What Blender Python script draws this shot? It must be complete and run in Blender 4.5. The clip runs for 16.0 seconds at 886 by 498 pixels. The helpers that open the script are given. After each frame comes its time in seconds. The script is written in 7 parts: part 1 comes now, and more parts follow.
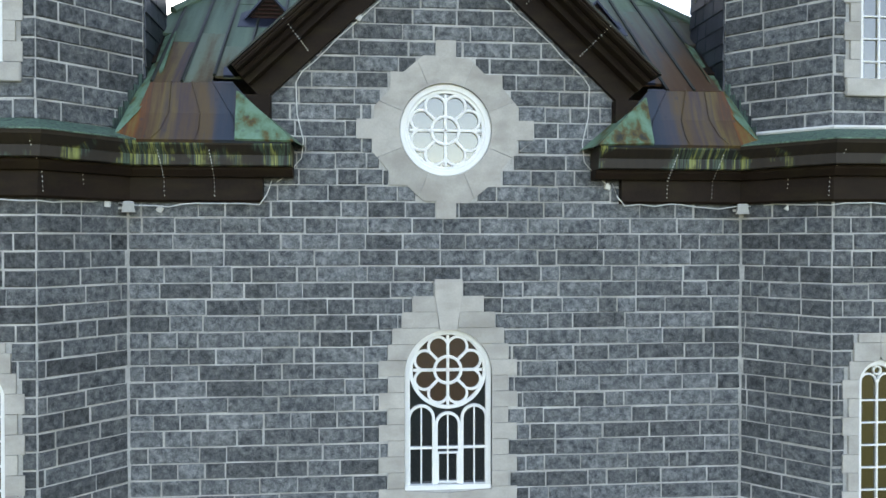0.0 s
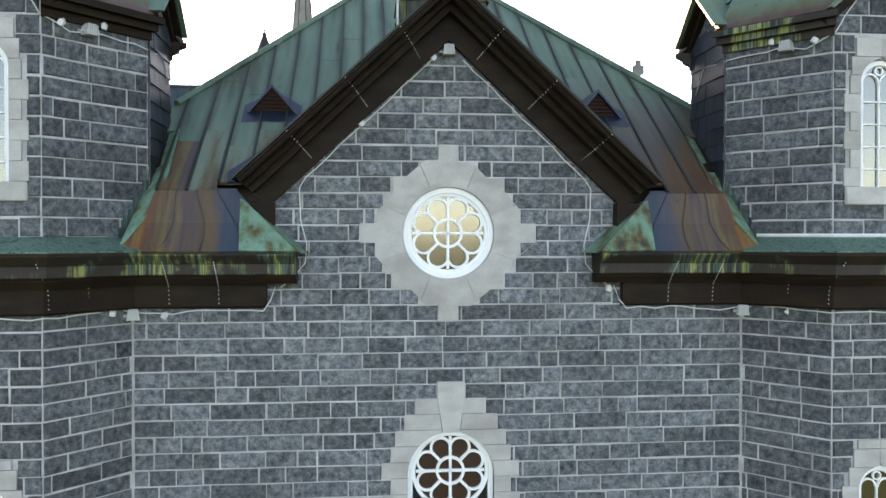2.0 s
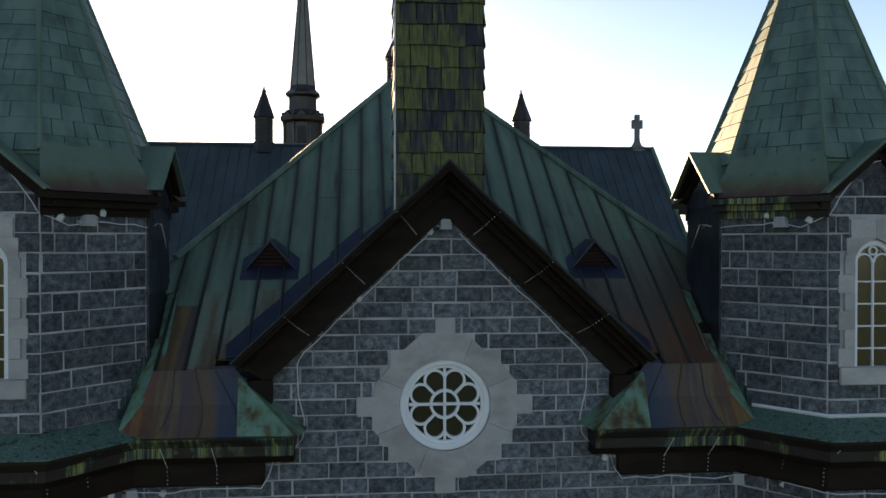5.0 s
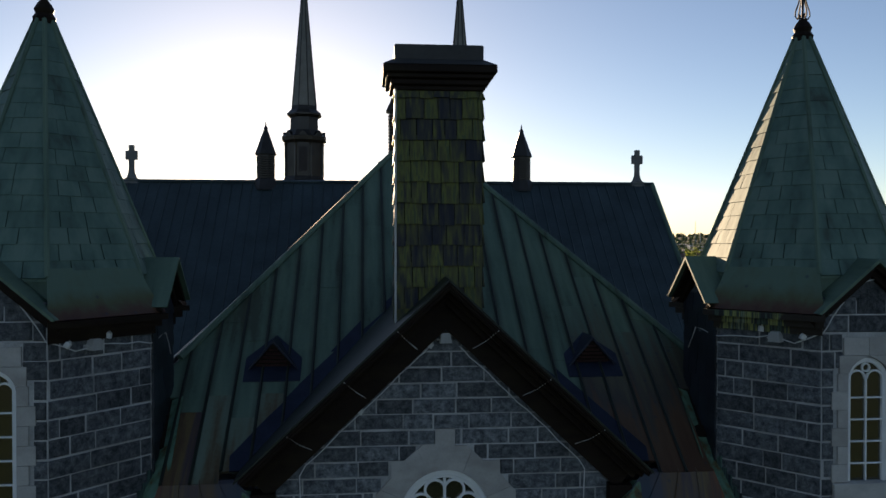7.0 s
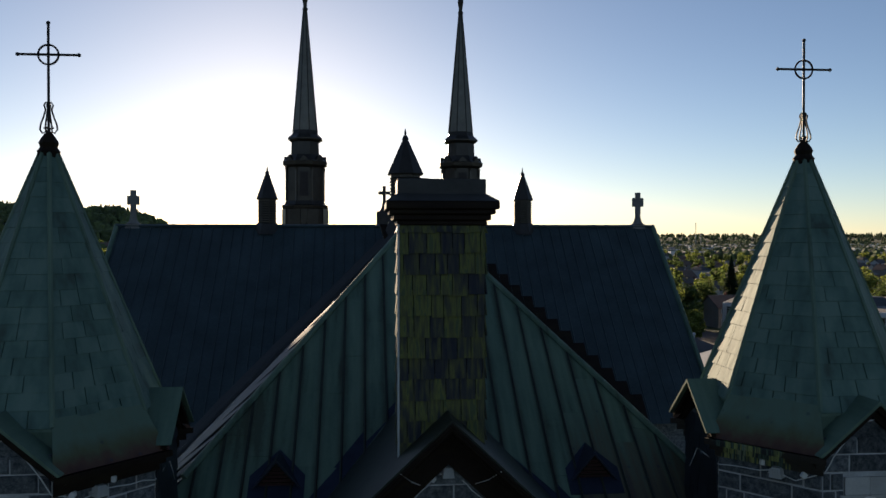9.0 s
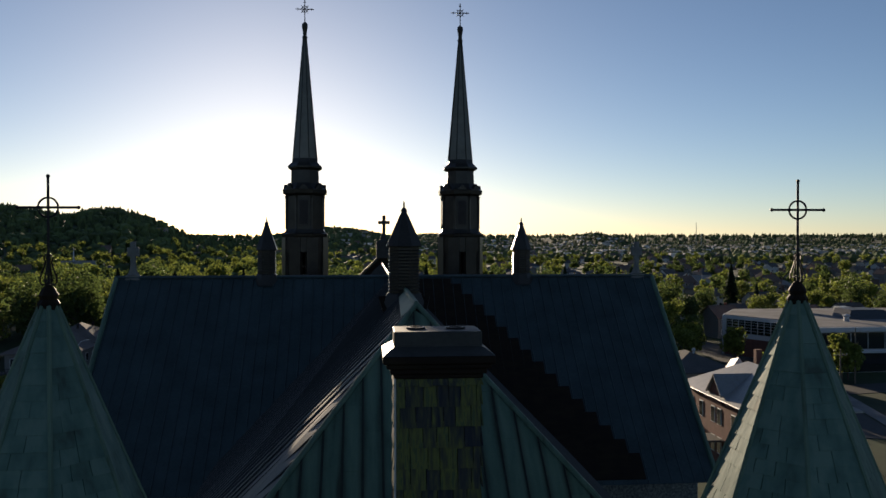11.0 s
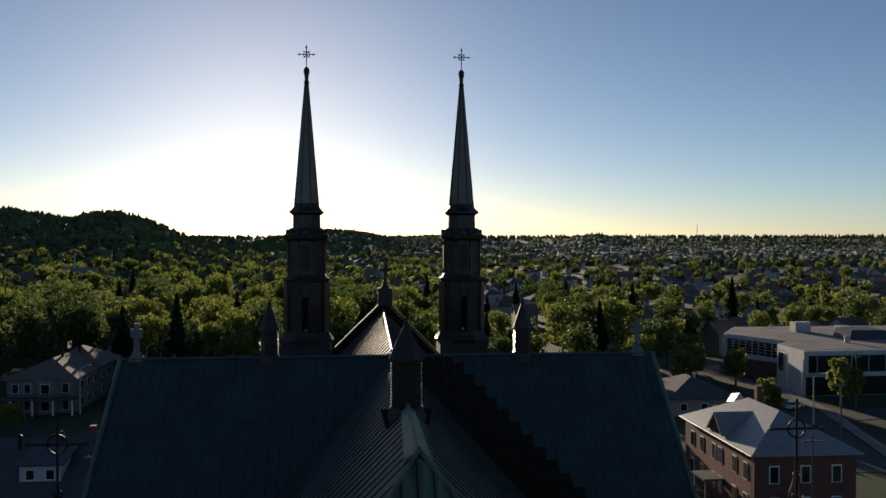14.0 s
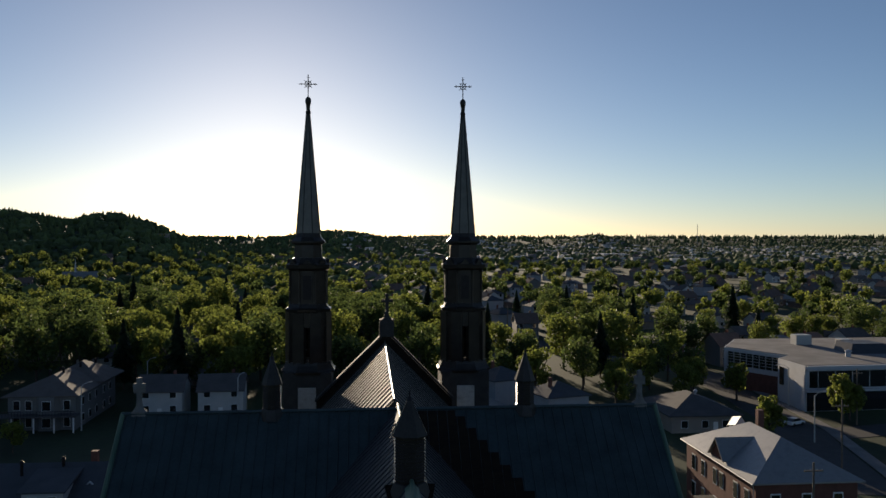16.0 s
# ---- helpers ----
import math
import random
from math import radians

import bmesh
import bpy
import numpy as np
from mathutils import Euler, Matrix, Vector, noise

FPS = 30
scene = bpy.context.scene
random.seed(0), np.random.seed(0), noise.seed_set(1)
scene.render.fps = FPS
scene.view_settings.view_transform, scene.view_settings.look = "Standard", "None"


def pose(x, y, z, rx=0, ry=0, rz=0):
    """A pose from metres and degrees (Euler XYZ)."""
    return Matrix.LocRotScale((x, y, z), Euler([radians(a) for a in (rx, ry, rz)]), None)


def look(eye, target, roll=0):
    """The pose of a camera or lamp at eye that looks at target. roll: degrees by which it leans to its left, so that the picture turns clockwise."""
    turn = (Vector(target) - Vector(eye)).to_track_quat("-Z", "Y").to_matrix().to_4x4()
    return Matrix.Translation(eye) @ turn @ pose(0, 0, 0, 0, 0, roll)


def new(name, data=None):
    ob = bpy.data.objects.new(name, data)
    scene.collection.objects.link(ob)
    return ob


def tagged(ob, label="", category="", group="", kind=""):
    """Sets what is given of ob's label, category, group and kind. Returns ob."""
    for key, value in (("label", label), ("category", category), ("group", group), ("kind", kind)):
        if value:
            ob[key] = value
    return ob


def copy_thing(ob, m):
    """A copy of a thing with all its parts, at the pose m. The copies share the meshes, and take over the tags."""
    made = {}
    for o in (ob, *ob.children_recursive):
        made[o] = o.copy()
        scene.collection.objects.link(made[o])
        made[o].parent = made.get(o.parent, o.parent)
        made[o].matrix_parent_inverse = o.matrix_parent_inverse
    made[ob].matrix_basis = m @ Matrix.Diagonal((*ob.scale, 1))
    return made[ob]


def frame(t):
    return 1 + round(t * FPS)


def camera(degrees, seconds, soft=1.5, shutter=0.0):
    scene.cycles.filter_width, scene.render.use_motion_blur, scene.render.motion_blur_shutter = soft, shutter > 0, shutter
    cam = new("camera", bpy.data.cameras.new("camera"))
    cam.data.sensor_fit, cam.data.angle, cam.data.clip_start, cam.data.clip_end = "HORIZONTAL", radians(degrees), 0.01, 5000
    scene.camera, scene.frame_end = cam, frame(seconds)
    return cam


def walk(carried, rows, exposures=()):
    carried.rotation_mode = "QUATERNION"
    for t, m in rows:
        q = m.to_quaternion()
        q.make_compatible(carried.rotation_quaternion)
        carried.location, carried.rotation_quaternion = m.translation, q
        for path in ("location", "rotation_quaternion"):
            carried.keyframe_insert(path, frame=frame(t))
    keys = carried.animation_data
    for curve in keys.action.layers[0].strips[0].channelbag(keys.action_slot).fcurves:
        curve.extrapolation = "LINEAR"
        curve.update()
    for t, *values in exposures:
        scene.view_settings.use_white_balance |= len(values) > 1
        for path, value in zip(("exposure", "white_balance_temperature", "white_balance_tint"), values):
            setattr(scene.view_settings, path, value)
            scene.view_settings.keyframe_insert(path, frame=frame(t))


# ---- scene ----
# The rear of a stone church; x to the right along its rear wall, y along the nave, z up from the street.
cam = camera(56.22, 16.0)
ROWS = [
    (0.0, -1.550, -16.000, 15.000, -0.590, -5.409),
    (0.5, -1.564, -16.019, 15.493, -0.588, -5.407),
    (1.0, -1.582, -16.041, 15.988, -0.584, -5.406),
    (1.5, -1.598, -16.060, 16.481, -0.580, -5.404),
    (2.0, -1.605, -16.084, 16.993, -0.575, -5.404),
    (2.5, -1.589, -16.098, 17.534, -0.569, -5.403),
    (3.0, -1.586, -16.110, 18.106, -0.564, -5.401),
    (3.5, -1.588, -16.122, 18.672, -0.563, -5.397),
    (4.0, -1.585, -16.135, 19.246, -0.561, -5.392),
    (4.5, -1.555, -16.144, 19.799, -0.563, -5.388),
    (5.0, -1.545, -16.151, 20.358, -0.564, -5.383),
    (7.5, -1.542, -16.448, 23.249, -0.657, -5.283),
    (8.0, -1.587, -16.464, 23.921, -0.659, -5.278),
    (8.5, -1.600, -16.458, 24.598, -0.661, -5.275),
    (9.0, -1.592, -16.444, 25.299, -0.660, -5.272),
    (9.5, -1.577, -16.437, 26.031, -0.657, -5.270),
    (12.0, -1.502, -16.658, 30.032, -0.695, -5.227),
    (12.5, -1.512, -16.679, 30.853, -0.694, -5.217),
    (13.0, -1.528, -16.703, 31.676, -0.694, -5.205),
    (13.5, -1.544, -16.725, 32.487, -0.696, -5.197),
    (14.0, -1.590, -16.735, 33.302, -0.699, -5.190),
    (14.5, -1.626, -16.739, 34.114, -0.704, -5.182),
    (15.0, -1.669, -16.736, 34.933, -0.709, -5.175),
    (15.5, -1.707, -16.731, 35.759, -0.711, -5.170),
    (16.0, -1.724, -16.728, 36.583, -0.715, -5.168),
]
EXPOSURES = [(0.0, 4.17, 9900, 23), (1.5, 4.15, 9900, 23), (3.0, 3.7, 9700, 24), (4.0, 3.0, 9200, 22), (5.0, 2.2, 8300, 20), (7.5, 1.1, 7200, 18), (9.0, 0.9, 6900, 17), (12.0, 0.45, 6450, 15), (16.0, 0.4, 6400, 15)]
walk(cam, [(t, pose(x, y, z, 90 + p, 0, a)) for t, x, y, z, p, a in ROWS], EXPOSURES)

# ---- light: a low evening sun ahead, left of the nave's axis ----
SUN_EL, SUN_AZ = 8.5, 7.0
world = bpy.data.worlds.new("evening_sky")
scene.world = world
world.use_nodes = True
wn = world.node_tree.nodes
sky = wn.new("ShaderNodeTexSky")
sky.sky_type = "NISHITA"
sky.sun_disc = False
sky.sun_elevation = radians(SUN_EL)
sky.sun_rotation = radians(-SUN_AZ)
sky.altitude = 250
sky.air_density, sky.dust_density, sky.ozone_density = 0.7, 0.21, 1.9
world.node_tree.links.new(sky.outputs[0], wn["Background"].inputs[0])
wn["Background"].inputs[1].default_value = 0.065
sun = new("sun", bpy.data.lights.new("sun", "SUN"))
sun.data.energy, sun.data.angle, sun.data.color = 5.0, radians(0.6), (1.0, 0.83, 0.58)
sun_way = Vector((-math.sin(radians(SUN_AZ)) * math.cos(radians(SUN_EL)), math.cos(radians(SUN_AZ)) * math.cos(radians(SUN_EL)), math.sin(radians(SUN_EL))))
sun.matrix_world = look(sun_way * 200, (0, 0, 0))

# ---- materials ----


def material(name, base, rough=0.7, metal=0.0, vary=0.25, scale=3.0, fine=40.0, bump=0.15, stain=None, stain_amount=0.0, stain_scale=(0.8, 0.8, 0.8), per_piece=0.0, island=0.0, spec=0.3):
    """A surface of one base colour with broad and fine variation, optional stains, variation from piece to piece, and relief."""
    m = bpy.data.materials.new(name)
    m.use_nodes = True
    t = m.node_tree
    n, link = t.nodes, t.links.new
    bsdf = n["Principled BSDF"]
    bsdf.inputs["Roughness"].default_value = rough
    bsdf.inputs["Metallic"].default_value = metal
    bsdf.inputs["Specular IOR Level"].default_value = spec
    geo = n.new("ShaderNodeNewGeometry")
    broad, grain = n.new("ShaderNodeTexNoise"), n.new("ShaderNodeTexNoise")
    broad.inputs["Scale"].default_value, broad.inputs["Detail"].default_value = scale, 5
    grain.inputs["Scale"].default_value, grain.inputs["Detail"].default_value = fine, 3
    for node in (broad, grain):
        link(geo.outputs["Position"], node.inputs["Vector"])
    total = n.new("ShaderNodeMath")
    total.operation = "MULTIPLY_ADD"
    link(broad.outputs["Fac"], total.inputs[0])
    total.inputs[1].default_value = 0.65
    half = n.new("ShaderNodeMath")
    half.operation = "MULTIPLY"
    link(grain.outputs["Fac"], half.inputs[0])
    half.inputs[1].default_value = 0.35
    link(half.outputs[0], total.inputs[2])
    spread = n.new("ShaderNodeMapRange")
    link(total.outputs[0], spread.inputs["Value"])
    spread.inputs["From Min"].default_value, spread.inputs["From Max"].default_value = 0.3, 0.7
    spread.inputs["To Min"].default_value, spread.inputs["To Max"].default_value = 1 - vary, 1 + vary
    value = spread.outputs[0]
    if per_piece or island:
        info = n.new("ShaderNodeObjectInfo")
        shift = n.new("ShaderNodeMapRange")
        link(info.outputs["Random"] if per_piece else geo.outputs["Random Per Island"], shift.inputs["Value"])
        amount = per_piece or island
        shift.inputs["To Min"].default_value, shift.inputs["To Max"].default_value = 1 - amount, 1 + amount
        mul = n.new("ShaderNodeMath")
        mul.operation = "MULTIPLY"
        link(value, mul.inputs[0])
        link(shift.outputs[0], mul.inputs[1])
        value = mul.outputs[0]
    tint = n.new("ShaderNodeVectorMath")
    tint.operation = "SCALE"
    tint.inputs[0].default_value = base
    link(value, tint.inputs["Scale"])
    colour = tint.outputs[0]
    if stain:
        wash = n.new("ShaderNodeTexNoise")
        wash.inputs["Scale"].default_value, wash.inputs["Detail"].default_value = 1.0, 6
        stretch = n.new("ShaderNodeVectorMath")
        stretch.operation = "MULTIPLY"
        link(geo.outputs["Position"], stretch.inputs[0])
        stretch.inputs[1].default_value = stain_scale
        link(stretch.outputs[0], wash.inputs["Vector"])
        ramp = n.new("ShaderNodeMapRange")
        link(wash.outputs["Fac"], ramp.inputs["Value"])
        ramp.inputs["From Min"].default_value, ramp.inputs["From Max"].default_value = 0.46, 0.68
        ramp.inputs["To Max"].default_value = stain_amount
        mix = n.new("ShaderNodeMix")
        mix.data_type = "RGBA"
        link(ramp.outputs[0], mix.inputs["Factor"])
        link(colour, mix.inputs[6])
        mix.inputs[7].default_value = (*stain, 1)
        colour = mix.outputs[2]
    link(colour, bsdf.inputs["Base Color"])
    if bump:
        relief = n.new("ShaderNodeBump")
        relief.inputs["Strength"].default_value, relief.inputs["Distance"].default_value = bump, 0.03
        link(total.outputs[0], relief.inputs["Height"])
        link(relief.outputs[0], bsdf.inputs["Normal"])
    return m


def patina(name, stops, stretch, rough=0.6, metal=0.03, fine=22.0, spots=0.0, per_piece=0.12, patch=None, detail=4.0, speckle=0.14, seam=0.0, patch_at=(0.47, 0.6), relief_of=0.12):
    """Weathered copper: colours that run down the sheet in streaks, with specks; patch: a second look in broad patches."""
    m = bpy.data.materials.new(name)
    m.use_nodes = True
    t = m.node_tree
    n, link = t.nodes, t.links.new
    bsdf = n["Principled BSDF"]
    bsdf.inputs["Roughness"].default_value, bsdf.inputs["Metallic"].default_value, bsdf.inputs["Specular IOR Level"].default_value = rough, metal, 0.3
    geo, info = n.new("ShaderNodeNewGeometry"), n.new("ShaderNodeObjectInfo")
    scaled = n.new("ShaderNodeVectorMath")
    scaled.operation = "MULTIPLY"
    link(geo.outputs["Position"], scaled.inputs[0])
    scaled.inputs[1].default_value = stretch
    run, speck, broad = n.new("ShaderNodeTexNoise"), n.new("ShaderNodeTexNoise"), n.new("ShaderNodeTexNoise")
    run.inputs["Scale"].default_value, run.inputs["Detail"].default_value, run.inputs["Roughness"].default_value = 1.0, detail, 0.52
    link(scaled.outputs[0], run.inputs["Vector"])
    speck.inputs["Scale"].default_value, speck.inputs["Detail"].default_value = fine, 4
    link(geo.outputs["Position"], speck.inputs["Vector"])
    broad.inputs["Scale"].default_value, broad.inputs["Detail"].default_value = 0.9, 4
    link(geo.outputs["Position"], broad.inputs["Vector"])
    mixed = n.new("ShaderNodeMath")
    mixed.operation = "MULTIPLY_ADD"
    link(speck.outputs["Fac"], mixed.inputs[0])
    mixed.inputs[1].default_value = speckle
    link(run.outputs["Fac"], mixed.inputs[2])
    piece = n.new("ShaderNodeMath")
    piece.operation = "MULTIPLY_ADD"
    link(info.outputs["Random"], piece.inputs[0])
    piece.inputs[1].default_value = per_piece
    link(mixed.outputs[0], piece.inputs[2])

    def ramp_of(colours, source):
        ramp = n.new("ShaderNodeValToRGB")
        lo, hi = 0.42, 0.78
        while len(ramp.color_ramp.elements) < len(colours):
            ramp.color_ramp.elements.new(0.5)
        for k, c in enumerate(colours):
            ramp.color_ramp.elements[k].position = lo + (hi - lo) * k / (len(colours) - 1)
            ramp.color_ramp.elements[k].color = (*c, 1)
        link(source, ramp.inputs[0])
        return ramp.outputs[0]

    colour = ramp_of(stops, piece.outputs[0])
    if patch:
        where = n.new("ShaderNodeMapRange")
        link(broad.outputs["Fac"], where.inputs["Value"])
        where.inputs["From Min"].default_value, where.inputs["From Max"].default_value = patch_at
        mix = n.new("ShaderNodeMix")
        mix.data_type = "RGBA"
        link(where.outputs[0], mix.inputs["Factor"])
        link(colour, mix.inputs[6])
        link(ramp_of(patch, piece.outputs[0]), mix.inputs[7])
        colour = mix.outputs[2]
    if seam:
        # brown runs that creep out from the standing seams, which lie every seam metres from x = -6
        apart, wave, near, strength = n.new("ShaderNodeSeparateXYZ"), n.new("ShaderNodeMath"), n.new("ShaderNodeMapRange"), n.new("ShaderNodeMath")
        link(geo.outputs["Position"], apart.inputs[0])
        shift = n.new("ShaderNodeMath")
        shift.operation = "ADD"
        link(apart.outputs[0], shift.inputs[0])
        shift.inputs[1].default_value = 6.0
        wave.operation = "PINGPONG"
        link(shift.outputs[0], wave.inputs[0])
        wave.inputs[1].default_value = seam / 2
        link(wave.outputs[0], near.inputs["Value"])
        near.inputs["From Min"].default_value, near.inputs["From Max"].default_value = 0.02, 0.15
        near.inputs["To Min"].default_value, near.inputs["To Max"].default_value = 0.95, 0.0
        strength.operation = "MULTIPLY"
        link(near.outputs[0], strength.inputs[0])
        link(broad.outputs["Fac"], strength.inputs[1])
        mix = n.new("ShaderNodeMix")
        mix.data_type = "RGBA"
        link(strength.outputs[0], mix.inputs["Factor"])
        link(colour, mix.inputs[6])
        mix.inputs[7].default_value = (0.035, 0.026, 0.015, 1)
        colour = mix.outputs[2]
    if spots:
        cells = n.new("ShaderNodeTexVoronoi")
        cells.inputs["Scale"].default_value = 4.5
        link(geo.outputs["Position"], cells.inputs["Vector"])
        dot = n.new("ShaderNodeMapRange")
        link(cells.outputs["Distance"], dot.inputs["Value"])
        dot.inputs["From Min"].default_value, dot.inputs["From Max"].default_value = 0.12, 0.22
        dot.inputs["To Min"].default_value, dot.inputs["To Max"].default_value = spots, 0.0
        mix = n.new("ShaderNodeMix")
        mix.data_type = "RGBA"
        link(dot.outputs[0], mix.inputs["Factor"])
        link(colour, mix.inputs[6])
        mix.inputs[7].default_value = (0.03, 0.035, 0.05, 1)
        colour = mix.outputs[2]
    link(colour, bsdf.inputs["Base Color"])
    relief = n.new("ShaderNodeBump")
    relief.inputs["Strength"].default_value, relief.inputs["Distance"].default_value = relief_of, 0.02
    link(mixed.outputs[0], relief.inputs["Height"])
    link(relief.outputs[0], bsdf.inputs["Normal"])
    return m


def hewn_stone(name, by_object, tone_of=1.0):
    """Split-faced blue-grey stone: mottled, with pale scratches and rough relief."""
    m = bpy.data.materials.new(name)
    m.use_nodes = True
    t = m.node_tree
    n, link = t.nodes, t.links.new
    bsdf = n["Principled BSDF"]
    bsdf.inputs["Roughness"].default_value, bsdf.inputs["Specular IOR Level"].default_value = 0.8, 0.25
    geo, info = n.new("ShaderNodeNewGeometry"), n.new("ShaderNodeObjectInfo")
    rnd = info.outputs["Random"] if by_object else geo.outputs["Random Per Island"]
    # each piece cuts its own part of the stone
    shift = n.new("ShaderNodeVectorMath")
    shift.operation = "MULTIPLY_ADD"
    comb = n.new("ShaderNodeCombineXYZ")
    for k in range(3):
        link(rnd, comb.inputs[k])
    link(comb.outputs[0], shift.inputs[0])
    shift.inputs[1].default_value = (37.0, 53.0, 71.0)
    link(geo.outputs["Position"], shift.inputs[2])
    mott, grain, vein = n.new("ShaderNodeTexNoise"), n.new("ShaderNodeTexNoise"), n.new("ShaderNodeTexNoise")
    mott.inputs["Scale"].default_value, mott.inputs["Detail"].default_value, mott.inputs["Roughness"].default_value = 8.0, 9, 0.72
    grain.inputs["Scale"].default_value, grain.inputs["Detail"].default_value = 60.0, 3
    vein.inputs["Scale"].default_value, vein.inputs["Detail"].default_value, vein.inputs["Distortion"].default_value = 3.5, 5, 1.2
    for node in (mott, grain, vein):
        link(shift.outputs[0], node.inputs["Vector"])
    ramp = n.new("ShaderNodeValToRGB")
    e = ramp.color_ramp.elements
    e[0].position, e[0].color = 0.35, (0.032, 0.037, 0.043, 1)
    e[1].position, e[1].color = 0.69, (0.23, 0.238, 0.24, 1)
    mid = e.new(0.5)
    mid.color = (0.100, 0.110, 0.116, 1)
    total = n.new("ShaderNodeMath")
    total.operation = "MULTIPLY_ADD"
    link(grain.outputs["Fac"], total.inputs[0])
    total.inputs[1].default_value = 0.28
    low = n.new("ShaderNodeMath")
    low.operation = "MULTIPLY_ADD"
    link(mott.outputs["Fac"], low.inputs[0])
    low.inputs[1].default_value, low.inputs[2].default_value = 0.9, -0.1
    link(low.outputs[0], total.inputs[2])
    link(total.outputs[0], ramp.inputs[0])
    line = n.new("ShaderNodeMath")
    line.operation = "ABSOLUTE"
    off = n.new("ShaderNodeMath")
    off.operation = "SUBTRACT"
    link(vein.outputs["Fac"], off.inputs[0])
    off.inputs[1].default_value = 0.5
    link(off.outputs[0], line.inputs[0])
    thin = n.new("ShaderNodeMapRange")
    link(line.outputs[0], thin.inputs["Value"])
    thin.inputs["From Min"].default_value, thin.inputs["From Max"].default_value = 0.0, 0.012
    thin.inputs["To Min"].default_value, thin.inputs["To Max"].default_value = 0.38, 0.0
    mix = n.new("ShaderNodeMix")
    mix.data_type = "RGBA"
    link(thin.outputs[0], mix.inputs["Factor"])
    link(ramp.outputs[0], mix.inputs[6])
    mix.inputs[7].default_value = (0.27, 0.27, 0.265, 1)
    tone = n.new("ShaderNodeMapRange")
    link(rnd, tone.inputs["Value"])
    tone.inputs["To Min"].default_value, tone.inputs["To Max"].default_value = 0.7 * tone_of, 1.4 * tone_of
    out = n.new("ShaderNodeVectorMath")
    out.operation = "SCALE"
    link(mix.outputs[2], out.inputs[0])
    link(tone.outputs[0], out.inputs["Scale"])
    link(out.outputs[0], bsdf.inputs["Base Color"])
    relief = n.new("ShaderNodeBump")
    relief.inputs["Strength"].default_value, relief.inputs["Distance"].default_value = 0.9, 0.06
    link(total.outputs[0], relief.inputs["Height"])
    link(relief.outputs[0], bsdf.inputs["Normal"])
    return m


def banded_copper(name, axis, lo, hi, stops, lean=0.0, wobble=0.5, streak=(5.0, 1.0, 1.0), rough=0.5):
    """Copper whose oxide colours lie in soft bands across the sheet (axis 0: by distance from the church's axis, 2: by height), broken by runs."""
    m = bpy.data.materials.new(name)
    m.use_nodes = True
    t = m.node_tree
    n, link = t.nodes, t.links.new
    bsdf = n["Principled BSDF"]
    bsdf.inputs["Roughness"].default_value, bsdf.inputs["Specular IOR Level"].default_value, bsdf.inputs["Metallic"].default_value = rough, 0.35, 0.05
    geo, apart = n.new("ShaderNodeNewGeometry"), n.new("ShaderNodeSeparateXYZ")
    link(geo.outputs["Position"], apart.inputs[0])
    side = n.new("ShaderNodeMath")
    side.operation = "ABSOLUTE"
    link(apart.outputs[axis], side.inputs[0])
    tilt = n.new("ShaderNodeMath")
    tilt.operation = "MULTIPLY_ADD"
    link(apart.outputs[2], tilt.inputs[0])
    tilt.inputs[1].default_value = lean
    link(side.outputs[0], tilt.inputs[2])
    stretch = n.new("ShaderNodeVectorMath")
    stretch.operation = "MULTIPLY"
    link(geo.outputs["Position"], stretch.inputs[0])
    stretch.inputs[1].default_value = streak
    runs, specks = n.new("ShaderNodeTexNoise"), n.new("ShaderNodeTexNoise")
    runs.inputs["Scale"].default_value, runs.inputs["Detail"].default_value = 1.0, 5
    link(stretch.outputs[0], runs.inputs["Vector"])
    specks.inputs["Scale"].default_value, specks.inputs["Detail"].default_value = 9.0, 5
    link(geo.outputs["Position"], specks.inputs["Vector"])
    both = n.new("ShaderNodeMath")
    both.operation = "MULTIPLY_ADD"
    link(specks.outputs["Fac"], both.inputs[0])
    both.inputs[1].default_value = 0.1
    link(runs.outputs["Fac"], both.inputs[2])
    place = n.new("ShaderNodeMapRange")
    link(tilt.outputs[0], place.inputs["Value"])
    place.inputs["From Min"].default_value, place.inputs["From Max"].default_value = lo, hi
    stir = n.new("ShaderNodeMath")
    stir.operation = "MULTIPLY_ADD"
    link(both.outputs[0], stir.inputs[0])
    stir.inputs[1].default_value = wobble
    link(place.outputs[0], stir.inputs[2])
    centre = n.new("ShaderNodeMath")
    centre.operation = "SUBTRACT"
    link(stir.outputs[0], centre.inputs[0])
    centre.inputs[1].default_value = wobble * 0.55
    ramp = n.new("ShaderNodeValToRGB")
    while len(ramp.color_ramp.elements) < len(stops):
        ramp.color_ramp.elements.new(0.5)
    for k, (pos, c) in enumerate(stops):
        ramp.color_ramp.elements[k].position = pos
        ramp.color_ramp.elements[k].color = (*c, 1)
    link(centre.outputs[0], ramp.inputs[0])
    cells, dot, mix = n.new("ShaderNodeTexVoronoi"), n.new("ShaderNodeMapRange"), n.new("ShaderNodeMix")
    cells.inputs["Scale"].default_value = 3.2
    link(geo.outputs["Position"], cells.inputs["Vector"])
    link(cells.outputs["Distance"], dot.inputs["Value"])
    dot.inputs["From Min"].default_value, dot.inputs["From Max"].default_value = 0.08, 0.15
    dot.inputs["To Min"].default_value, dot.inputs["To Max"].default_value = 0.5, 0.0
    mix.data_type = "RGBA"
    link(dot.outputs[0], mix.inputs["Factor"])
    link(ramp.outputs[0], mix.inputs[6])
    mix.inputs[7].default_value = (0.03, 0.034, 0.05, 1)
    link(mix.outputs[2], bsdf.inputs["Base Color"])
    relief = n.new("ShaderNodeBump")
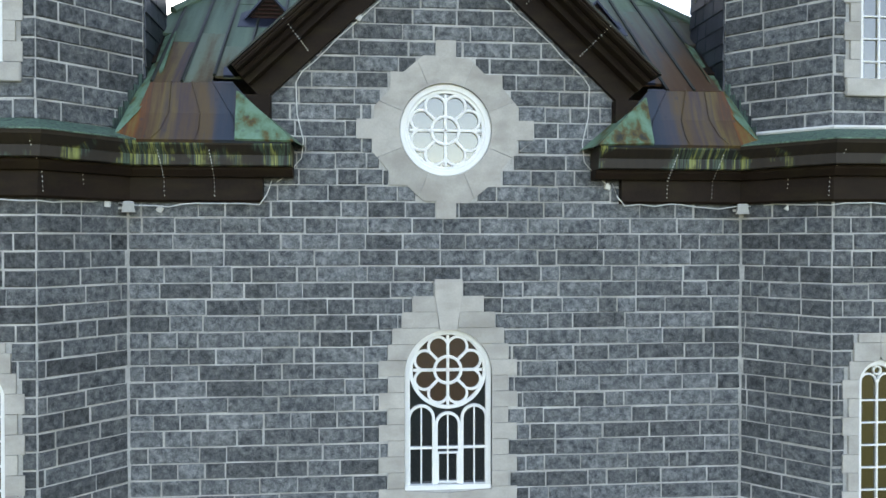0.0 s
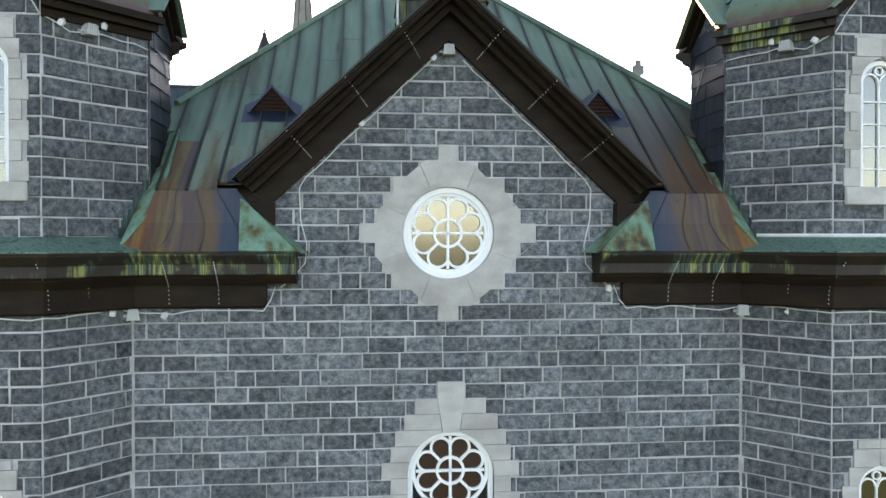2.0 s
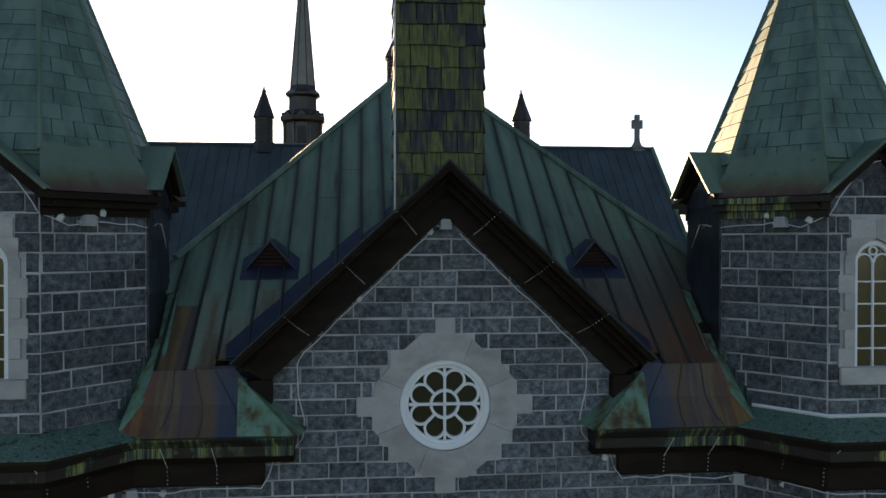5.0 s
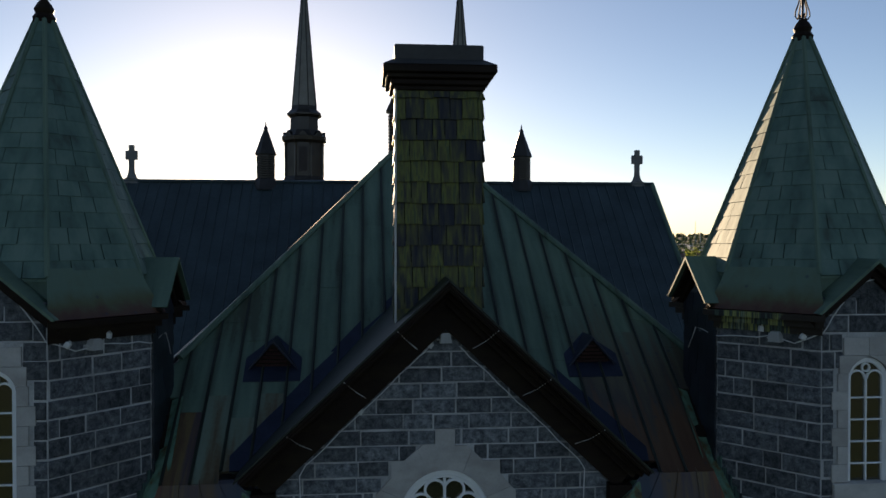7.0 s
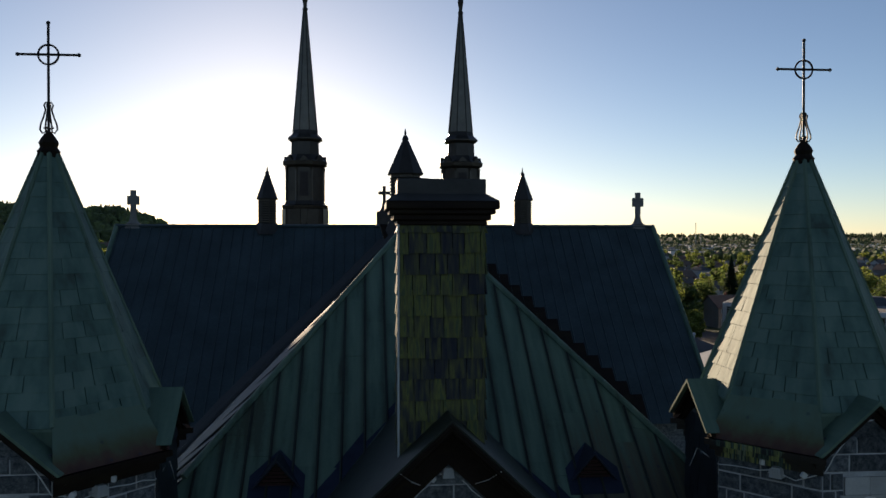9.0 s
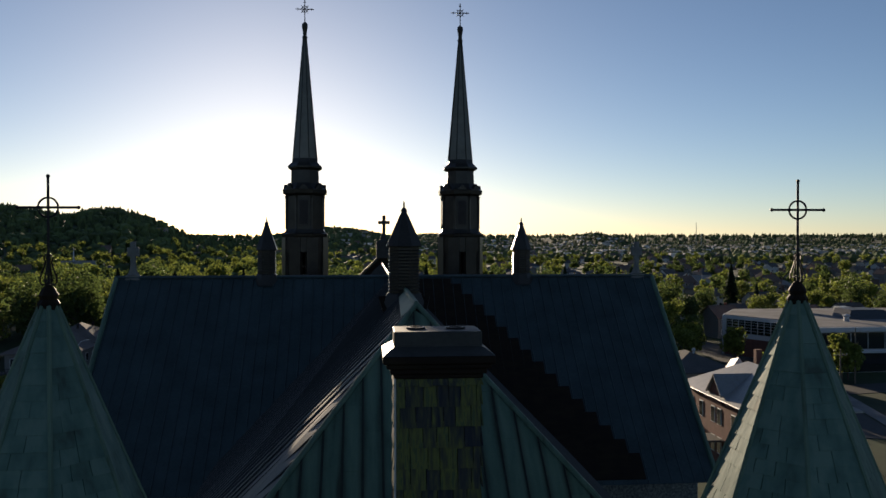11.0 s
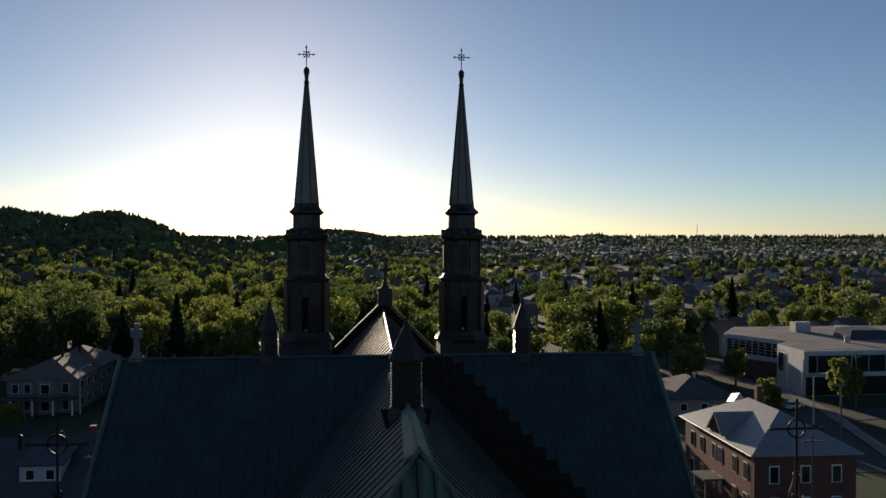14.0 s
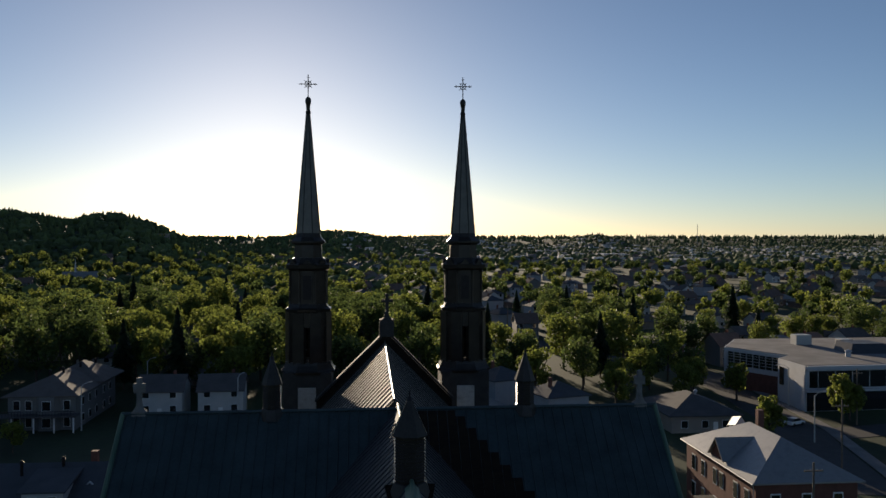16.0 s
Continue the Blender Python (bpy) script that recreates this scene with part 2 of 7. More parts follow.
    relief.inputs["Strength"].default_value, relief.inputs["Distance"].default_value = 0.15, 0.02
    link(both.outputs[0], relief.inputs["Height"])
    link(relief.outputs[0], bsdf.inputs["Normal"])
    return m


def shingle_material(name):
    """Weathered cladding: every shingle has its own mix of slate grey, olive and moss, with fine upright runs."""
    m = bpy.data.materials.new(name)
    m.use_nodes = True
    t = m.node_tree
    n, link = t.nodes, t.links.new
    bsdf = n["Principled BSDF"]
    bsdf.inputs["Roughness"].default_value, bsdf.inputs["Specular IOR Level"].default_value = 0.7, 0.25
    geo, info, comb = n.new("ShaderNodeNewGeometry"), n.new("ShaderNodeObjectInfo"), n.new("ShaderNodeCombineXYZ")
    for k in range(3):
        link(info.outputs["Random"], comb.inputs[k])
    own, stretch = n.new("ShaderNodeVectorMath"), n.new("ShaderNodeVectorMath")
    own.operation = stretch.operation = "MULTIPLY_ADD"
    link(comb.outputs[0], own.inputs[0])
    own.inputs[1].default_value = (31.0, 57.0, 83.0)
    link(geo.outputs["Position"], own.inputs[2])
    link(own.outputs[0], stretch.inputs[0])
    stretch.inputs[1].default_value, stretch.inputs[2].default_value = (11.0, 11.0, 1.3), (0, 0, 0)
    runs, broad = n.new("ShaderNodeTexNoise"), n.new("ShaderNodeTexNoise")
    runs.inputs["Scale"].default_value, runs.inputs["Detail"].default_value = 1.0, 5
    link(stretch.outputs[0], runs.inputs["Vector"])
    broad.inputs["Scale"].default_value, broad.inputs["Detail"].default_value = 0.8, 3
    link(geo.outputs["Position"], broad.inputs["Vector"])
    a, b = n.new("ShaderNodeMath"), n.new("ShaderNodeMath")
    a.operation = b.operation = "MULTIPLY_ADD"
    link(info.outputs["Random"], a.inputs[0])
    a.inputs[1].default_value = 0.34
    link(runs.outputs["Fac"], a.inputs[2])
    link(broad.outputs["Fac"], b.inputs[0])
    b.inputs[1].default_value = 0.26
    link(a.outputs[0], b.inputs[2])
    ramp = n.new("ShaderNodeValToRGB")
    stops = [(0.55, (0.02, 0.022, 0.032)), (0.72, (0.045, 0.045, 0.036)), (0.85, (0.085, 0.085, 0.034)), (0.96, (0.125, 0.135, 0.036)), (1.0, (0.07, 0.085, 0.04))]
    while len(ramp.color_ramp.elements) < len(stops):
        ramp.color_ramp.elements.new(0.5)
    for k, (pos, c) in enumerate(stops):
        ramp.color_ramp.elements[k].position = pos
        ramp.color_ramp.elements[k].color = (*c, 1)
    link(b.outputs[0], ramp.inputs[0])
    link(ramp.outputs[0], bsdf.inputs["Base Color"])
    relief = n.new("ShaderNodeBump")
    relief.inputs["Strength"].default_value, relief.inputs["Distance"].default_value = 0.4, 0.02
    link(runs.outputs["Fac"], relief.inputs["Height"])
    link(relief.outputs[0], bsdf.inputs["Normal"])
    return m


GRANITE = hewn_stone("blue_grey_stone", True, 1.14)
GRANITE_REST = hewn_stone("blue_grey_stone_rest", False, 1.14)
TURRET_STONE = hewn_stone("dark_turret_stone", True, 0.88)
TURRET_STONE_REST = hewn_stone("dark_turret_stone_rest", False, 0.88)

MORTAR = material("pale_mortar", (0.41, 0.405, 0.39), 0.9, vary=0.4, scale=2.2, fine=25, bump=0.3, stain=(0.27, 0.26, 0.235), stain_amount=0.7)
LIMESTONE = material("pale_dressed_stone", (0.40, 0.38, 0.35), 0.8, vary=0.14, scale=3, fine=30, bump=0.2, per_piece=0.1, stain=(0.25, 0.225, 0.2), stain_amount=0.55, stain_scale=(1.2, 1.2, 2.5))
WHITE_PAINT = material("white_paint", (0.78, 0.78, 0.76), 0.45, vary=0.05, bump=0.03)
COPPER = patina("verdigris_copper", [(0.05, 0.068, 0.046), (0.075, 0.125, 0.088), (0.095, 0.152, 0.108), (0.115, 0.175, 0.122)], (3.2, 0.4, 0.3), fine=12, per_piece=0.14)
COPPER_PAN = patina("verdigris_copper_pan", [(0.05, 0.068, 0.046), (0.075, 0.125, 0.088), (0.095, 0.152, 0.108), (0.115, 0.175, 0.122)], (3.2, 0.4, 0.3), fine=12, per_piece=0.08, seam=0.545)
SKIRT_COPPER = banded_copper("rust_banded_copper", 0, 4.0, 6.2, [(0.0, (0.03, 0.042, 0.06)), (0.14, (0.055, 0.05, 0.06)), (0.28, (0.10, 0.062, 0.03)), (0.42, (0.06, 0.04, 0.044)), (0.55, (0.13, 0.088, 0.034)), (0.66, (0.075, 0.038, 0.024)), (0.76, (0.16, 0.052, 0.014)), (0.86, (0.15, 0.115, 0.038)), (0.96, (0.11, 0.17, 0.08))], wobble=0.6, streak=(6.0, 0.5, 0.5))
PAN_BROWN = banded_copper("brown_running_copper", 2, 18.0, 21.5, [(0.0, (0.075, 0.036, 0.02)), (0.2, (0.10, 0.055, 0.03)), (0.35, (0.06, 0.05, 0.04)), (0.5, (0.085, 0.075, 0.045)), (0.72, (0.075, 0.11, 0.075)), (1.0, (0.095, 0.155, 0.11))], wobble=0.9, streak=(6.0, 0.4, 0.4))
SPIRE_SKIRT = banded_copper("red_edged_copper", 2, 21.15, 21.75, [(0.0, (0.06, 0.022, 0.016)), (0.25, (0.085, 0.04, 0.022)), (0.55, (0.085, 0.095, 0.045)), (1.0, (0.095, 0.15, 0.105))], wobble=0.7, streak=(4.0, 4.0, 0.8))
STEP_COPPER = patina("green_run_lead", [(0.02, 0.024, 0.03), (0.03, 0.036, 0.04), (0.06, 0.12, 0.095), (0.03, 0.04, 0.04), (0.09, 0.17, 0.13)], (14, 14, 0.8), per_piece=0.1)
CLADDING = material("blue_black_sheet_cladding", (0.026, 0.03, 0.038), 0.4, metal=0.2, vary=0.4, scale=2, fine=14, bump=0.1, per_piece=0.45)
TRANSEPT_ROOF = material("green_black_seam_roof", (0.04, 0.058, 0.061), 0.42, metal=0.2, vary=0.35, scale=0.7, fine=7, bump=0.06)
DRIP_COPPER = patina("dripping_green_copper", [(0.03, 0.04, 0.035), (0.05, 0.1, 0.075), (0.1, 0.19, 0.135), (0.045, 0.075, 0.06), (0.12, 0.23, 0.165)], (10, 10, 0.5), per_piece=0.05)
SPIRE_COPPER = patina("dented_spire_copper", [(0.05, 0.072, 0.056), (0.07, 0.125, 0.1), (0.09, 0.155, 0.125), (0.12, 0.185, 0.148)], (2.5, 2.5, 0.5), fine=7, per_piece=0.16, rough=0.7, relief_of=0.75)
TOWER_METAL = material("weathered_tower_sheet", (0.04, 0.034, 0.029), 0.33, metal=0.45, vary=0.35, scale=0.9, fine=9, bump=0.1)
DARK_STONE = material("near_black_stone", (0.045, 0.042, 0.04), 0.85, vary=0.3, scale=1.2, fine=12, bump=0.3)
CAP_METAL = material("grey_cap_sheet", (0.045, 0.043, 0.04), 0.6, metal=0.1, vary=0.3, scale=2, fine=12, bump=0.06)
COPPER_OLIVE = patina("olive_stained_copper", [(0.045, 0.038, 0.024), (0.09, 0.06, 0.03), (0.11, 0.105, 0.065), (0.12, 0.15, 0.105), (0.13, 0.17, 0.125)], (3.0, 0.35, 0.3), fine=12, per_piece=0.06)
COPPER_BRIGHT = patina("bright_green_copper", [(0.03, 0.035, 0.03), (0.10, 0.07, 0.025), (0.085, 0.16, 0.10), (0.115, 0.22, 0.15), (0.13, 0.25, 0.185)], (3.4, 3.4, 0.8), spots=0.35, per_piece=0.08)
COPPER_STREAK = patina("yellow_streaked_copper", [(0.022, 0.016, 0.012), (0.028, 0.02, 0.014), (0.02, 0.016, 0.013)], (11, 1.2, 0.35), per_piece=0.02, patch=[(0.02, 0.02, 0.02), (0.06, 0.10, 0.075), (0.02, 0.025, 0.022), (0.26, 0.28, 0.09), (0.025, 0.03, 0.03), (0.16, 0.21, 0.14), (0.22, 0.12, 0.02)], patch_at=(0.52, 0.57), speckle=0.02, detail=2.0)
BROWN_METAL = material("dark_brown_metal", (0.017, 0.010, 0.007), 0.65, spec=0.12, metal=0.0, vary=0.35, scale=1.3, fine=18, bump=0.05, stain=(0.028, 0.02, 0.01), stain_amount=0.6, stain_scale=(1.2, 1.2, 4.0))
COPPER_DARK = material("dark_seam_copper", (0.022, 0.027, 0.02), 0.5, metal=0.1, vary=0.4, bump=0.03)
RUST_BROWN = material("red_brown_metal", (0.06, 0.025, 0.02), 0.5, metal=0.2, vary=0.3, bump=0.05)
STONE_GREY = material("weathered_grey_stone", (0.17, 0.165, 0.155), 0.85, vary=0.3, scale=1.5, fine=15, bump=0.3)
BLUE_FLASH = material("dark_blue_flashing", (0.018, 0.024, 0.042), 0.4, metal=0.4, vary=0.3, bump=0.05)
DARK_ROOF = material("dark_standing_seam", (0.042, 0.042, 0.044), 0.5, metal=0.15, vary=0.3, scale=0.7, fine=7, bump=0.08)
SHINGLE = shingle_material("mossy_shingle")
SPIRE_METAL = material("weathered_spire_metal", (0.17, 0.16, 0.135), 0.5, vary=0.3, scale=0.8, fine=8, bump=0.08)
NAVE_METAL = material("glossy_seam_metal", (0.05, 0.046, 0.04), 0.55, metal=0.3, vary=0.5, scale=1.8, fine=9, bump=0.25)
IRON = material("dark_wrought_iron", (0.03, 0.025, 0.025), 0.5, metal=0.6, vary=0.2, bump=0.05)
CABLE = material("white_cable", (0.6, 0.6, 0.58), 0.5, vary=0.1, bump=0)
LAMP_GREY = material("grey_lamp_casing", (0.42, 0.42, 0.4), 0.45, vary=0.15, bump=0.05)
GROUND = material("grass_and_earth", (0.03, 0.05, 0.018), 0.95, vary=0.5, scale=0.03, fine=0.6, bump=0, stain=(0.035, 0.036, 0.028), stain_amount=0.6, stain_scale=(0.02, 0.02, 0.02))
ASPHALT = material("asphalt", (0.055, 0.055, 0.057), 0.9, vary=0.2, scale=0.5, fine=8, bump=0.1)
BRICK_RED = material("red_brick", (0.15, 0.065, 0.05), 0.85, vary=0.25, scale=1, fine=12, bump=0.1)
SILVER_ROOF = material("pale_metal_roof", (0.34, 0.33, 0.32), 0.45, metal=0.5, vary=0.25, scale=0.8, fine=9, bump=0.12, stain=(0.2, 0.2, 0.2), stain_amount=0.6)
WHITE_PANEL = material("white_cladding", (0.45, 0.46, 0.48), 0.6, vary=0.1, scale=0.5, bump=0.02)
GREY_ROOF = material("grey_shingles", (0.1, 0.095, 0.09), 0.85, vary=0.25, scale=0.6, fine=5, bump=0.1)
FLAT_ROOF = material("pale_flat_roof", (0.18, 0.175, 0.175), 0.85, vary=0.25, scale=0.3, fine=3, bump=0.05, stain=(0.08, 0.08, 0.08), stain_amount=0.6, stain_scale=(0.12, 0.12, 0.12))


def leaf_material(name, base):
    """Leaves that let some of the light behind them through."""
    m = material(name, base, 0.6, vary=0.35, scale=0.25, fine=1.5, bump=0, island=0.35)
    t = m.node_tree
    bsdf, out = t.nodes["Principled BSDF"], t.nodes["Material Output"]
    lit = t.nodes.new("ShaderNodeBsdfTranslucent")
    mix = t.nodes.new("ShaderNodeMixShader")
    mix.inputs[0].default_value = 0.58
    source = bsdf.inputs["Base Color"].links[0].from_socket
    t.links.new(source, lit.inputs["Color"])
    t.links.new(bsdf.outputs[0], mix.inputs[1])
    t.links.new(lit.outputs[0], mix.inputs[2])
    t.links.new(mix.outputs[0], out.inputs["Surface"])
    return m


LEAF = leaf_material("fresh_green_leaves", (0.17, 0.20, 0.042))
LEAF_DARK = leaf_material("dark_green_leaves", (0.075, 0.105, 0.03))
NEEDLES = leaf_material("conifer_needles", (0.022, 0.038, 0.018))
FAR_WOOD = material("far_woodland", (0.075, 0.10, 0.035), 0.9, vary=0.4, scale=0.02, fine=0.2, bump=0, island=0.45)
BARK = material("bark", (0.09, 0.07, 0.055), 0.9, vary=0.3, bump=0.3)
SIDING = [material("house_siding", c, 0.75, vary=0.12, scale=0.5, fine=6, bump=0.05) for c in ((0.45, 0.45, 0.44), (0.28, 0.255, 0.22), (0.33, 0.34, 0.36), (0.16, 0.11, 0.09), (0.17, 0.165, 0.16))]
ROOFING = [material("house_roofing", c, 0.85, vary=0.2, scale=0.5, fine=5, bump=0.1) for c in ((0.09, 0.085, 0.085), (0.13, 0.11, 0.1), (0.07, 0.075, 0.085), (0.2, 0.2, 0.2), (0.15, 0.1, 0.08))]
TIMBER = material("grey_timber", (0.16, 0.13, 0.1), 0.9, vary=0.25, bump=0.15)
PAINT_WHITE_CAR = material("white_car_paint", (0.7, 0.7, 0.7), 0.25, vary=0.04, bump=0)
PAINT_DARK_CAR = material("dark_car_paint", (0.05, 0.05, 0.06), 0.25, vary=0.04, bump=0)
RUBBER = material("tyre_rubber", (0.02, 0.02, 0.02), 0.85, vary=0.1, bump=0)
BULB = material("small_clear_bulb", (0.75, 0.75, 0.7), 0.3, vary=0.05, bump=0)


def glass_material(name, base, rough):
    m = material(name, base, rough, vary=0.3, scale=6, fine=30, bump=0.02, spec=0.5)
    m.node_tree.nodes["Principled BSDF"].inputs["IOR"].default_value = 2.1
    return m


GLASS = glass_material("dark_window_glass", (0.012, 0.013, 0.015), 0.06)
RED_STAINED = glass_material("red_brown_stained_glass", (0.05, 0.02, 0.01), 0.15)
STAINED = glass_material("amber_stained_glass", (0.035, 0.028, 0.008), 0.12)

# ---- builders ----


def thing(name, label, category, group="", at=(0, 0, 0), kind=""):
    ob = new(name)
    ob.location = at
    return tagged(ob, label, category, group, kind)


def mesh_of(bm, name, mat, smooth=False):
    me = bpy.data.meshes.new(name)
    bmesh.ops.recalc_face_normals(bm, faces=bm.faces)
    bm.to_mesh(me)
    bm.free()
    me.materials.append(mat)
    if smooth:
        for p in me.polygons:
            p.use_smooth = True
    return me


def part(name, bm, mat, parent, label="", smooth=False):
    ob = new(name, mesh_of(bm, name, mat, smooth))
    ob.parent = parent
    return tagged(ob, label)


def box(bm, x0, x1, y0, y1, z0, z1, bevel=0.0):
    m = Matrix.Translation(((x0 + x1) / 2, (y0 + y1) / 2, (z0 + z1) / 2)) @ Matrix.Diagonal((x1 - x0, y1 - y0, z1 - z0, 1))
    made = bmesh.ops.create_cube(bm, size=1, matrix=m)
    if bevel:
        edges = list({e for v in made["verts"] for e in v.link_edges})
        bmesh.ops.bevel(bm, geom=edges, offset=bevel, segments=1, affect="EDGES")
    return bm


def boxes(*rows):
    bm = bmesh.new()
    for r in rows:
        box(bm, *r)
    return bm


def prism(bm, outline, thick):
    """A closed 3D outline, extruded by the vector thick."""
    thick = Vector(thick)
    a = [bm.verts.new(Vector(p)) for p in outline]
    b = [bm.verts.new(Vector(p) + thick) for p in outline]
    bm.faces.new(a)
    bm.faces.new(list(reversed(b)))
    for i in range(len(a)):
        j = (i + 1) % len(a)
        bm.faces.new((a[i], b[i], b[j], a[j]))
    return bm


def lathe(bm, profile, sides=16, centre=(0, 0), turn=0.0):
    """Turn a profile of (radius, height) round the vertical."""
    rings = []
    for r, z in profile:
        rings.append([bm.verts.new((centre[0] + r * math.cos(turn + math.tau * i / sides), centre[1] + r * math.sin(turn + math.tau * i / sides), z)) for i in range(sides)])
    for a, b in zip(rings, rings[1:]):
        for i in range(sides):
            j = (i + 1) % sides
            bm.faces.new((a[i], a[j], b[j], b[i]))
    bm.faces.new(list(reversed(rings[0])))
    bm.faces.new(rings[-1])
    return bm


def tube(bm, points, radius, sides=6, closed=False):
    """A round bar along points."""
    pts = [Vector(p) for p in points]
    rings = []
    count = len(pts)
    for i, p in enumerate(pts):
        if closed:
            d = pts[(i + 1) % count] - pts[i - 1]
        else:
            d = pts[min(i + 1, count - 1)] - pts[max(i - 1, 0)]
        d.normalize()
        side = d.cross(Vector((0, 0, 1)) if abs(d.z) < 0.9 else Vector((0, 1, 0))).normalized()
        up = side.cross(d)
        rings.append([bm.verts.new(p + radius * (math.cos(math.tau * k / sides) * side + math.sin(math.tau * k / sides) * up)) for k in range(sides)])
    pairs = list(zip(rings, rings[1:])) + ([(rings[-1], rings[0])] if closed else [])
    for a, b in pairs:
        for k in range(sides):
            bm.faces.new((a[k], a[(k + 1) % sides], b[(k + 1) % sides], b[k]))
    if not closed:
        bm.faces.new(list(reversed(rings[0])))
        bm.faces.new(rings[-1])
    return bm


def sweep(bm, path, profile, closed=False):
    """A profile of (outward, height) along a path in plan, mitred; outward is to the right of the way."""
    pts = [Vector((p[0], p[1])) for p in path]
    count = len(pts)
    rings = []
    for i, p in enumerate(pts):
        before = (pts[i] - pts[i - 1]).normalized() if i or closed else (pts[1] - pts[0]).normalized()
        after = (pts[(i + 1) % count] - pts[i]).normalized() if i < count - 1 or closed else before
        n1, n2 = Vector((before.y, -before.x)), Vector((after.y, -after.x))
        m = (n1 + n2).normalized()
        m = m / max(0.35, m.dot(n1))
        rings.append([bm.verts.new((p.x + m.x * o, p.y + m.y * o, z)) for o, z in profile])
    pairs = list(zip(rings, rings[1:])) + ([(rings[-1], rings[0])] if closed else [])
    for a, b in pairs:
        for k in range(len(profile)):
            j = (k + 1) % len(profile)
            bm.faces.new((a[k], b[k], b[j], a[j]))
    if not closed:
        bm.faces.new(rings[0])
        bm.faces.new(list(reversed(rings[-1])))
    return bm


def arc(cx, cz, r, a0, a1, steps):
    return [(cx + r * math.cos(a0 + (a1 - a0) * i / steps), cz + r * math.sin(a0 + (a1 - a0) * i / steps)) for i in range(steps + 1)]

# ---- the church: walls ----
COURSE, JOINT = 0.31, 18.85
WALL_L, WALL_R = -5.95, 5.97
ROSE_X, ROSE_Z, ROSE_R = 0.02, 17.14, 0.90
WIN_X, WIN_HALF, WIN_SPRING, WIN_SILL = 0.07, 0.85, 12.42, 10.15
APEX_IN, GABLE_SLOPE = 20.85, 0.935

church_wall = tagged(new("wall_rear"), "rear gable wall of squared blue-grey stone", "wall", kind="structure")
bm = bmesh.new()
# the wall body with its two openings
outline = [(WALL_L - 0.4, 0), (WALL_R + 0.4, 0), (WALL_R + 0.4, 16.9), (3.9, 16.9), (3.9, 17.35), (0.02, APEX_IN + 0.25), (-3.9, 17.35), (-3.9, 16.9), (WALL_L - 0.4, 16.9)]
rose_hole = arc(ROSE_X, ROSE_Z, ROSE_R, 0, math.tau, 48)[:-1]
win_hole = [(WIN_X - WIN_HALF, WIN_SILL), (WIN_X + WIN_HALF, WIN_SILL)] + arc(WIN_X, WIN_SPRING, WIN_HALF, 0, math.pi, 24)


def pierced_wall(bm, outline, holes, y0, y1):
    """A flat wall between y0 and y1 with openings right through it."""
    for y in (y0, y1):
        edges = []
        for loop in [outline] + holes:
            vs = [bm.verts.new((x, y, z)) for x, z in loop]
            edges += [bm.edges.new((vs[i], vs[(i + 1) % len(vs)])) for i in range(len(vs))]
        bmesh.ops.triangle_fill(bm, use_beauty=True, edges=edges, normal=(0, -1, 0))
    for loop in [outline] + holes:
        for i in range(len(loop)):
            (xa, za), (xb, zb) = loop[i], loop[(i + 1) % len(loop)]
            bm.faces.new([bm.verts.new(p) for p in ((xa, y0, za), (xb, y0, zb), (xb, y1, zb), (xa, y1, za))])
    bmesh.ops.remove_doubles(bm, verts=bm.verts, dist=1e-5)


pierced_wall(bm, outline, [rose_hole, win_hole], 0.0, 0.5)
part("mortar_bed", bm, MORTAR, church_wall)

TURRET_X, TURRET_Y = 8.0, 1.05
OCT = [(-0.93, -2.45), (0.93, -2.45), (2.28, -0.83), (2.28, 0.83), (0.93, 2.45), (-0.93, 2.45), (-2.28, 0.83), (-2.28, -0.83)]

# ---- stone facing ----
STONE_MESH = {}


def stone_mesh(length, high, mat, deep=0.10):
    """A squared stone with worn arrises, its face towards -y and its lower corner at the origin."""
    key = (round(length, 2), round(high, 3), mat.name)
    if key not in STONE_MESH:
        rng = random.Random(int(length * 1000) + 7)
        b, f = 0.014, 0.03
        l, h = length, high
        back = [(0, deep, 0), (l, deep, 0), (l, deep, h), (0, deep, h)]
        rim = [(0, 0, 0), (l, 0, 0), (l, 0, h), (0, 0, h)]
        front = [(b + rng.uniform(0, 0.02), -f + rng.uniform(0, 0.015), b + rng.uniform(0, 0.015)), (l - b - rng.uniform(0, 0.015), -f + rng.uniform(0, 0.015), b + rng.uniform(0, 0.015)), (l - b - rng.uniform(0, 0.02), -f + rng.uniform(0, 0.015), h - b - rng.uniform(0, 0.012)), (b + rng.uniform(0, 0.012), -f + rng.uniform(0, 0.015), h - b)]
        verts = back + rim + front
        faces = [(8, 9, 10), (8, 10, 11)] + [(4 + i, 4 + (i + 1) % 4, 8 + (i + 1) % 4, 8 + i) for i in range(4)] + [(i, (i + 1) % 4, 4 + (i + 1) % 4, 4 + i) for i in range(4)]
        me = bpy.data.meshes.new("stone")
        me.from_pydata(verts, [], faces)
        me.materials.append(mat)
        STONE_MESH[key] = me
    return STONE_MESH[key]


def courses(length, z0, z1, high, joint, seed, lo=0.38, hi=1.05):
    """Stones along a wall: (start, end, bottom, top) course by course, with broken joints."""
    rng = random.Random(seed)
    n0 = math.floor((z0 - joint) / high)
    out = []
    for k in range(n0, math.ceil((z1 - joint) / high)):
        x = -rng.uniform(0.0, 0.5)
        while x < length:
            step = rng.choice((lo, 0.5, 0.6, 0.72, 0.85, 0.95, hi))
            a, b = max(0, x), min(length, x + step)
            if length - b < 0.22:
                b = length
            if b - a > 0.12:
                out.append((a, b, joint + k * high, joint + (k + 1) * high))
            x = b if b == length else x + step
    return out


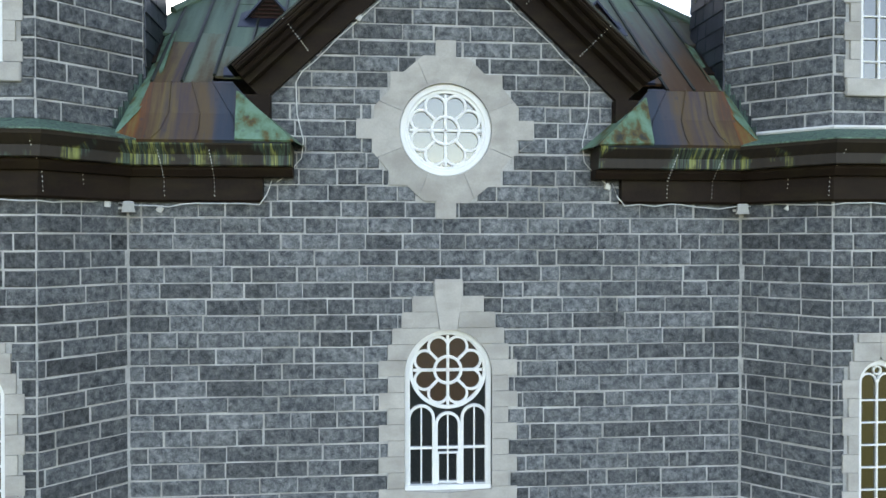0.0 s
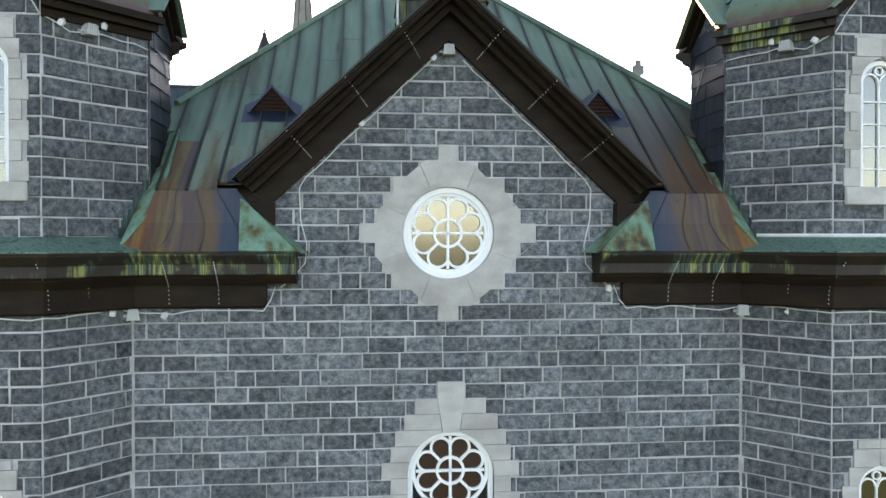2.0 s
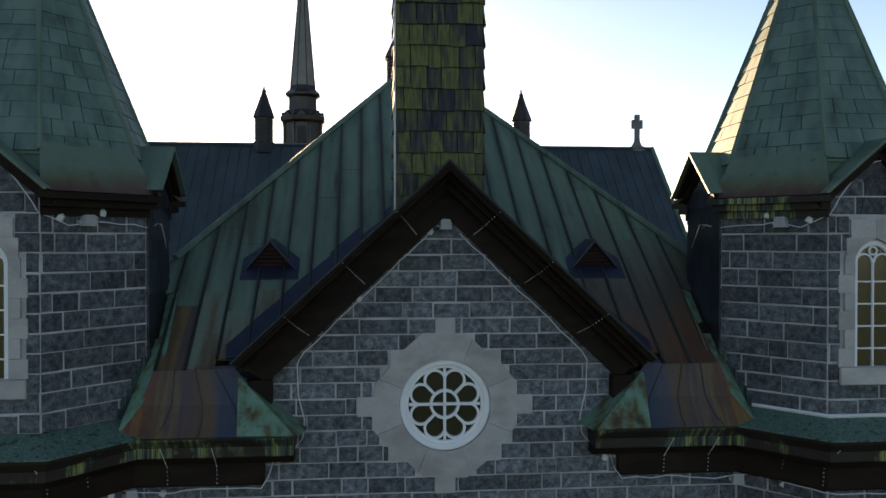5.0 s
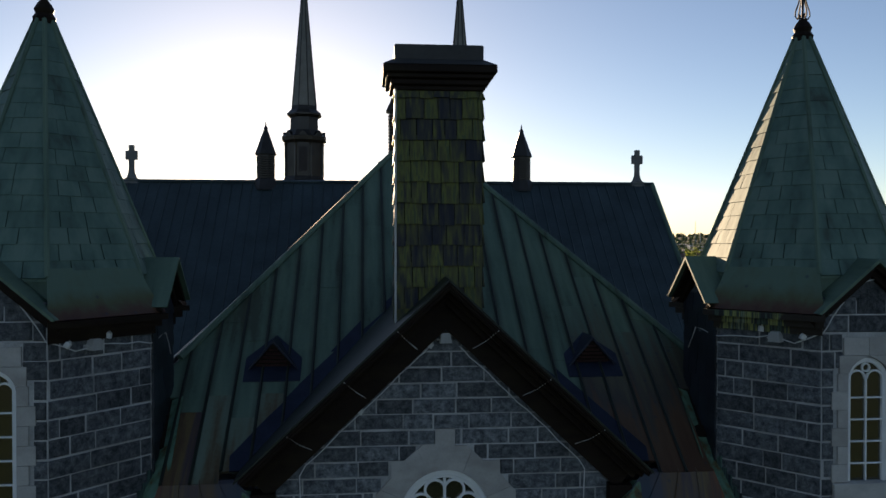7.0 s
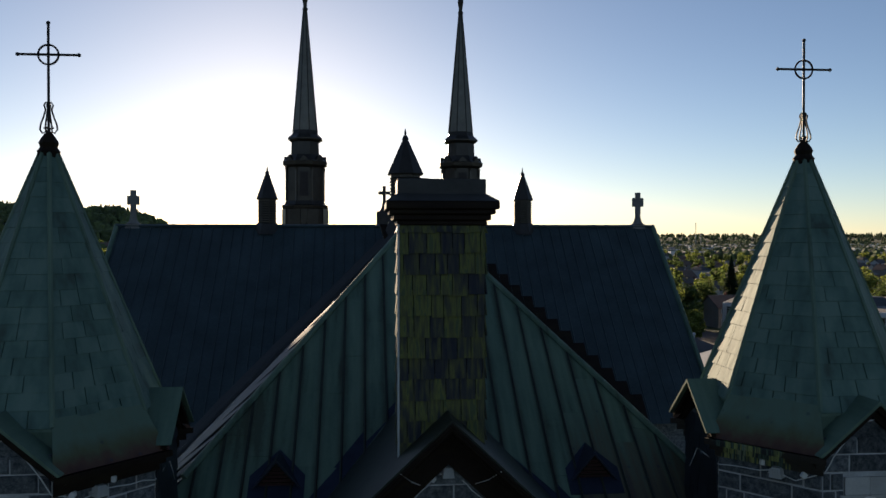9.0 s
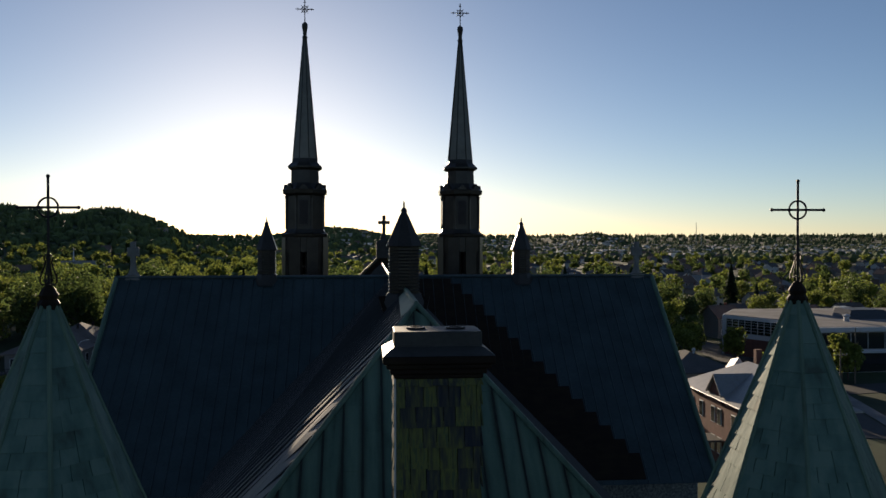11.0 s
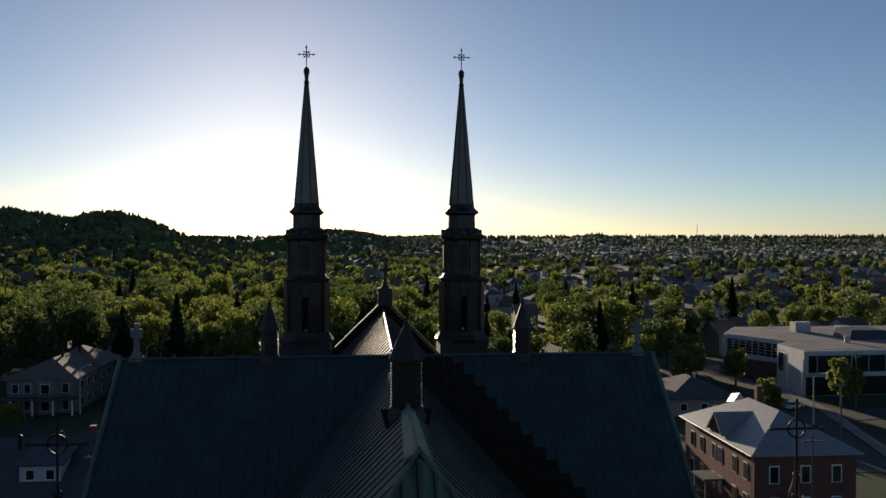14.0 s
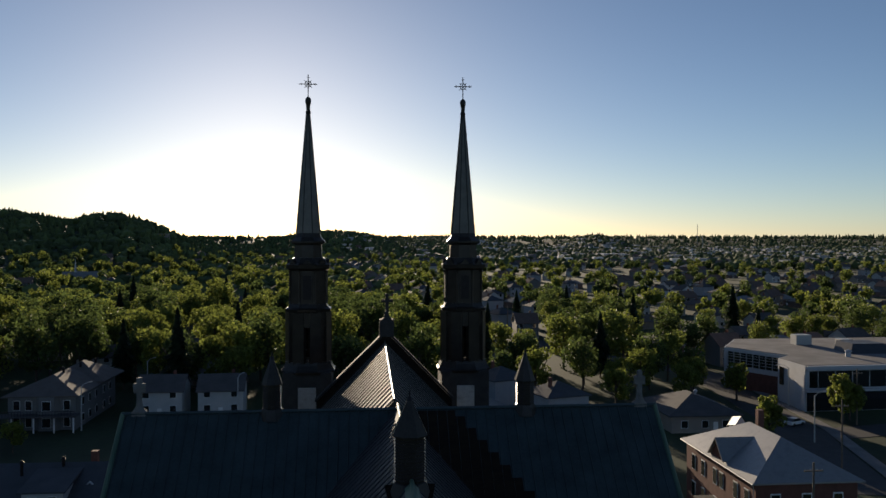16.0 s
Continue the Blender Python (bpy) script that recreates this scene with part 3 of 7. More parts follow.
def face_with_stones(parent, start, end, stones, limit, single=GRANITE, joined=GRANITE_REST):
    """Lay stones on a vertical face that runs from start to end in plan (outside on its right). Past the limit they join into one mesh."""
    p, q = Vector((*start, 0)), Vector((*end, 0))
    along = (q - p).normalized()
    turn = Matrix.Rotation(math.atan2(along.y, along.x), 4, "Z")
    gap = 0.012
    jig = random.Random(len(stones) + 3)
    verts, faces = [], []
    for i, (a, b, z0, z1, alone) in enumerate(stones):
        me = stone_mesh(round((b - a) / 0.05) * 0.05, z1 - z0 - 2 * gap, single if alone else joined)
        length = round((b - a) / 0.05) * 0.05
        j0, j1, tilt = jig.uniform(-0.006, 0.012), jig.uniform(-0.006, 0.012), jig.gauss(0, 0.006)
        rise, squat = jig.uniform(-0.006, 0.007), jig.uniform(0.945, 1.0)
        m = Matrix.Translation(p + along * (a + gap + j0) + Vector((0, 0, z0 + gap + rise))) @ turn @ Matrix.Rotation(tilt, 4, "Y") @ Matrix.Diagonal(((b - a - 2 * gap - j0 - j1) / length, jig.uniform(0.8, 1.5), squat, 1))
        if alone:
            ob = new("stone", me)
            ob.parent = parent
            ob.matrix_local = m
        else:
            base = len(verts)
            verts += [m @ v.co for v in me.vertices]
            faces += [tuple(base + k for k in f.vertices) for f in me.polygons]
    if verts:
        me = bpy.data.meshes.new("stonework")
        me.from_pydata(verts, [], faces)
        me.materials.append(GRANITE_REST)
        ob = new("stonework", me)
        ob.parent = parent
        tagged(ob, "remaining courses of squared blue-grey stone", kind="stuff")


def ribbon(bm, pts, width, y0, y1, closed=False):
    """A flat bar along points (x, z), between the depths y0 and y1."""
    ps = [Vector(p) for p in pts]
    n = len(ps)
    rows = []
    for i in range(n):
        if closed:
            d = ps[(i + 1) % n] - ps[i - 1]
        else:
            d = ps[min(i + 1, n - 1)] - ps[max(i - 1, 0)]
        d.normalize()
        o = Vector((-d.y, d.x)) * width / 2
        a, b = ps[i] + o, ps[i] - o
        c = width * 0.16
        ai, bi = a - o.normalized() * c, b + o.normalized() * c
        rows.append([bm.verts.new(v) for v in ((a.x, y1, a.y), (a.x, y0 + c, a.y), (ai.x, y0, ai.y), (bi.x, y0, bi.y), (b.x, y0 + c, b.y), (b.x, y1, b.y))])
    for r, s in list(zip(rows, rows[1:])) + ([(rows[-1], rows[0])] if closed else []):
        for k in range(6):
            j = (k + 1) % 6
            bm.faces.new((r[k], r[j], s[j], s[k]))
    if not closed:
        bm.faces.new(rows[0])
        bm.faces.new(list(reversed(rows[-1])))
    return bm


def wheel(parent, cx, cz, radius, y0, y1):
    """Rose tracery: ring, hub, eight spokes and the round heads between them."""
    s = radius / 0.77
    part("wheel_ring", ribbon(bmesh.new(), arc(cx, cz, radius - 0.02, 0, math.tau, 48)[:-1], 0.07, y0, y1, True), WHITE_PAINT, parent)
    part("hub_ring", ribbon(bmesh.new(), arc(cx, cz, 0.27 * s, 0, math.tau, 28)[:-1], 0.055, y0, y1, True), WHITE_PAINT, parent)
    for i in range(8):
        a = math.tau * i / 8
        inner = 0.0 if i % 2 == 0 else 0.27 * s
        pts = [(cx + r * math.cos(a), cz + r * math.sin(a)) for r in (inner, (0.55 if i % 2 else 0.70) * s)]
        part("spoke", ribbon(bmesh.new(), pts, 0.055, y0 + 0.004, y1), WHITE_PAINT, parent)
        b = a + math.tau / 16
        r0 = 0.55 * s
        p = Vector((math.cos(a), math.sin(a))) * r0
        q = Vector((math.cos(a + math.tau / 8), math.sin(a + math.tau / 8))) * r0
        mid, rad = (p + q) / 2, (p - q).length / 2 - 0.012
        head = [(cx + mid.x + rad * math.cos(b - math.pi / 2 + math.pi * k / 12), cz + mid.y + rad * math.sin(b - math.pi / 2 + math.pi * k / 12)) for k in range(13)]
        part("petal_head", ribbon(bmesh.new(), head, 0.05, y0 + 0.002, y1), WHITE_PAINT, parent)


# dressed stone round the rose, cut into eight blocks
ROSE_OUT = [(0.19, 1.71), (0.19, 1.38), (0.44, 1.38), (0.77, 1.07), (1.10, 1.07), (1.10, 0.82), (1.42, 0.44), (1.42, 0.19), (1.72, 0.19)]
quarter = [(1.72, -0.19), (1.72, 0.19), (1.42, 0.19), (1.42, 0.44), (1.10, 0.82), (1.10, 1.07), (0.77, 1.07), (0.44, 1.38), (0.19, 1.38), (0.19, 1.71), (-0.19, 1.71)]
rose_outline = []
for k in range(4):
    c, s = round(math.cos(k * math.pi / 2)), round(math.sin(k * math.pi / 2))
    rose_outline += [(c * x - s * z, s * x + c * z) for x, z in quarter[:-1]]


def ray_out(angle):
    """How far the outline lies from the centre along an angle."""
    d = Vector((math.cos(angle), math.sin(angle)))
    best = 0
    for i in range(len(rose_outline)):
        p, q = Vector(rose_outline[i]), Vector(rose_outline[(i + 1) % len(rose_outline)])
        e = q - p
        den = d.x * e.y - d.y * e.x
        if abs(den) > 1e-9:
            r = (p.x * e.y - p.y * e.x) / den
            u = (p.x * d.y - p.y * d.x) / den
            if r > 0 and -1e-6 <= u <= 1 + 1e-6:
                best = max(best, r)
    return best


rose_surround = thing("rose_window_surround", "pale dressed stone surround with stepped cross-shaped outline", "window surround")
for k in range(8):
    a0, a1 = math.tau * (k - 0.5) / 8 + 0.003, math.tau * (k + 0.5) / 8 - 0.003
    outer = [(ray_out(a0) * math.cos(a0), ray_out(a0) * math.sin(a0))]
    inside = sorted((((math.atan2(z, x) - a0) % math.tau), x, z) for x, z in rose_outline if 0 < ((math.atan2(z, x) - a0) % math.tau) < a1 - a0)
    outer += [(x, z) for _, x, z in inside]
    # corners that lie on one ray keep their order along the outline
    order = [p for p in rose_outline if p in [(x, z) for _, x, z in inside]]
    if k == 0:
        order = [p for p in order if p[1] < 0] + [p for p in order if p[1] >= 0]
    outer = [outer[0]] + order + [(ray_out(a1) * math.cos(a1), ray_out(a1) * math.sin(a1))]
    inner = arc(0, 0, ROSE_R, a1, a0, 8)
    bm = prism(bmesh.new(), [(ROSE_X + x, -0.05, ROSE_Z + z) for x, z in outer + inner], (0, 0.3, 0))
    part("block", bm, LIMESTONE, rose_surround)

rose = thing("rose_window", "round white wooden rose window with eight petal lights", "window")
part("frame", ribbon(bmesh.new(), arc(ROSE_X, ROSE_Z, 0.835, 0, math.tau, 56)[:-1], 0.13, 0.03, 0.16, True), WHITE_PAINT, rose)
wheel(rose, ROSE_X, ROSE_Z, 0.77, 0.07, 0.14)
part("pane", prism(bmesh.new(), [(x, 0.15, z) for x, z in arc(ROSE_X, ROSE_Z, 0.86, 0, math.tau, 40)[:-1]], (0, 0.02, 0)), STAINED, rose, "amber stained glass pane")

# the tall window below, with quoined surround
surround = thing("arched_window_surround", "pale dressed stone quoins and stepped voussoirs round the arch", "window surround")
rows = [(14.24, 13.93, 0.27, 0.27), (13.93, 13.62, 0.69, 0.69), (13.62, 13.31, 0.90, 0.90), (13.31, 13.00, 1.08, 1.08), (13.00, 12.69, 1.17, 1.17)]
z, k = 12.69, 0
while z > 9.8:
    rows.append((z, z - COURSE, (1.34, 1.17)[k % 2], (1.34, 1.17)[k % 2]))
    z, k = z - COURSE, k + 1
key_half = 0.16


def opening_half(zz):
    if zz >= WIN_SPRING + WIN_HALF:
        return 0.0
    if zz > WIN_SPRING:
        return math.sqrt(max(0, WIN_HALF ** 2 - (zz - WIN_SPRING) ** 2))
    return WIN_HALF if zz > WIN_SILL - 0.001 else 0.0


for top, bottom, half, _ in rows[1:]:
    for side in (-1, 1):
        pts = [(half, top - 0.005), (half, bottom + 0.005)]
        for i in range(7):
            zz = bottom + 0.005 + (top - bottom - 0.01) * i / 6
            pts.append((max(key_half + 0.02 + (zz - 13.27) * 0.1 if zz > 13.2 else 0.004, opening_half(zz)), zz))
        if pts[0][0] - pts[3][0] > 0.05:
            part("block", prism(bmesh.new(), [(WIN_X + side * x, -0.05, zz) for x, zz in pts], (0, 0.3, 0)), LIMESTONE, surround)
part("keystone", prism(bmesh.new(), [(WIN_X + x, -0.07, zz) for x, zz in ((-0.27, 14.25), (0.27, 14.25), (0.26, 13.93), (0.16, 13.26), (-0.16, 13.26), (-0.26, 13.93))], (0, 0.3, 0)), LIMESTONE, surround)

tall = thing("arched_window", "tall arched white wooden window with rose tracery over three lights", "window")
outer = [(WIN_X - 0.80, WIN_SILL)] + arc(WIN_X, WIN_SPRING, 0.80, math.pi, 0, 28) + [(WIN_X + 0.80, WIN_SILL)]
part("frame", ribbon(bmesh.new(), outer, 0.11, 0.06, 0.18), WHITE_PAINT, tall)
part("sill", boxes((WIN_X - 0.85, WIN_X + 0.85, 0.02, 0.2, WIN_SILL - 0.02, WIN_SILL + 0.09, 0.01)), WHITE_PAINT, tall)
wheel(tall, WIN_X, 12.47, 0.745, 0.09, 0.15)
for cx, half, head in ((-0.52, 0.24, 11.53), (0.0, 0.225, 11.40), (0.52, 0.24, 11.53)):
    arch = [(WIN_X + cx - half, WIN_SILL + 0.05)] + arc(WIN_X + cx, head, half, math.pi, 0, 14) + [(WIN_X + cx + half, WIN_SILL + 0.05)]
    part("light_frame", ribbon(bmesh.new(), arch, 0.055, 0.085, 0.15), WHITE_PAINT, tall)
    part("mullion", ribbon(bmesh.new(), [(WIN_X + cx, WIN_SILL + 0.08), (WIN_X + cx, head + half)], 0.03, 0.10, 0.145), WHITE_PAINT, tall)
part("transom", ribbon(bmesh.new(), [(WIN_X - 0.76, 10.95), (WIN_X + 0.76, 10.95)], 0.05, 0.094, 0.15), WHITE_PAINT, tall)
part("hopper_frame", ribbon(bmesh.new(), [(WIN_X - 0.2, 10.28), (WIN_X + 0.2, 10.28), (WIN_X + 0.2, 10.85), (WIN_X - 0.2, 10.85)], 0.06, 0.082, 0.15, True), WHITE_PAINT, tall)
part("pane", prism(bmesh.new(), [(WIN_X - 0.84, 0.16, WIN_SILL)] + [(x, 0.16, zz) for x, zz in arc(WIN_X, WIN_SPRING, 0.84, math.pi, 0, 24)] + [(WIN_X + 0.84, 0.16, WIN_SILL)], (0, 0.02, 0)), GLASS, tall, "dark leaded glass pane")
part("stained_pane", prism(bmesh.new(), [(x, 0.15, zz) for x, zz in arc(WIN_X, 12.47, 0.7, 0, math.tau, 32)[:-1]], (0, 0.012, 0)), RED_STAINED, tall, "red-brown stained glass")
# a dim room behind the two windows
tagged(new("interior_partition", mesh_of(boxes((-6, 6, 1.6, 1.8, 8, 19)), "interior_partition", MORTAR)), "plain plastered wall behind the windows", "wall", kind="structure")

# stones of the rear wall
stones = []
for a, b, z0, z1 in courses(WALL_R - WALL_L, 0.2, 20.9, COURSE, JOINT, 11):
    x0, x1 = WALL_L + a, WALL_L + b
    zc = (z0 + z1) / 2
    if zc > 15.7 and zc < 17.3 and (x1 < -3.5 or x0 > 3.5):
        continue
    if z0 > 16.9:
        lim = (APEX_IN + 0.12 - zc) / GABLE_SLOPE
        if z0 > APEX_IN + 0.1 or x1 < -lim or x0 > lim:
            continue
        x0, x1 = max(x0, -lim - 0.1), min(x1, lim + 0.1)
    spans = [(x0, x1)]
    cuts = []
    if abs(zc - ROSE_Z) < 1.71:
        d = abs(zc - ROSE_Z)
        if d > 1.38: w = 0.19
        elif d > 1.07: w = 0.44 + (1.38 - d)
        elif d > 0.82: w = 1.10
        elif d > 0.44: w = 1.10 + (0.82 - d) * 0.84
        elif d > 0.19: w = 1.42
        else: w = 1.72
        cuts.append((ROSE_X - w, ROSE_X + w))
    for top, bottom, half, _ in rows:
        if bottom < zc < top:
            cuts.append((WIN_X - half, WIN_X + half))
    for c0, c1 in cuts:
        spans = [s for a_, b_ in spans for s in ((a_, min(b_, c0)), (max(a_, c1), b_)) if s[1] - s[0] > 0.07]
    for a_, b_ in spans:
        stones.append((a_ - WALL_L, b_ - WALL_L, z0, z1))
picked = set(sorted(range(len(stones)), key=lambda i: abs(stones[i][2] - 16.6))[:300])
face_with_stones(church_wall, (WALL_L, 0), (WALL_R, 0), [(*s, i in picked) for i, s in enumerate(stones)], 300)

# ---- the two turrets ----


def small_window(parent_at, face_y, cx, sill, spring, half):
    """A narrow round-headed window with its pale surround on the turret's front face."""
    sur = thing("turret_window_surround", "pale dressed stone surround of a narrow turret window", "window surround", "turret window surrounds")
    zz, k = sill, 0
    top = spring + half
    while zz < top + 0.35:
        for side in (-1, 1):
            pts = []
            o = (0.74, 0.62)[k % 2] if zz < spring else 0.62 - 0.25 * (zz - spring)
            t1 = min(zz + 0.345, top + 0.5)
            pts = [(o, t1 - 0.005), (o, zz + 0.005)]
            for i in range(6):
                h = zz + 0.005 + (t1 - zz - 0.01) * i / 5
                pts.append((max(0.004, half if h < spring else math.sqrt(max(0, half * half - (h - spring) ** 2))), h))
            part("block", prism(bmesh.new(), [(cx + side * x, face_y - 0.05, h) for x, h in pts], (0, 0.25, 0)), LIMESTONE, sur)
        zz, k = zz + 0.345, k + 1
    part("sill", boxes((cx - 0.72, cx + 0.72, face_y - 0.1, face_y + 0.1, sill - 0.34, sill - 0.01, 0.02)), LIMESTONE, sur)
    win = thing("turret_window", "narrow round-headed white window with small panes", "window", "turret windows")
    fr = [(cx - half + 0.05, sill)] + arc(cx, spring, half - 0.05, math.pi, 0, 16) + [(cx + half - 0.05, sill)]
    part("frame", ribbon(bmesh.new(), fr, 0.11, face_y + 0.03, face_y + 0.12), WHITE_PAINT, win)
    part("mullion", ribbon(bmesh.new(), [(cx, sill), (cx, spring + 0.05)], 0.035, face_y + 0.05, face_y + 0.11), WHITE_PAINT, win)
    for s in (-1, 1):
        part("light_head", ribbon(bmesh.new(), arc(cx + s * half * 0.42, spring, half * 0.38, math.pi, 0, 10), 0.035, face_y + 0.05, face_y + 0.11), WHITE_PAINT, win)
    part("head_ring", ribbon(bmesh.new(), arc(cx, spring + half * 0.52, half * 0.18, 0, math.tau, 12)[:-1], 0.03, face_y + 0.05, face_y + 0.11, True), WHITE_PAINT, win)
    h = sill + 0.33
    while h < spring:
        part("glazing_bar", ribbon(bmesh.new(), [(cx - half + 0.06, h), (cx + half - 0.06, h)], 0.028, face_y + 0.052, face_y + 0.11), WHITE_PAINT, win)
        h += 0.42
    part("pane", prism(bmesh.new(), [(cx - half, face_y + 0.1, sill)] + [(x, face_y + 0.1, z_) for x, z_ in arc(cx, spring, half, math.pi, 0, 16)] + [(cx + half, face_y + 0.1, sill)], (0, 0.02, 0)), STAINED, win, "amber glass pane")


TURRET_WINDOWS = ((18.0, 19.95, 0.42), (10.0, 12.35, 0.42))


def turret(s):
    cx, cy = s * TURRET_X, TURRET_Y
    t = thing("turret", "octagonal corner turret of dark blue-grey squared stone", "turret", "corner turrets")
    ring = [(cx + x, cy + y) for x, y in OCT]
    bm = bmesh.new()
    notch = [(cx - 0.93, cy - 2.45), (cx - 0.75, cy - 2.45), (cx - 0.75, cy - 2.1), (cx + 0.75, cy - 2.1), (cx + 0.75, cy - 2.45)] + ring[1:]
    prism(bm, [(x, y, 0) for x, y in notch], (0, 0, 21.45))
    holes = []
    for sill, spring, half in TURRET_WINDOWS:
        holes.append([(cx - half, sill), (cx + half, sill)] + arc(cx, spring, half, 0, math.pi, 16))
    pierced_wall(bm, [(cx - 0.75, 0), (cx + 0.75, 0), (cx + 0.75, 21.45), (cx - 0.75, 21.45)], holes, cy - 2.45, cy - 2.2)
    # the gables over the four main faces
    for i in (0, 2, 4, 6):
        (xa, ya), (xb, yb) = ring[i], ring[(i + 1) % 8]
        mx, my = (xa + xb) / 2, (ya + yb) / 2
        nx, ny = (cx - mx) * 0.3, (cy - my) * 0.3
        part("gable_wall", prism(bmesh.new(), [(xa, ya, 21.452), (xb, yb, 21.452), (mx, my, 21.3 + 0.80)], (nx, ny, 0)), TURRET_STONE, t)
    part("body", bm, MORTAR, t)
    seen = (0, 7, 6) if s > 0 else (0, 1, 2)
    for i in range(8):
        p, q = ring[i], ring[(i + 1) % 8]
        length = (Vector(q) - Vector(p)).length
        lay = [c for c in courses(length, 0.2, 15.75, COURSE, JOINT, 40 + i + 9 * (s > 0))]
        lay += [c for c in courses(length, 17.0, 21.45, 0.345, 17.05, 80 + i + 9 * (s > 0))]
        kept = []
        for a, b, z0, z1 in lay:
            if i == seen[1] and z1 < 15.8:  # only the part in front of the rear wall
                lim = 0.83 * length
                if i == 7 and a < length - lim: a = max(a, length - lim)
                if i == 1 and b > lim: b = min(b, lim)
            if i in (seen[2],) and z1 < 16.5:
                continue
            if b - a < 0.06:
                continue
            spans = [(a, b)]
            if i == 0:
                zc = (z0 + z1) / 2
                mid = length / 2
                for lo, hi in ((17.65, 20.85), (9.0, 13.35)):
                    if lo < zc < hi:
                        w = 0.68 if zc < hi - 0.6 else 0.5
                        spans = [u for a_, b_ in spans for u in ((a_, min(b_, mid - w)), (max(a_, mid + w), b_)) if u[1] - u[0] > 0.06]
            kept += [(a_, b_, z0, z1, i in seen and z0 > 9.4) for a_, b_ in spans]
        face_with_stones(t, p, q, kept, 300, TURRET_STONE, TURRET_STONE_REST)
    # the face beside the choir roof is clad in dark overlapping sheets
    rng = random.Random(60 + s)
    xin, z = cx - s * 2.28, 17.6
    while z < 21.3:
        y = cy - 0.86 - rng.uniform(0, 0.3)
        while y < cy + 0.83:
            w = rng.choice((0.42, 0.5, 0.58))
            ya, yb = max(cy - 0.86, y) + 0.006, min(cy + 0.86, y + w) - 0.006
            if yb - ya > 0.06:
                o = 0.055 + rng.uniform(0, 0.015)
                part("cladding_sheet", prism(bmesh.new(), [(xin - s * o, ya, z), (xin - s * o, yb, z), (xin - s * 0.035, yb, z + 0.4), (xin - s * 0.035, ya, z + 0.4)], (s * 0.03, 0, 0)), CLADDING, t)
            y += w
        z += 0.345
    # copper roof: eight leaning faces of overlapping sheets, ribs on the arrises
    spire = thing("turret_spire", "octagonal verdigris copper spire on the corner turret", "spire", "turret spires")
    r0, z0, z1 = 1.0, 21.95, 27.05

    def at(i, f):
        x, y = OCT[i % 8]
        k = (1 - f) * 0.905 + f * 0.065
        return Vector((cx + x * k, cy + y * k, z0 + (z1 - z0) * f))

    rng = random.Random(5 + s)
    core = bmesh.new()
    prism(core, [(cx + x * 0.885, cy + y * 0.885, 21.3) for x, y in OCT], (0, 0, 0.75))
    part("spire_base", core, COPPER, spire)
    lining = bmesh.new()
    low, high = [at(i, 0) for i in range(8)], [at(i, 1) for i in range(8)]
    vs = [[lining.verts.new(p - Vector((0, 0, 0.08))) for p in ring_] for ring_ in (low, high)]
    for i in range(8):
        lining.faces.new((vs[0][i], vs[0][(i + 1) % 8], vs[1][(i + 1) % 8], vs[1][i]))
    part("lining", lining, COPPER, spire)
    for i in range(8):
        back = i in (3, 4, 5)
        rows_ = 8 if back else 17
        for r in range(rows_):
            f0, f1 = r / rows_, (r + 1) / rows_
            a, b, c, d = at(i, f0), at(i + 1, f0), at(i + 1, f1), at(i, f1)
            n = (b - a).cross(d - a).normalized()
            cols = max(1, round((b - a).length / (1.2 if back else 0.47)))
            for k in range(cols):
                shift = 0.5 * (r % 2) / cols if cols > 1 else 0
                u0, u1 = k / cols, (k + 1) / cols
                if cols > 1 and r % 2:
                    u0, u1 = max(0, u0 - shift), (u1 - shift if k < cols - 1 else 1)
                quad = [a.lerp(b, u0 + 0.006), a.lerp(b, u1 - 0.006), d.lerp(c, u1 - 0.006), d.lerp(c, u0 + 0.006)]
                lift = 0.012 + rng.uniform(0, 0.012)
                bm = bmesh.new()
                lowered = [quad[0] + n * lift - (d - a) * 0.06, quad[1] + n * lift - (d - a) * 0.06, quad[2] + n * 0.004, quad[3] + n * 0.004]
                prism(bm, lowered, -n * 0.05)
                part("sheet", bm, SPIRE_COPPER, spire)
        part("rib", tube(bmesh.new(), [at(i, 0), at(i, 0.35), at(i, 0.7), at(i, 1.0)], 0.05, 6), COPPER, spire)
    # flared skirts over the canted faces, gable hoods over the main ones
    for i in range(8):
        (xa, ya), (xb, yb) = OCT[i], OCT[(i + 1) % 8]
        P = lambda x, y, k, z: Vector((cx + x * k, cy + y * k, z))
        if i % 2:
            bm = bmesh.new()
            lay = [(1.14, 21.22), (1.06, 21.42), (0.965, 21.75), (0.885, 22.1)]
            low = [[bm.verts.new(P(x, y, k, z)) for k, z in lay] for x, y in ((xa, ya), (xb, yb))]
            low2 = [[bm.verts.new(P(x, y, k - 0.03, z - 0.03)) for k, z in lay] for x, y in ((xa, ya), (xb, yb))]
            for k in range(3):
                bm.faces.new((low[0][k], low[1][k], low[1][k + 1], low[0][k + 1]))
                bm.faces.new((low2[0][k], low2[0][k + 1], low2[1][k + 1], low2[1][k]))
            bm.faces.new((low[0][0], low2[0][0], low2[1][0], low[1][0]))
            for e in (0, 1):
                for k in range(3):
                    bm.faces.new((low[e][k], low[e][k + 1], low2[e][k + 1], low2[e][k]))
            part("skirt", bm, SPIRE_SKIRT, spire)
            bm = bmesh.new()
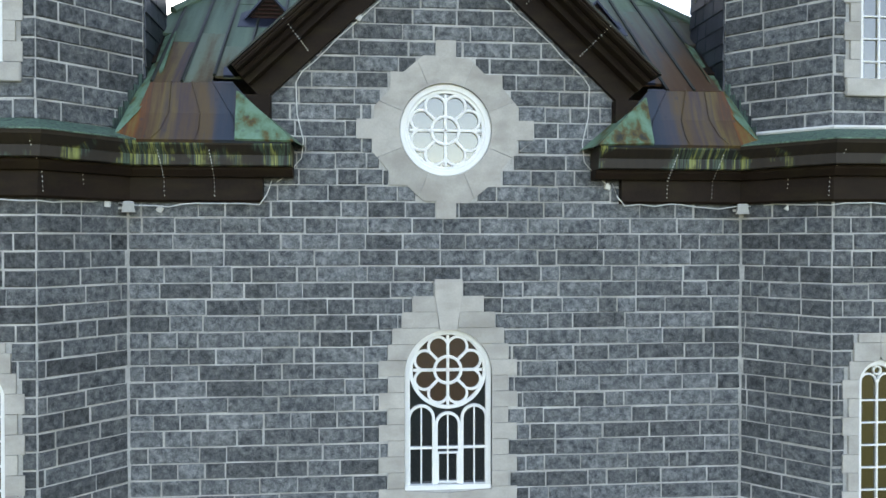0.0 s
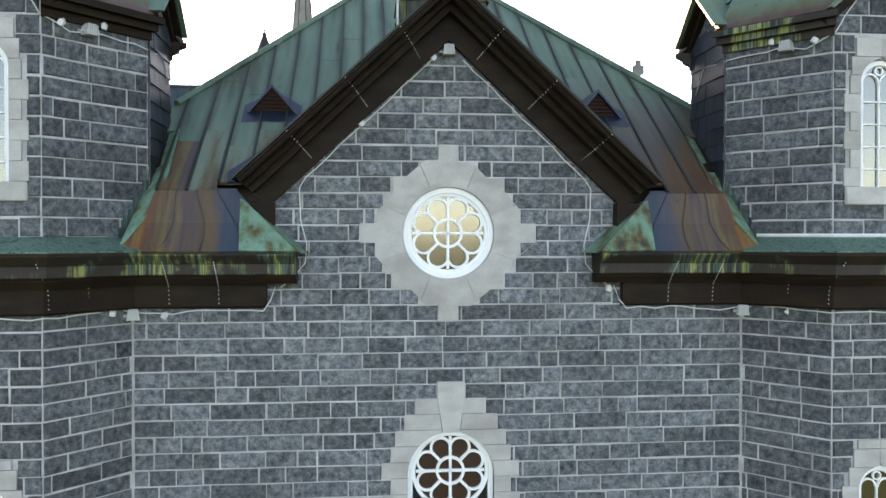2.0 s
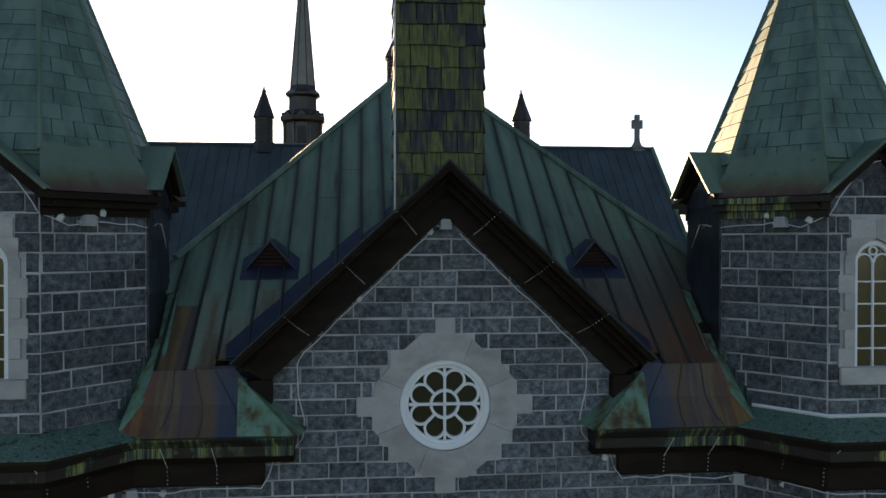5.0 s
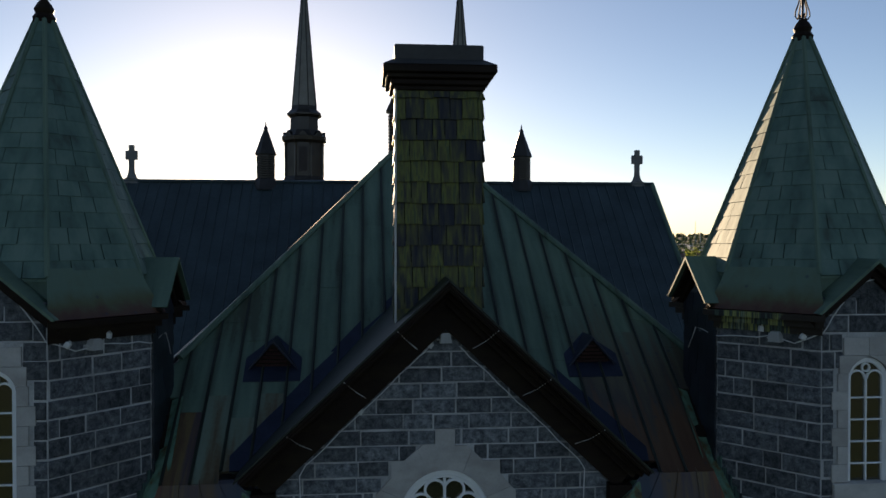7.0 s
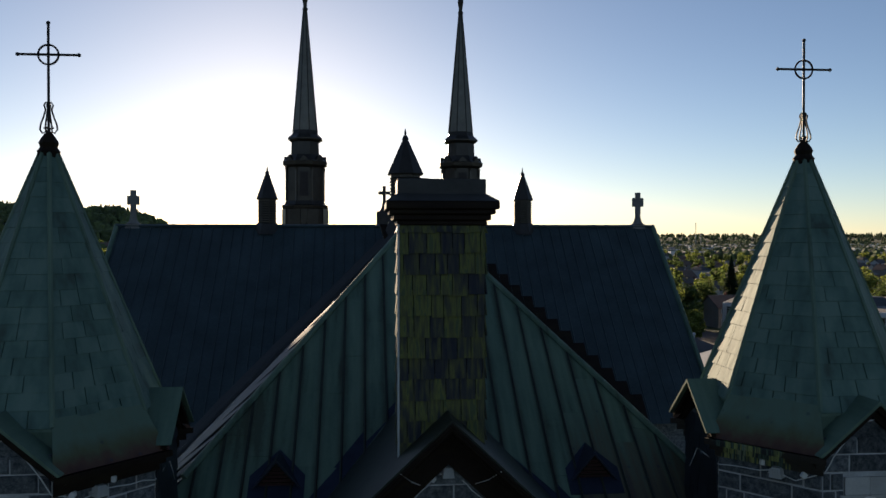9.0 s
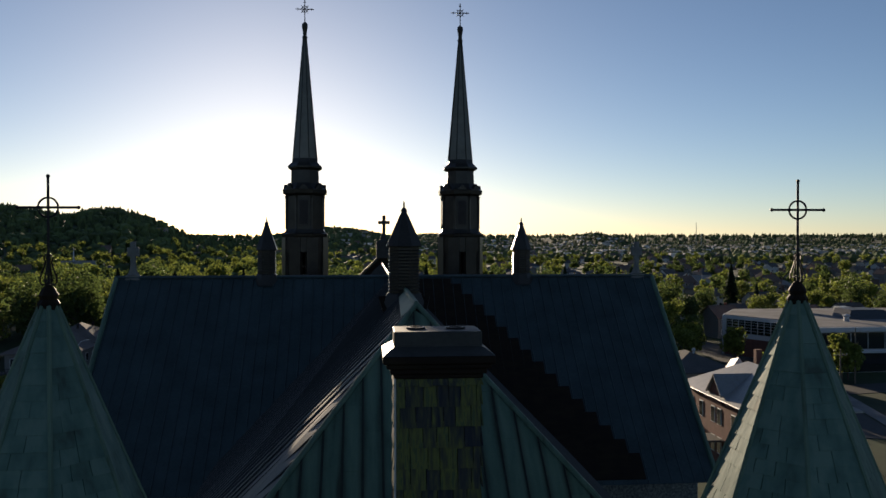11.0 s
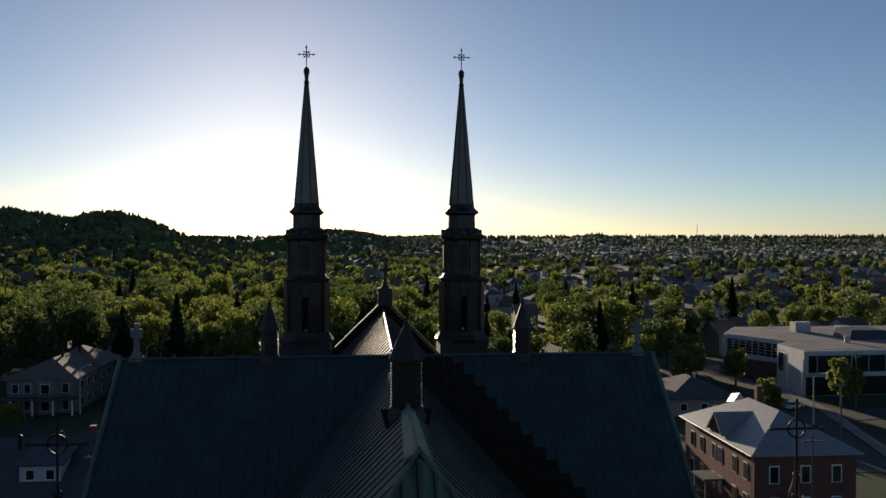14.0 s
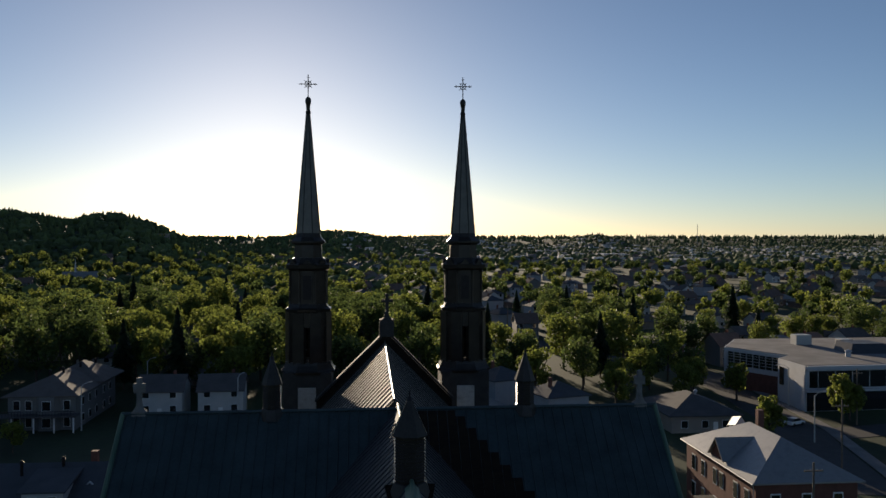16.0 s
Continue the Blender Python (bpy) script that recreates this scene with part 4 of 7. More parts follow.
            for k0, k1, za, zb in ((1.0, 1.16, 21.08, 21.20), (1.0, 1.10, 20.95, 21.08), (1.0, 1.04, 20.80, 20.95)):
                quad = [P(xa, ya, k0, za), P(xa, ya, k1, za), P(xb, yb, k1, za), P(xb, yb, k0, za)]
                prism(bm, quad, (0, 0, zb - za - 0.002))
            part("eave_moulding", bm, COPPER_STREAK if s > 0 else BROWN_METAL, spire)
        else:
            mx, my = (xa + xb) / 2, (ya + yb) / 2
            out = Vector((mx, my, 0)).normalized()
            side = Vector((xb - xa, yb - ya, 0)).normalized()
            half = (Vector((xb, yb)) - Vector((xa, ya))).length / 2
            c0 = Vector((cx + mx, cy + my, 0))
            for e in (-1, 1):
                for v0, v1, o, mat, nm in ((0.0, 0.16, 0.12, BROWN_METAL, "gable_frieze"), (0.16, 0.27, 0.26, BROWN_METAL, "gable_moulding"), (0.27, 0.34, 0.36, COPPER, "gable_hood")):
                    back = 0.9 if nm == "gable_hood" else 0.0
                    top = 21.92
                    span = half + 0.2
                    sl = 0.86
                    pts = []
                    for u, v in ((0, v0), (span, v0), (span + 0.06, v1), (0, v1)):
                        pts.append(c0 + side * (e * u) + out * o + Vector((0, 0, top + v - u * sl)))
                    part(nm, prism(bmesh.new(), pts, -out * (o + back)), mat, spire)
    # finial
    part("finial_cap", lathe(bmesh.new(), [(0.20, 26.95), (0.23, 27.08), (0.17, 27.16), (0.20, 27.25), (0.14, 27.36), (0.06, 27.46)], 10, (cx, cy)), BROWN_METAL, spire, "copper finial cap")
    cross = thing("turret_cross", "wrought-iron ringed cross with scrolled foot on the spire", "cross", "turret crosses", (cx, cy, 27.42))
    part("rod", tube(bmesh.new(), [(0, 0, 0), (0, 0, 2.24)], 0.028, 8), IRON, cross)
    part("arm", tube(bmesh.new(), [(-0.58, 0, 1.62), (0.58, 0, 1.62)], 0.026, 8), IRON, cross)
    part("ring", tube(bmesh.new(), [(x, 0, z_) for x, z_ in arc(0, 1.62, 0.2, 0, math.tau, 24)[:-1]], 0.022, 6, True), IRON, cross)
    for x, z_ in ((-0.6, 1.62), (0.6, 1.62), (0, 2.26)):
        bm = bmesh.new()
        bmesh.ops.create_icosphere(bm, subdivisions=1, radius=0.045, matrix=Matrix.Translation((x, 0, z_)))
        part("knob", bm, IRON, cross)
    for a in range(4):
        c_, s_ = math.cos(a * math.pi / 2), math.sin(a * math.pi / 2)
        prof = [(0.02, 0.62), (0.05, 0.66), (0.09, 0.60), (0.06, 0.50), (0.10, 0.36), (0.16, 0.2), (0.17, 0.1), (0.12, 0.03), (0.06, 0.06), (0.06, 0.12), (0.1, 0.14)]
        part("scroll", tube(bmesh.new(), [(c_ * r, s_ * r, h) for r, h in prof], 0.018, 5), IRON, cross)


turret(-1)
turret(1)
for s in (-1, 1):
    small_window(None, TURRET_Y - 2.45, s * TURRET_X, 18.0, 19.95, 0.42)
    small_window(None, TURRET_Y - 2.45, s * TURRET_X, 10.0, 12.35, 0.42)

# ---- eaves cornice along turret and wall ----
for s in (-1, 1):
    path = [(s * 9.0, -1.4), (s * 7.07, -1.4), (s * 5.96, 0.0), (s * 3.45, 0.0)]
    if s > 0:
        path.reverse()
    cornice = thing("eaves_cornice", "dark brown metal eaves cornice with green-streaked crown", "cornice", "eaves cornices")
    part("frieze", sweep(bmesh.new(), path, [(-0.1, 15.72), (0.16, 15.72), (0.2, 15.76), (0.2, 16.18), (-0.1, 16.18)]), BROWN_METAL, cornice)
    inner = path[:]
    if s > 0:
        inner[0] = (2.88, 0.0)
    else:
        inner[-1] = (-2.88, 0.0)
    part("bed_moulding", sweep(bmesh.new(), inner, [(-0.1, 16.182), (0.32, 16.182), (0.40, 16.30), (0.40, 16.36), (-0.1, 16.36)]), BROWN_METAL, cornice)
    part("corona", sweep(bmesh.new(), inner, [(-0.1, 16.362), (0.58, 16.362), (0.60, 16.38), (0.60, 16.56), (-0.1, 16.56)]), COPPER_STREAK, cornice)
    part("crown", sweep(bmesh.new(), inner, [(-0.1, 16.562), (0.62, 16.562), (0.68, 16.62), (0.78, 16.72), (0.80, 16.78), (-0.1, 16.78)]), COPPER_STREAK, cornice)
    skirt = [(s * 9.0, -1.4), (s * 7.07, -1.4), (s * 5.9, 0.08)]
    if s > 0:
        skirt.reverse()
    part("copper_skirt", sweep(bmesh.new(), skirt, [(-0.05, 16.785), (0.82, 16.785), (0.82, 16.81), (0.05, 17.06), (-0.05, 17.06)]), DRIP_COPPER, cornice, "bright green copper weathering")
    if s > 0:
        part("sealant", tube(bmesh.new(), [(5.98, -0.1, 17.10), (7.05, -1.47, 17.09), (9.0, -1.47, 17.09)], 0.04, 6), CABLE, cornice, "white strip of sealant along the masonry")

# ---- raking cornice of the gable ----
gable = thing("gable_cornice", "dark brown moulded metal raking cornice of the rear gable", "cornice")
for s in (-1, 1):
    for nm, v0, v1, y, mat in (("frieze_board", 0.0, 0.50, -0.16, BROWN_METAL), ("bed_moulding", 0.50, 0.66, -0.42, BROWN_METAL), ("corona", 0.66, 0.80, -0.66, BROWN_METAL), ("crown", 0.80, 0.97, -0.88, BROWN_METAL)):
        pts = []
        for x, v in ((0, v0), (3.45 + 0.5 * v0, v0), (3.45 + 0.5 * v1, v1), (0, v1)):
            pts.append((s * x + 0.02, y, APEX_IN + v - x * GABLE_SLOPE))
        part(nm, prism(bmesh.new(), pts, (0, 0.1 - y, 0)), mat, gable)
    for v, y in ((0.705, -0.68), (0.75, -0.68), (0.85, -0.90), (0.92, -0.91)):
        pts = [(s * x + 0.02, y, APEX_IN + v - x * GABLE_SLOPE) for x in (0.0, 3.45 + 0.5 * v)]
        part("bead", tube(bmesh.new(), pts, 0.022, 6), BROWN_METAL, gable)
    # wall below the end of the rake
    part("end_box", boxes((min(s * 3.3, s * 3.75), max(s * 3.3, s * 3.75), -0.3, 0.1, 17.25, 17.72)), BROWN_METAL, gable)

# ---- choir roof ----
SLOPE = 0.738


def roof_z(y):
    return 20.0 + SLOPE * (y - 2.6)


choir = thing("choir_roof", "verdigris standing-seam copper roof of the choir", "roof")
APEX_X, APEX_Y, RIDGE = 0.12, 11.0, 26.2
up = Vector((0, -SLOPE, 1)).normalized()


def hip_y(x):
    """How far the front slope reaches up at x."""
    return APEX_Y - (APEX_Y - 2.6) * (abs(x - APEX_X) / (6.0 - APEX_X if x > APEX_X else 5.62 + APEX_X))


rng = random.Random(3)
PAN = 0.545
x = -6.0
k = 0
while x < 6.0 - 1e-6:
    x0, x1 = x, min(6.0, x + PAN)
    xm = (x0 + x1) / 2
    y_low = -0.22 if min(abs(x0), abs(x1)) > 3.9 else (21.84 - 0.94 * max(abs(x0), abs(x1)) - 20.0) / SLOPE + 2.55
    if min(abs(x0), abs(x1)) <= 3.9:
        y_low = max(0.02, y_low)
    if max(abs(x0), abs(x1)) > 5.6:
        y_low = 1.6
    y = y_low
    top0, top1 = hip_y(x0), hip_y(x1)
    first = True
    while y < min(top0, top1) + 0.8:
        y_next = y + (1.1 + 0.75 * ((k * 7) % 3) / 2 if first else 1.85)
        first = False
        ya0, ya1 = min(y, top0), min(y, top1)
        yb0, yb1 = min(y_next, top0), min(y_next, top1)
        if max(yb0 - ya0, yb1 - ya1) > 0.03:
            g = 0.012
            pts = [(x0 + g, ya0, roof_z(ya0)), (x1 - g, ya1, roof_z(ya1)), (x1 - g, yb1, roof_z(yb1)), (x0 + g, yb0, roof_z(yb0))]
            if yb0 - ya0 < 1e-4:
                pts.pop(3)
            if yb1 - ya1 < 1e-4:
                pts = [pts[0], pts[2], pts[3]] if len(pts) == 4 else pts
            lift = up * (0.01 + rng.uniform(0, 0.012))
            sheet = (PAN_BROWN if xm > 3.3 and y < 3.0 else SKIRT_COPPER if xm < -4.9 and y < 0.9 else COPPER_OLIVE if xm < -3.3 and y < 0.9 else COPPER_PAN)
            if len({tuple(p) for p in pts}) >= 3:
                part("copper_pan", prism(bmesh.new(), [Vector(p) + lift for p in pts], -up * 0.06), sheet, choir)
        y = y_next
    if abs(x0) < 5.99:
        ym = hip_y(x0)
        part("seam", tube(bmesh.new(), [Vector((x0, y_low, roof_z(y_low))) + up * 0.03, Vector((x0, ym, roof_z(ym))) + up * 0.03], 0.034, 5), COPPER_DARK, choir)
    x += PAN
    k += 1
part("underlay", prism(bmesh.new(), [(-5.62, 2.6, 19.93), (-5.9, 0.6, roof_z(0.6) - 0.07), (5.9, 0.6, roof_z(0.6) - 0.07), (6, 2.6, 19.93), (APEX_X, APEX_Y, RIDGE - 0.07)], (0, 0.05, -0.1)), BROWN_METAL, choir)
for s in (-1, 1):
    part("hip_roll", tube(bmesh.new(), [(6.05 if s > 0 else -5.67, 2.5, 19.98), (APEX_X, APEX_Y, RIDGE + 0.03)], 0.09, 8), COPPER, choir)
    # side slope
    bm = bmesh.new()
    prism(bm, [(APEX_X, APEX_Y, RIDGE), (APEX_X, 35.0, RIDGE), (s * 9.0, 35.0, 17.2), (s * 9.0, 2.6, 17.2), (6.0 if s > 0 else -5.62, 2.6, 20.0)], (0, 0, -0.1))
    part("side_slope", bm, DARK_ROOF, choir)
    bm = bmesh.new()
    y = 3.0
    while y < 34.5:
        reach = 6.0 - APEX_X if s > 0 else 5.62 + APEX_X
        xt = max(0.0, (APEX_Y - y) * reach / (APEX_Y - 2.6)) if y < APEX_Y else 0.0
        zt = min(RIDGE, roof_z(y))
        top, foot = Vector((APEX_X + s * xt, y, zt)), Vector((s * 9.0, y, 17.2))
        tube(bm, [top.lerp(foot, 0.03) + Vector((0, 0, 0.01)), foot + Vector((0, 0, 0.02))], 0.03, 4)
        y += 0.8
    ob = part("side_seams", bm, DARK_ROOF, choir)
    tagged(ob, "standing seams of the side slope", kind="stuff")
    # lower copper skirt over the cornice, flaring towards the turret
    bm = bmesh.new()
    lay = [(-0.84, 16.80, 6.12, 3.02), (-0.70, 16.98, 5.88, 3.18), (-0.48, 17.32, 5.66, 3.42), (-0.22, 17.935, 5.48, 3.98), (-0.12, 17.98, 5.48, 4.0)]
    cols = 4
    grid = [[bm.verts.new((s * (xo + (xi - xo) * c / cols), y, z)) for c in range(cols + 1)] for y, z, xo, xi in lay]
    for r in range(4):
        for c in range(cols):
            bm.faces.new((grid[r][c], grid[r][c + 1], grid[r + 1][c + 1], grid[r + 1][c]))
    ret = bmesh.ops.extrude_face_region(bm, geom=bm.faces[:])
    for v in [v for v in ret["geom"] if isinstance(v, bmesh.types.BMVert)]:
        v.co += Vector((0, 0.05, -0.05))
    part("lower_skirt", bm, SKIRT_COPPER, choir, "brown and orange streaked copper skirt")
    for c in range(1, cols):
        pts = [Vector((s * (xo + (xi - xo) * c / cols), y - 0.012, z + 0.012)) for y, z, xo, xi in lay]
        part("skirt_seam", tube(bmesh.new(), pts, 0.012, 5), SKIRT_COPPER, choir)
    # bright green end piece at the return, and the flashing beside the turret
    A, B_, C, D = Vector((s * 3.92, -0.23, 17.80)), Vector((s * 3.86, -0.86, 16.82)), Vector((s * 2.82, -0.84, 16.80)), Vector((s * 2.70, -0.02, 16.80))
    bm = bmesh.new()
    prism(bm, [A + Vector((0, -0.03, 0.02)), B_ + Vector((0, -0.03, 0.0)), C + Vector((0, -0.03, 0.0))], (0, 0.04, -0.03))
    E_ = Vector((s * 3.80, 0.0, 17.72))
    prism(bm, [A, C, D, E_], (-s * 0.05, 0.0, -0.04))
    part("return_hip", bm, COPPER_BRIGHT, choir, "bright green copper return")
    bm = bmesh.new()
    prism(bm, [(s * 6.0, -0.80, 16.82), (s * 5.62, -0.5, 17.35), (s * 5.32, 0.1, 18.22), (s * 5.4, 1.5, 19.25), (s * 5.75, 1.6, 19.1), (s * 5.72, 0.3, 18.1), (s * 5.9, -0.1, 17.4)], (0, 0.05, 0.06))
    part("turret_flashing", bm, COPPER_BRIGHT, choir, "green copper flashing against the turret")
    # stepped pieces of flashing on the turret's canted face
    p, q = Vector((s * 6.15, -0.3, 0)), Vector((s * 5.74, 0.2, 0))
    n_out = Vector((-s * 0.768, -0.64, 0))
    for k in range(6):
        a, b = p.lerp(q, k / 6), p.lerp(q, (k + 1) / 6)
        zb, zt = 16.95 + 0.17 * k, 17.24 + 0.17 * k + 0.05 * (k % 2)
        step = [a + n_out * 0.05 + Vector((0, 0, zb)), b + n_out * 0.05 + Vector((0, 0, zb)), b + n_out * 0.05 + Vector((0, 0, zt)), a + n_out * 0.05 + Vector((0, 0, zt))]
        part("step_flashing", prism(bmesh.new(), step, -n_out * 0.03), STEP_COPPER, choir, "dark green-streaked step flashing")
    # dark valley flashing beside the gable roof
    bm = bmesh.new()
    a, b = Vector((0, 5.05, 21.80)), Vector((s * 4.0, 0.0, 18.08))
    prism(bm, [a + Vector((0, 0.1, 0.1)), b + Vector((0, 0.0, 0.04)), b + Vector((s * 0.2, 0.0, 0.04)), b + Vector((s * 0.24, 0.3, 0.25)), a + Vector((s * 0.2, 0.3, 0.24))], (0, 0.03, -0.04))
    part("valley_flashing", bm, BLUE_FLASH, choir, "dark blue metal valley flashing")
    # gable roof slabs
    bm = bmesh.new()
    prism(bm, [(0.02, -0.90, 21.83), (s * 3.99, -0.90, 18.09), (s * 3.99, 0.05, 18.09), (0.02, 5.12, 21.83)], (0, 0, 0.05))
    part("gable_slope", bm, COPPER_DARK, choir)
    # louvred vent
    vx, vy = s * 3.62 + 0.02, 2.30
    vz = roof_z(2.6)
    vent = thing("roof_vent", "small triangular louvred roof vent in dark brown metal", "roof vent", "roof vents")
    part("housing", prism(bmesh.new(), [(vx - 0.42, vy, vz - 0.30), (vx + 0.42, vy, vz - 0.30), (vx + 0.42, vy, vz - 0.16), (vx, vy, vz + 0.32), (vx - 0.42, vy, vz - 0.16)], (0, 0.9, 0)), BROWN_METAL, vent)
    for e in (-1, 1):
        part("hood", prism(bmesh.new(), [(vx, vy - 0.1, vz + 0.40), (vx + e * 0.56, vy - 0.1, vz - 0.26), (vx + e * 0.56, vy - 0.1, vz - 0.31), (vx, vy - 0.1, vz + 0.33)], (0, 1.1, 0)), BLUE_FLASH, vent)
    for j in range(6):
        h = vz - 0.27 + 0.085 * j
        w = min(0.38, (vz + 0.26 - h) * 0.85)
        part("slat", prism(bmesh.new(), [(vx - w, vy - 0.05, h), (vx + w, vy - 0.05, h), (vx + w, vy + 0.02, h + 0.05), (vx - w, vy + 0.02, h + 0.05)], (0, 0.012, -0.012)), RUST_BROWN, vent)
    part("base_flashing", prism(bmesh.new(), [(vx - 0.62, 1.92, roof_z(1.92) + 0.04), (vx + 0.62, 1.92, roof_z(1.92) + 0.04), (vx + 0.62, 2.5, roof_z(2.5) + 0.04), (vx, 3.1, roof_z(3.1) + 0.04), (vx - 0.62, 2.5, roof_z(2.5) + 0.04)], (0, 0, -0.03)), BLUE_FLASH, vent)
part("ridge_roll", tube(bmesh.new(), [(APEX_X, APEX_Y, RIDGE + 0.04), (APEX_X, 35, RIDGE + 0.04)], 0.1, 8), COPPER, choir)
for s in (-1, 1):
    part("ridge_cap", prism(bmesh.new(), [(APEX_X, APEX_Y - 0.1, RIDGE + 0.06), (APEX_X, 18.4, RIDGE + 0.06), (APEX_X + s * 0.3, 18.4, RIDGE - 0.24), (APEX_X + s * 0.5, APEX_Y + 0.4, RIDGE - 0.44)], (0, 0, -0.03)), COPPER, choir, "pale verdigris ridge capping")

for s in (-1, 1):
    side = tagged(new("wall_left" if s < 0 else "wall_right"), "stone side wall of the choir under the eaves", "wall", kind="structure")
    part("masonry", boxes((min(s * 8.6, s * 8.1), max(s * 8.6, s * 8.1), 3.2, 26.0, 0, 17.4)), GRANITE_REST, side)

# ---- chimney ----
chimney = thing("chimney", "tall square chimney clad in mossy weathered shingles", "chimney")
CX0, CX1, CY0, CY1 = -0.935, 0.775, 0.09, 1.33
part("core", boxes((CX0 + 0.03, CX1 - 0.03, CY0 + 0.03, CY1 - 0.03, 19.5, 25.65)), BROWN_METAL, chimney)
rng = random.Random(21)
row, z = 0, 20.0
while z < 25.5:
    for face in ("front", "left", "right"):
        length = CX1 - CX0 if face == "front" else CY1 - CY0
        a = -rng.uniform(0, 0.2)
        while a < length - 0.02:
            w = rng.choice((0.24, 0.28, 0.32, 0.36))
            a0, a1 = max(0, a) + 0.008, min(length, a + w) - 0.008
            h0, h1 = z - rng.uniform(0.0, 0.04), min(z + 0.5, 25.6)
            t0 = 0.05 + rng.uniform(0, 0.02)
            if a1 - a0 > 0.03:
                bm = bmesh.new()
                if face == "front":
                    prism(bm, [(CX0 + a0, CY0 - t0, h0), (CX0 + a1, CY0 - t0, h0), (CX0 + a1, CY0, h1), (CX0 + a0, CY0, h1)], (0, 0.03, 0))
                else:
                    xx, o = (CX0, -1) if face == "left" else (CX1, 1)
                    prism(bm, [(xx + o * t0, CY0 + a0, h0), (xx + o * t0, CY0 + a1, h0), (xx, CY0 + a1, h1), (xx, CY0 + a0, h1)], (-o * 0.03, 0, 0))
                part("shingle", bm, SHINGLE, chimney)
            a += w
    z += 0.42
    row += 1
part("corner_flashing", boxes((CX0 - 0.045, CX0 - 0.005, CY0 - 0.045, CY0 + 0.06, 20.2, 25.6)), LAMP_GREY, chimney, "bright metal corner strip")
for grow, za, zb in ((0.05, 25.58, 25.68), (0.12, 25.68, 25.8), (0.2, 25.8, 25.9), (0.27, 25.9, 26.06)):
    part("cap_moulding", boxes((CX0 - grow, CX1 + grow, CY0 - grow, CY1 + grow, za + 0.002, zb, 0.02)), BROWN_METAL, chimney)
bm = bmesh.new()
a = [(CX0 - 0.27, CY0 - 0.27), (CX1 + 0.27, CY0 - 0.27), (CX1 + 0.27, CY1 + 0.27), (CX0 - 0.27, CY1 + 0.27)]
b = [(CX0 - 0.04, CY0 + 0.04), (CX1 + 0.04, CY0 + 0.04), (CX1 + 0.04, CY1 - 0.04), (CX0 - 0.04, CY1 - 0.04)]
va, vb = [bm.verts.new((x, y, 26.062)) for x, y in a], [bm.verts.new((x, y, 26.22)) for x, y in b]
for i in range(4):
    bm.faces.new((va[i], va[(i + 1) % 4], vb[(i + 1) % 4], vb[i]))
bm.faces.new(vb)
bm.faces.new(list(reversed(va)))
part("cap_slope", bm, CAP_METAL, chimney)
part("cap_block", boxes((CX0 - 0.04, CX1 + 0.04, CY0 + 0.06, CY1 - 0.06, 26.2, 26.52, 0.02)), CAP_METAL, chimney)
for x in (-0.5, 0.33):
    part("flue", lathe(bmesh.new(), [(0.2, 26.5), (0.2, 26.56), (0.14, 26.56), (0.14, 26.525)], 14, (x, 0.71)), IRON, chimney)

# ---- transept, nave and front towers ----
transept = thing("transept_roof", "dark standing-seam metal roof of the transept", "roof")
part("slopes", prism(bmesh.new(), [(-16.3, 24.1, 16.0), (-16.3, 34.2, 26.05), (-16.3, 44.3, 16.0)], (32.6, 0, 0)), TRANSEPT_ROOF, transept)
bm = bmesh.new()
x = -16.1
while x < 16.2:
    tube(bm, [(x, 24.15, 16.03), (x, 34.2, 26.08)], 0.04, 4)
    x += 0.6
tagged(part("seams", bm, TRANSEPT_ROOF, transept), "standing seams of the transept roof", kind="stuff")
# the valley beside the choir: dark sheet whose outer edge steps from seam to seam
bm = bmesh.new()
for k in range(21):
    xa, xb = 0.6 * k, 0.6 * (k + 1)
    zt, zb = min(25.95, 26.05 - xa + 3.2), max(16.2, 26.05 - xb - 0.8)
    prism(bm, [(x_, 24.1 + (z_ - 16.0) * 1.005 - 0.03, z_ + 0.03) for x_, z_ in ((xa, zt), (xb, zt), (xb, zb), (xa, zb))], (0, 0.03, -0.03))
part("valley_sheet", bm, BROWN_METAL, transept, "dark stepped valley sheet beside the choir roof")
part("ridge_roll", tube(bmesh.new(), [(-16.35, 34.2, 26.1), (16.35, 34.2, 26.1)], 0.11, 8), TRANSEPT_ROOF, transept)
for s in (-1, 1):
    part("verge", tube(bmesh.new(), [(s * 16.32, 24.0, 15.95), (s * 16.32, 34.2, 26.1), (s * 16.32, 44.4, 15.95)], 0.14, 6), COPPER, transept)
part("walls", boxes((-16.0, 16.0, 26, 44, 0, 16.6)), GRANITE_REST, transept)


def stone_cross(x):
    c = thing("stone_cross", "weathered grey stone cross on a stepped foot", "cross", "transept crosses", (x, 34.4, 26.08))
    part("foot", boxes((-0.42, 0.42, -0.3, 0.3, -0.5, 0.16, 0.04)), STONE_GREY, c)
    part("neck", lathe(bmesh.new(), [(0.40, 0.16), (0.30, 0.26), (0.20, 0.5), (0.16, 0.9)], 8), STONE_GREY, c)
    part("shaft", boxes((-0.15, 0.15, -0.13, 0.13, 0.8, 2.16, 0.03)), STONE_GREY, c)
    part("arms", boxes((-0.34, 0.34, -0.125, 0.125, 1.28, 1.82, 0.03)), STONE_GREY, c)


stone_cross(15.4)
stone_cross(-15.4)


